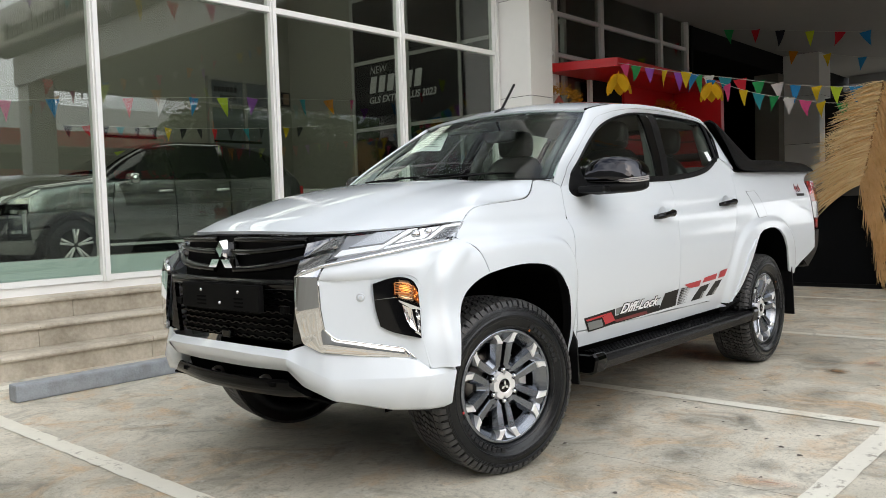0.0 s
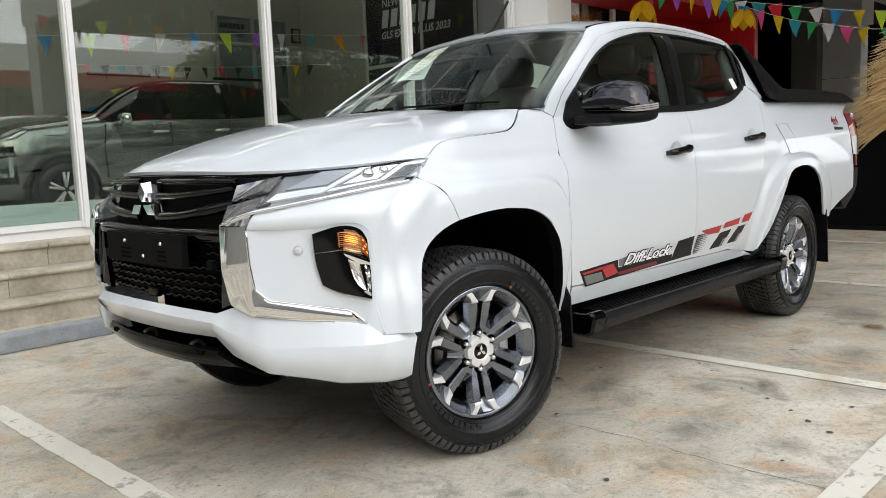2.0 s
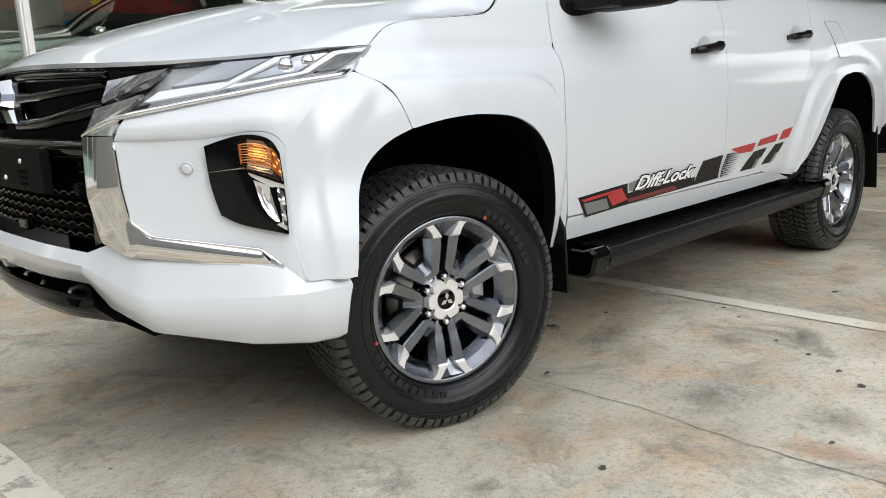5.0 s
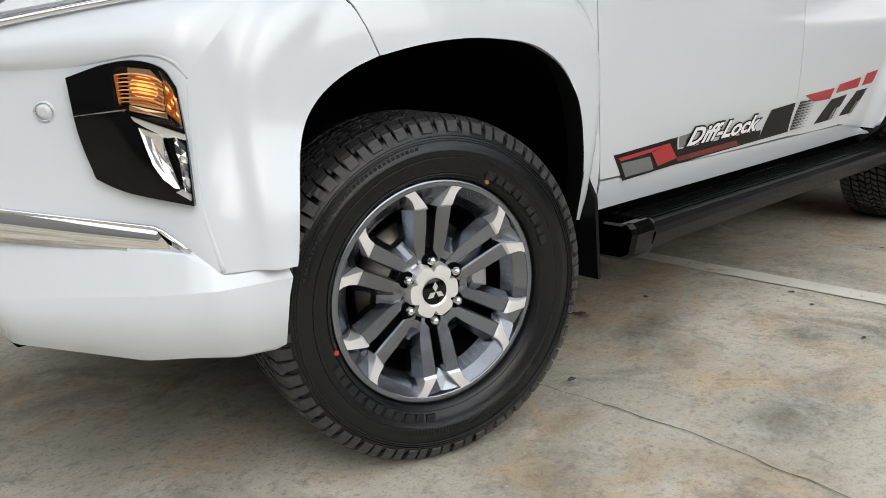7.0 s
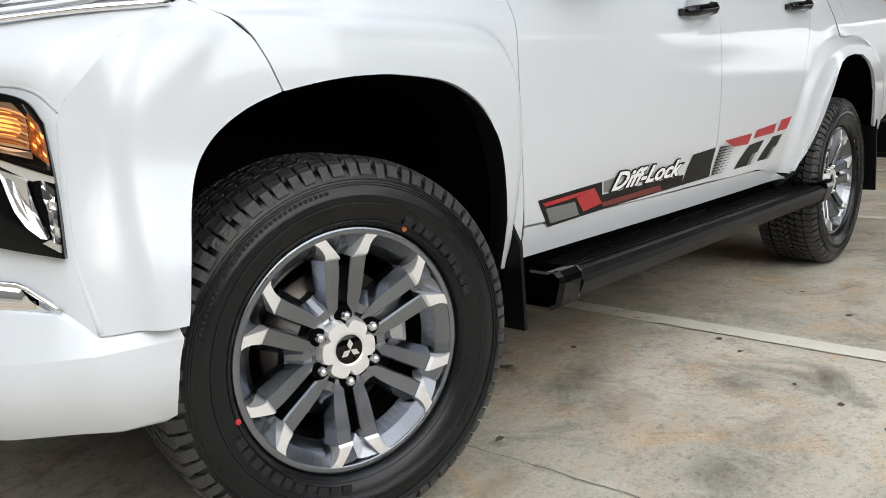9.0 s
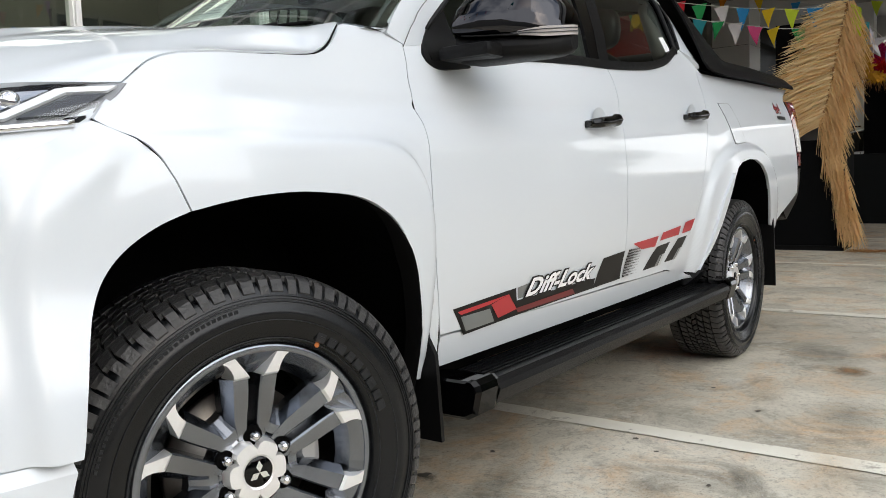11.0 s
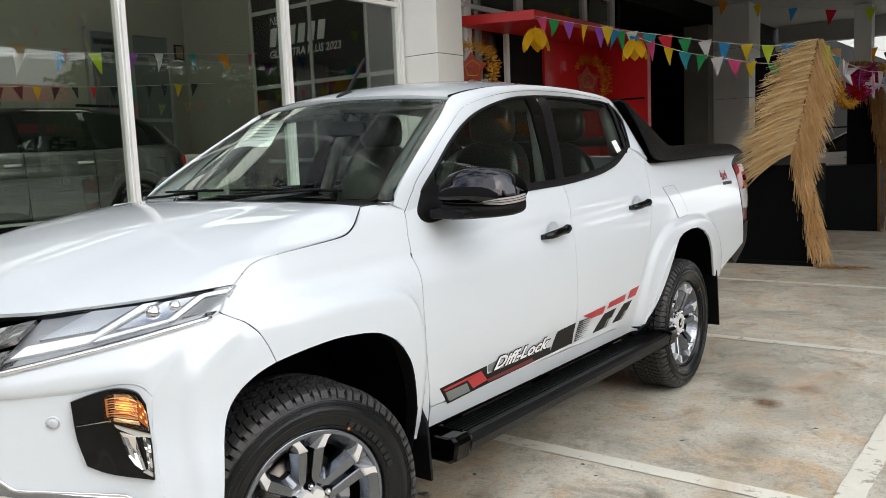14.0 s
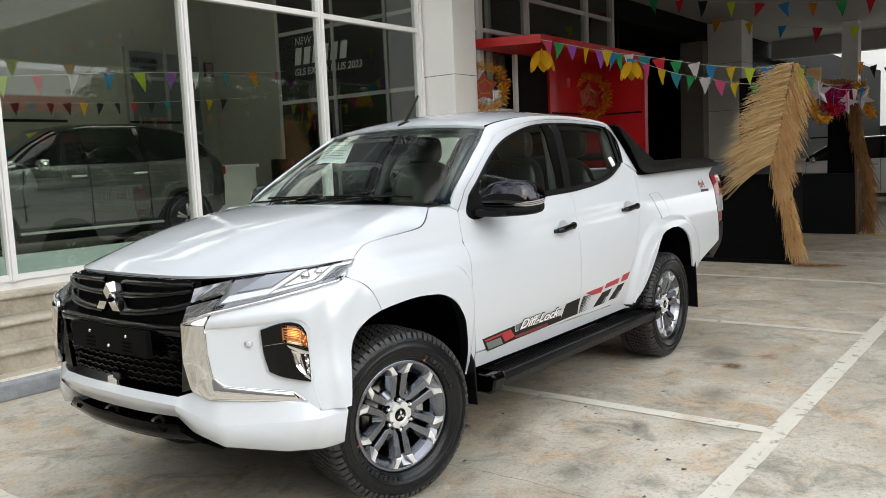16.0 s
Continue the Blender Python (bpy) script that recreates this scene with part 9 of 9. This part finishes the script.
# desk and chairs deep in the hall
desk = thing("desk", "pale reception desk at the back of the hall", "desk", at=(6.2, 9.2, FLOOR))
under(desk, box("top", (5.3, 8.9, FLOOR + 1.02), (7.4, 9.6, FLOOR + 1.08), FRAME_WHITE, bevel=0.01))
under(desk, box("front", (5.35, 8.95, FLOOR), (7.35, 9.0, FLOOR + 1.02), PANEL_GREY))
for x in (4.6, 5.6, 7.6):
    ch = thing("armchair", "dark high-backed chair on the showroom floor", "chair", "showroom chairs", at=(x, 8.2, FLOOR))
    under(ch, box("seat", (x - 0.25, 7.95, FLOOR + 0.40), (x + 0.25, 8.45, FLOOR + 0.52), SATIN_BLACK, bevel=0.03))
    under(ch, box("backrest", (x - 0.25, 8.42, FLOOR + 0.50), (x + 0.25, 8.52, FLOOR + 1.15), SATIN_BLACK, bevel=0.03))
    under(ch, tube("stem", [(x, 8.2, FLOOR), (x, 8.2, FLOOR + 0.40)], 0.03, CHROME, None))
# inside bunting
bunting([(-8.9, 9.1, 3.0), (-3, 9.1, 2.80), (1.73, 9.1, 2.89), (2.36, 9.1, 2.96), (5.25, 9.1, 3.20), (7.9, 9.2, 3.37), (8.42, 9.2, 3.42)], ["white", "blue", "lime", "purple", "white", "teal", "orange", "pink", "blue", "lime", "red"], 0.23, 0.58, "string of bright pennants across the hall", 61)
bunting([(3.0, 10.6, 2.75), (6.0, 10.7, 2.85), (8.4, 10.5, 3.0)], ["dark", "red", "dark", "teal", "dark", "dark", "yellow", "dark"], 0.16, 0.33, "string of dark pennants at the back of the hall", 62)

# ---- across the street ----
opp = thing("opposite_building", "long low building across the road with a red eaves band", "building", at=(18, -30, 0))
# cream wall under deep eaves, the shade there put into its near-black colour
SHADED_CREAM = material("shaded_cream_wall", (0.085, 0.08, 0.068), 0.8, grain=(0.4, 0.3, (0.06, 0.056, 0.048)))
ROOF_CREAM = material("roof_sheet", (0.66, 0.64, 0.55), 0.5, grain=(0.6, 0.3, (0.58, 0.56, 0.48)))
BAND_RED = material("band_red", (0.66, 0.02, 0.02), 0.5)
under(opp, box("wall", (-30, -36, 0), (70, -35.6, 5.4), SHADED_CREAM))
under(opp, box("eaves_band", (-30, -31.2, 5.05), (70, -31.0, 5.85), BAND_RED))
under(opp, box("canopy_soffit", (-30, -35.6, 5.0), (70, -31.2, 5.05), SOFFIT))
bm = bmesh.new()
vs = [bm.verts.new(p) for p in ((-30, -31.2, 5.85), (70, -31.2, 5.85), (70, -40, 8.4), (-30, -40, 8.4))]
bm.faces.new(vs)
under(opp, part("roof", bm, ROOF_CREAM))
for i in range(13):
    x = -26 + 7.6 * i
    under(opp, box("post", (x, -31.6, 0), (x + 0.3, -31.3, 5.0), SHADED_CREAM))
    # black windows carry on the shade drawn under the eaves
    under(opp, box("shop_window", (x + 0.8, -35.58, 0.5), (x + 6.8, -35.5, 3.4), GLOSS_BLACK))
    under(opp, box("sign_strip", (x + 0.8, -35.55, 3.6), (x + 6.8, -35.4, 4.1), BAND_RED))

LEAF = material("leaf_green", (0.075, 0.12, 0.04), 0.5, grain=(1.2, 0.7, (0.11, 0.145, 0.055)))
let_through(LEAF, 0.45)
BARK = material("bark", (0.12, 0.09, 0.065), 0.9, grain=(4, 0.8, (0.07, 0.05, 0.04)), bump=0.5, bump_scale=20)


def tree(at, height, spread, seed):
    rng = random.Random(seed)
    ob = thing("tree", "broad leafy green tree beside the road", "tree", "street trees", at=at)
    tube("trunk", [(0, 0, 0), (0.1, 0.05, height * 0.22), (0.05, 0.15, height * 0.42)], 0.20, BARK, ob, taper=0.12, sides=10)
    v, f = [], []
    for k in range(13):
        a, e = rng.uniform(0, 6.28), rng.uniform(0.1, 1.2)
        ln = spread * rng.uniform(0.6, 1.0)
        tip = Vector((math.cos(a) * math.cos(e) * ln, math.sin(a) * math.cos(e) * ln, height * 0.40 + math.sin(e) * height * 0.52))
        tube("limb", [(0.05, 0.15, height * 0.38), tuple(tip * 0.5 + Vector((0, 0, height * 0.24))), tuple(tip)], 0.07, BARK, ob, taper=0.015, sides=6)
        for q in range(22):
            c = tip * rng.uniform(0.40, 1.08) + Vector((rng.gauss(0, 0.4), rng.gauss(0, 0.4), height * 0.05 + rng.gauss(0, 0.30)))
            for m_ in range(30):
                p = c + Vector((rng.gauss(0, 0.34), rng.gauss(0, 0.34), rng.gauss(0, 0.16)))
                d = Vector((rng.gauss(0, 1), rng.gauss(0, 1), rng.gauss(0, 0.5))).normalized()
                e_ = d.orthogonal().normalized() * 0.07
                b = len(v)
                v += [p, p + d * 0.11 + e_, p + d * 0.24, p + d * 0.11 - e_]
                f.append((b, b + 1, b + 2, b + 3))
    o = link_mesh("crown", v, f, LEAF, ob)
    return tagged(o, kind="stuff")


for x, y, h, w, k in ((16.2, -19.0, 6.8, 2.8, 71), (20.0, -18.6, 6.3, 2.9, 75), (24.0, -19.0, 6.4, 2.8, 72), (28.5, -18.4, 6.0, 2.9, 76), (33.0, -20.5, 7.0, 3.2, 73), (38.5, -19.5, 6.4, 3.2, 77), (-4.0, -22.0, 6.6, 3.0, 74)):
    tree((x, y, 0), h, w, k)

# far end under the canopy
far = thing("far_building", "pale building and dark workshop beyond the canopy", "building", at=(46, -2, 0))
under(far, box("dark_wall", (46.0, -14, 0), (46.3, 12, 2.4), UNLIT_WALL))
under(far, box("pale_band", (45.8, -14, 2.4), (46.3, 12, 7.0), PANEL_GREY))
under(far, box("column", (21.4, 1.3, 0), (21.8, 1.7, 4.745), PANEL_GREY))
under(far, box("beam", (23.9, -10.8, 4.2), (24.2, 4.2, 4.745), SOFFIT))
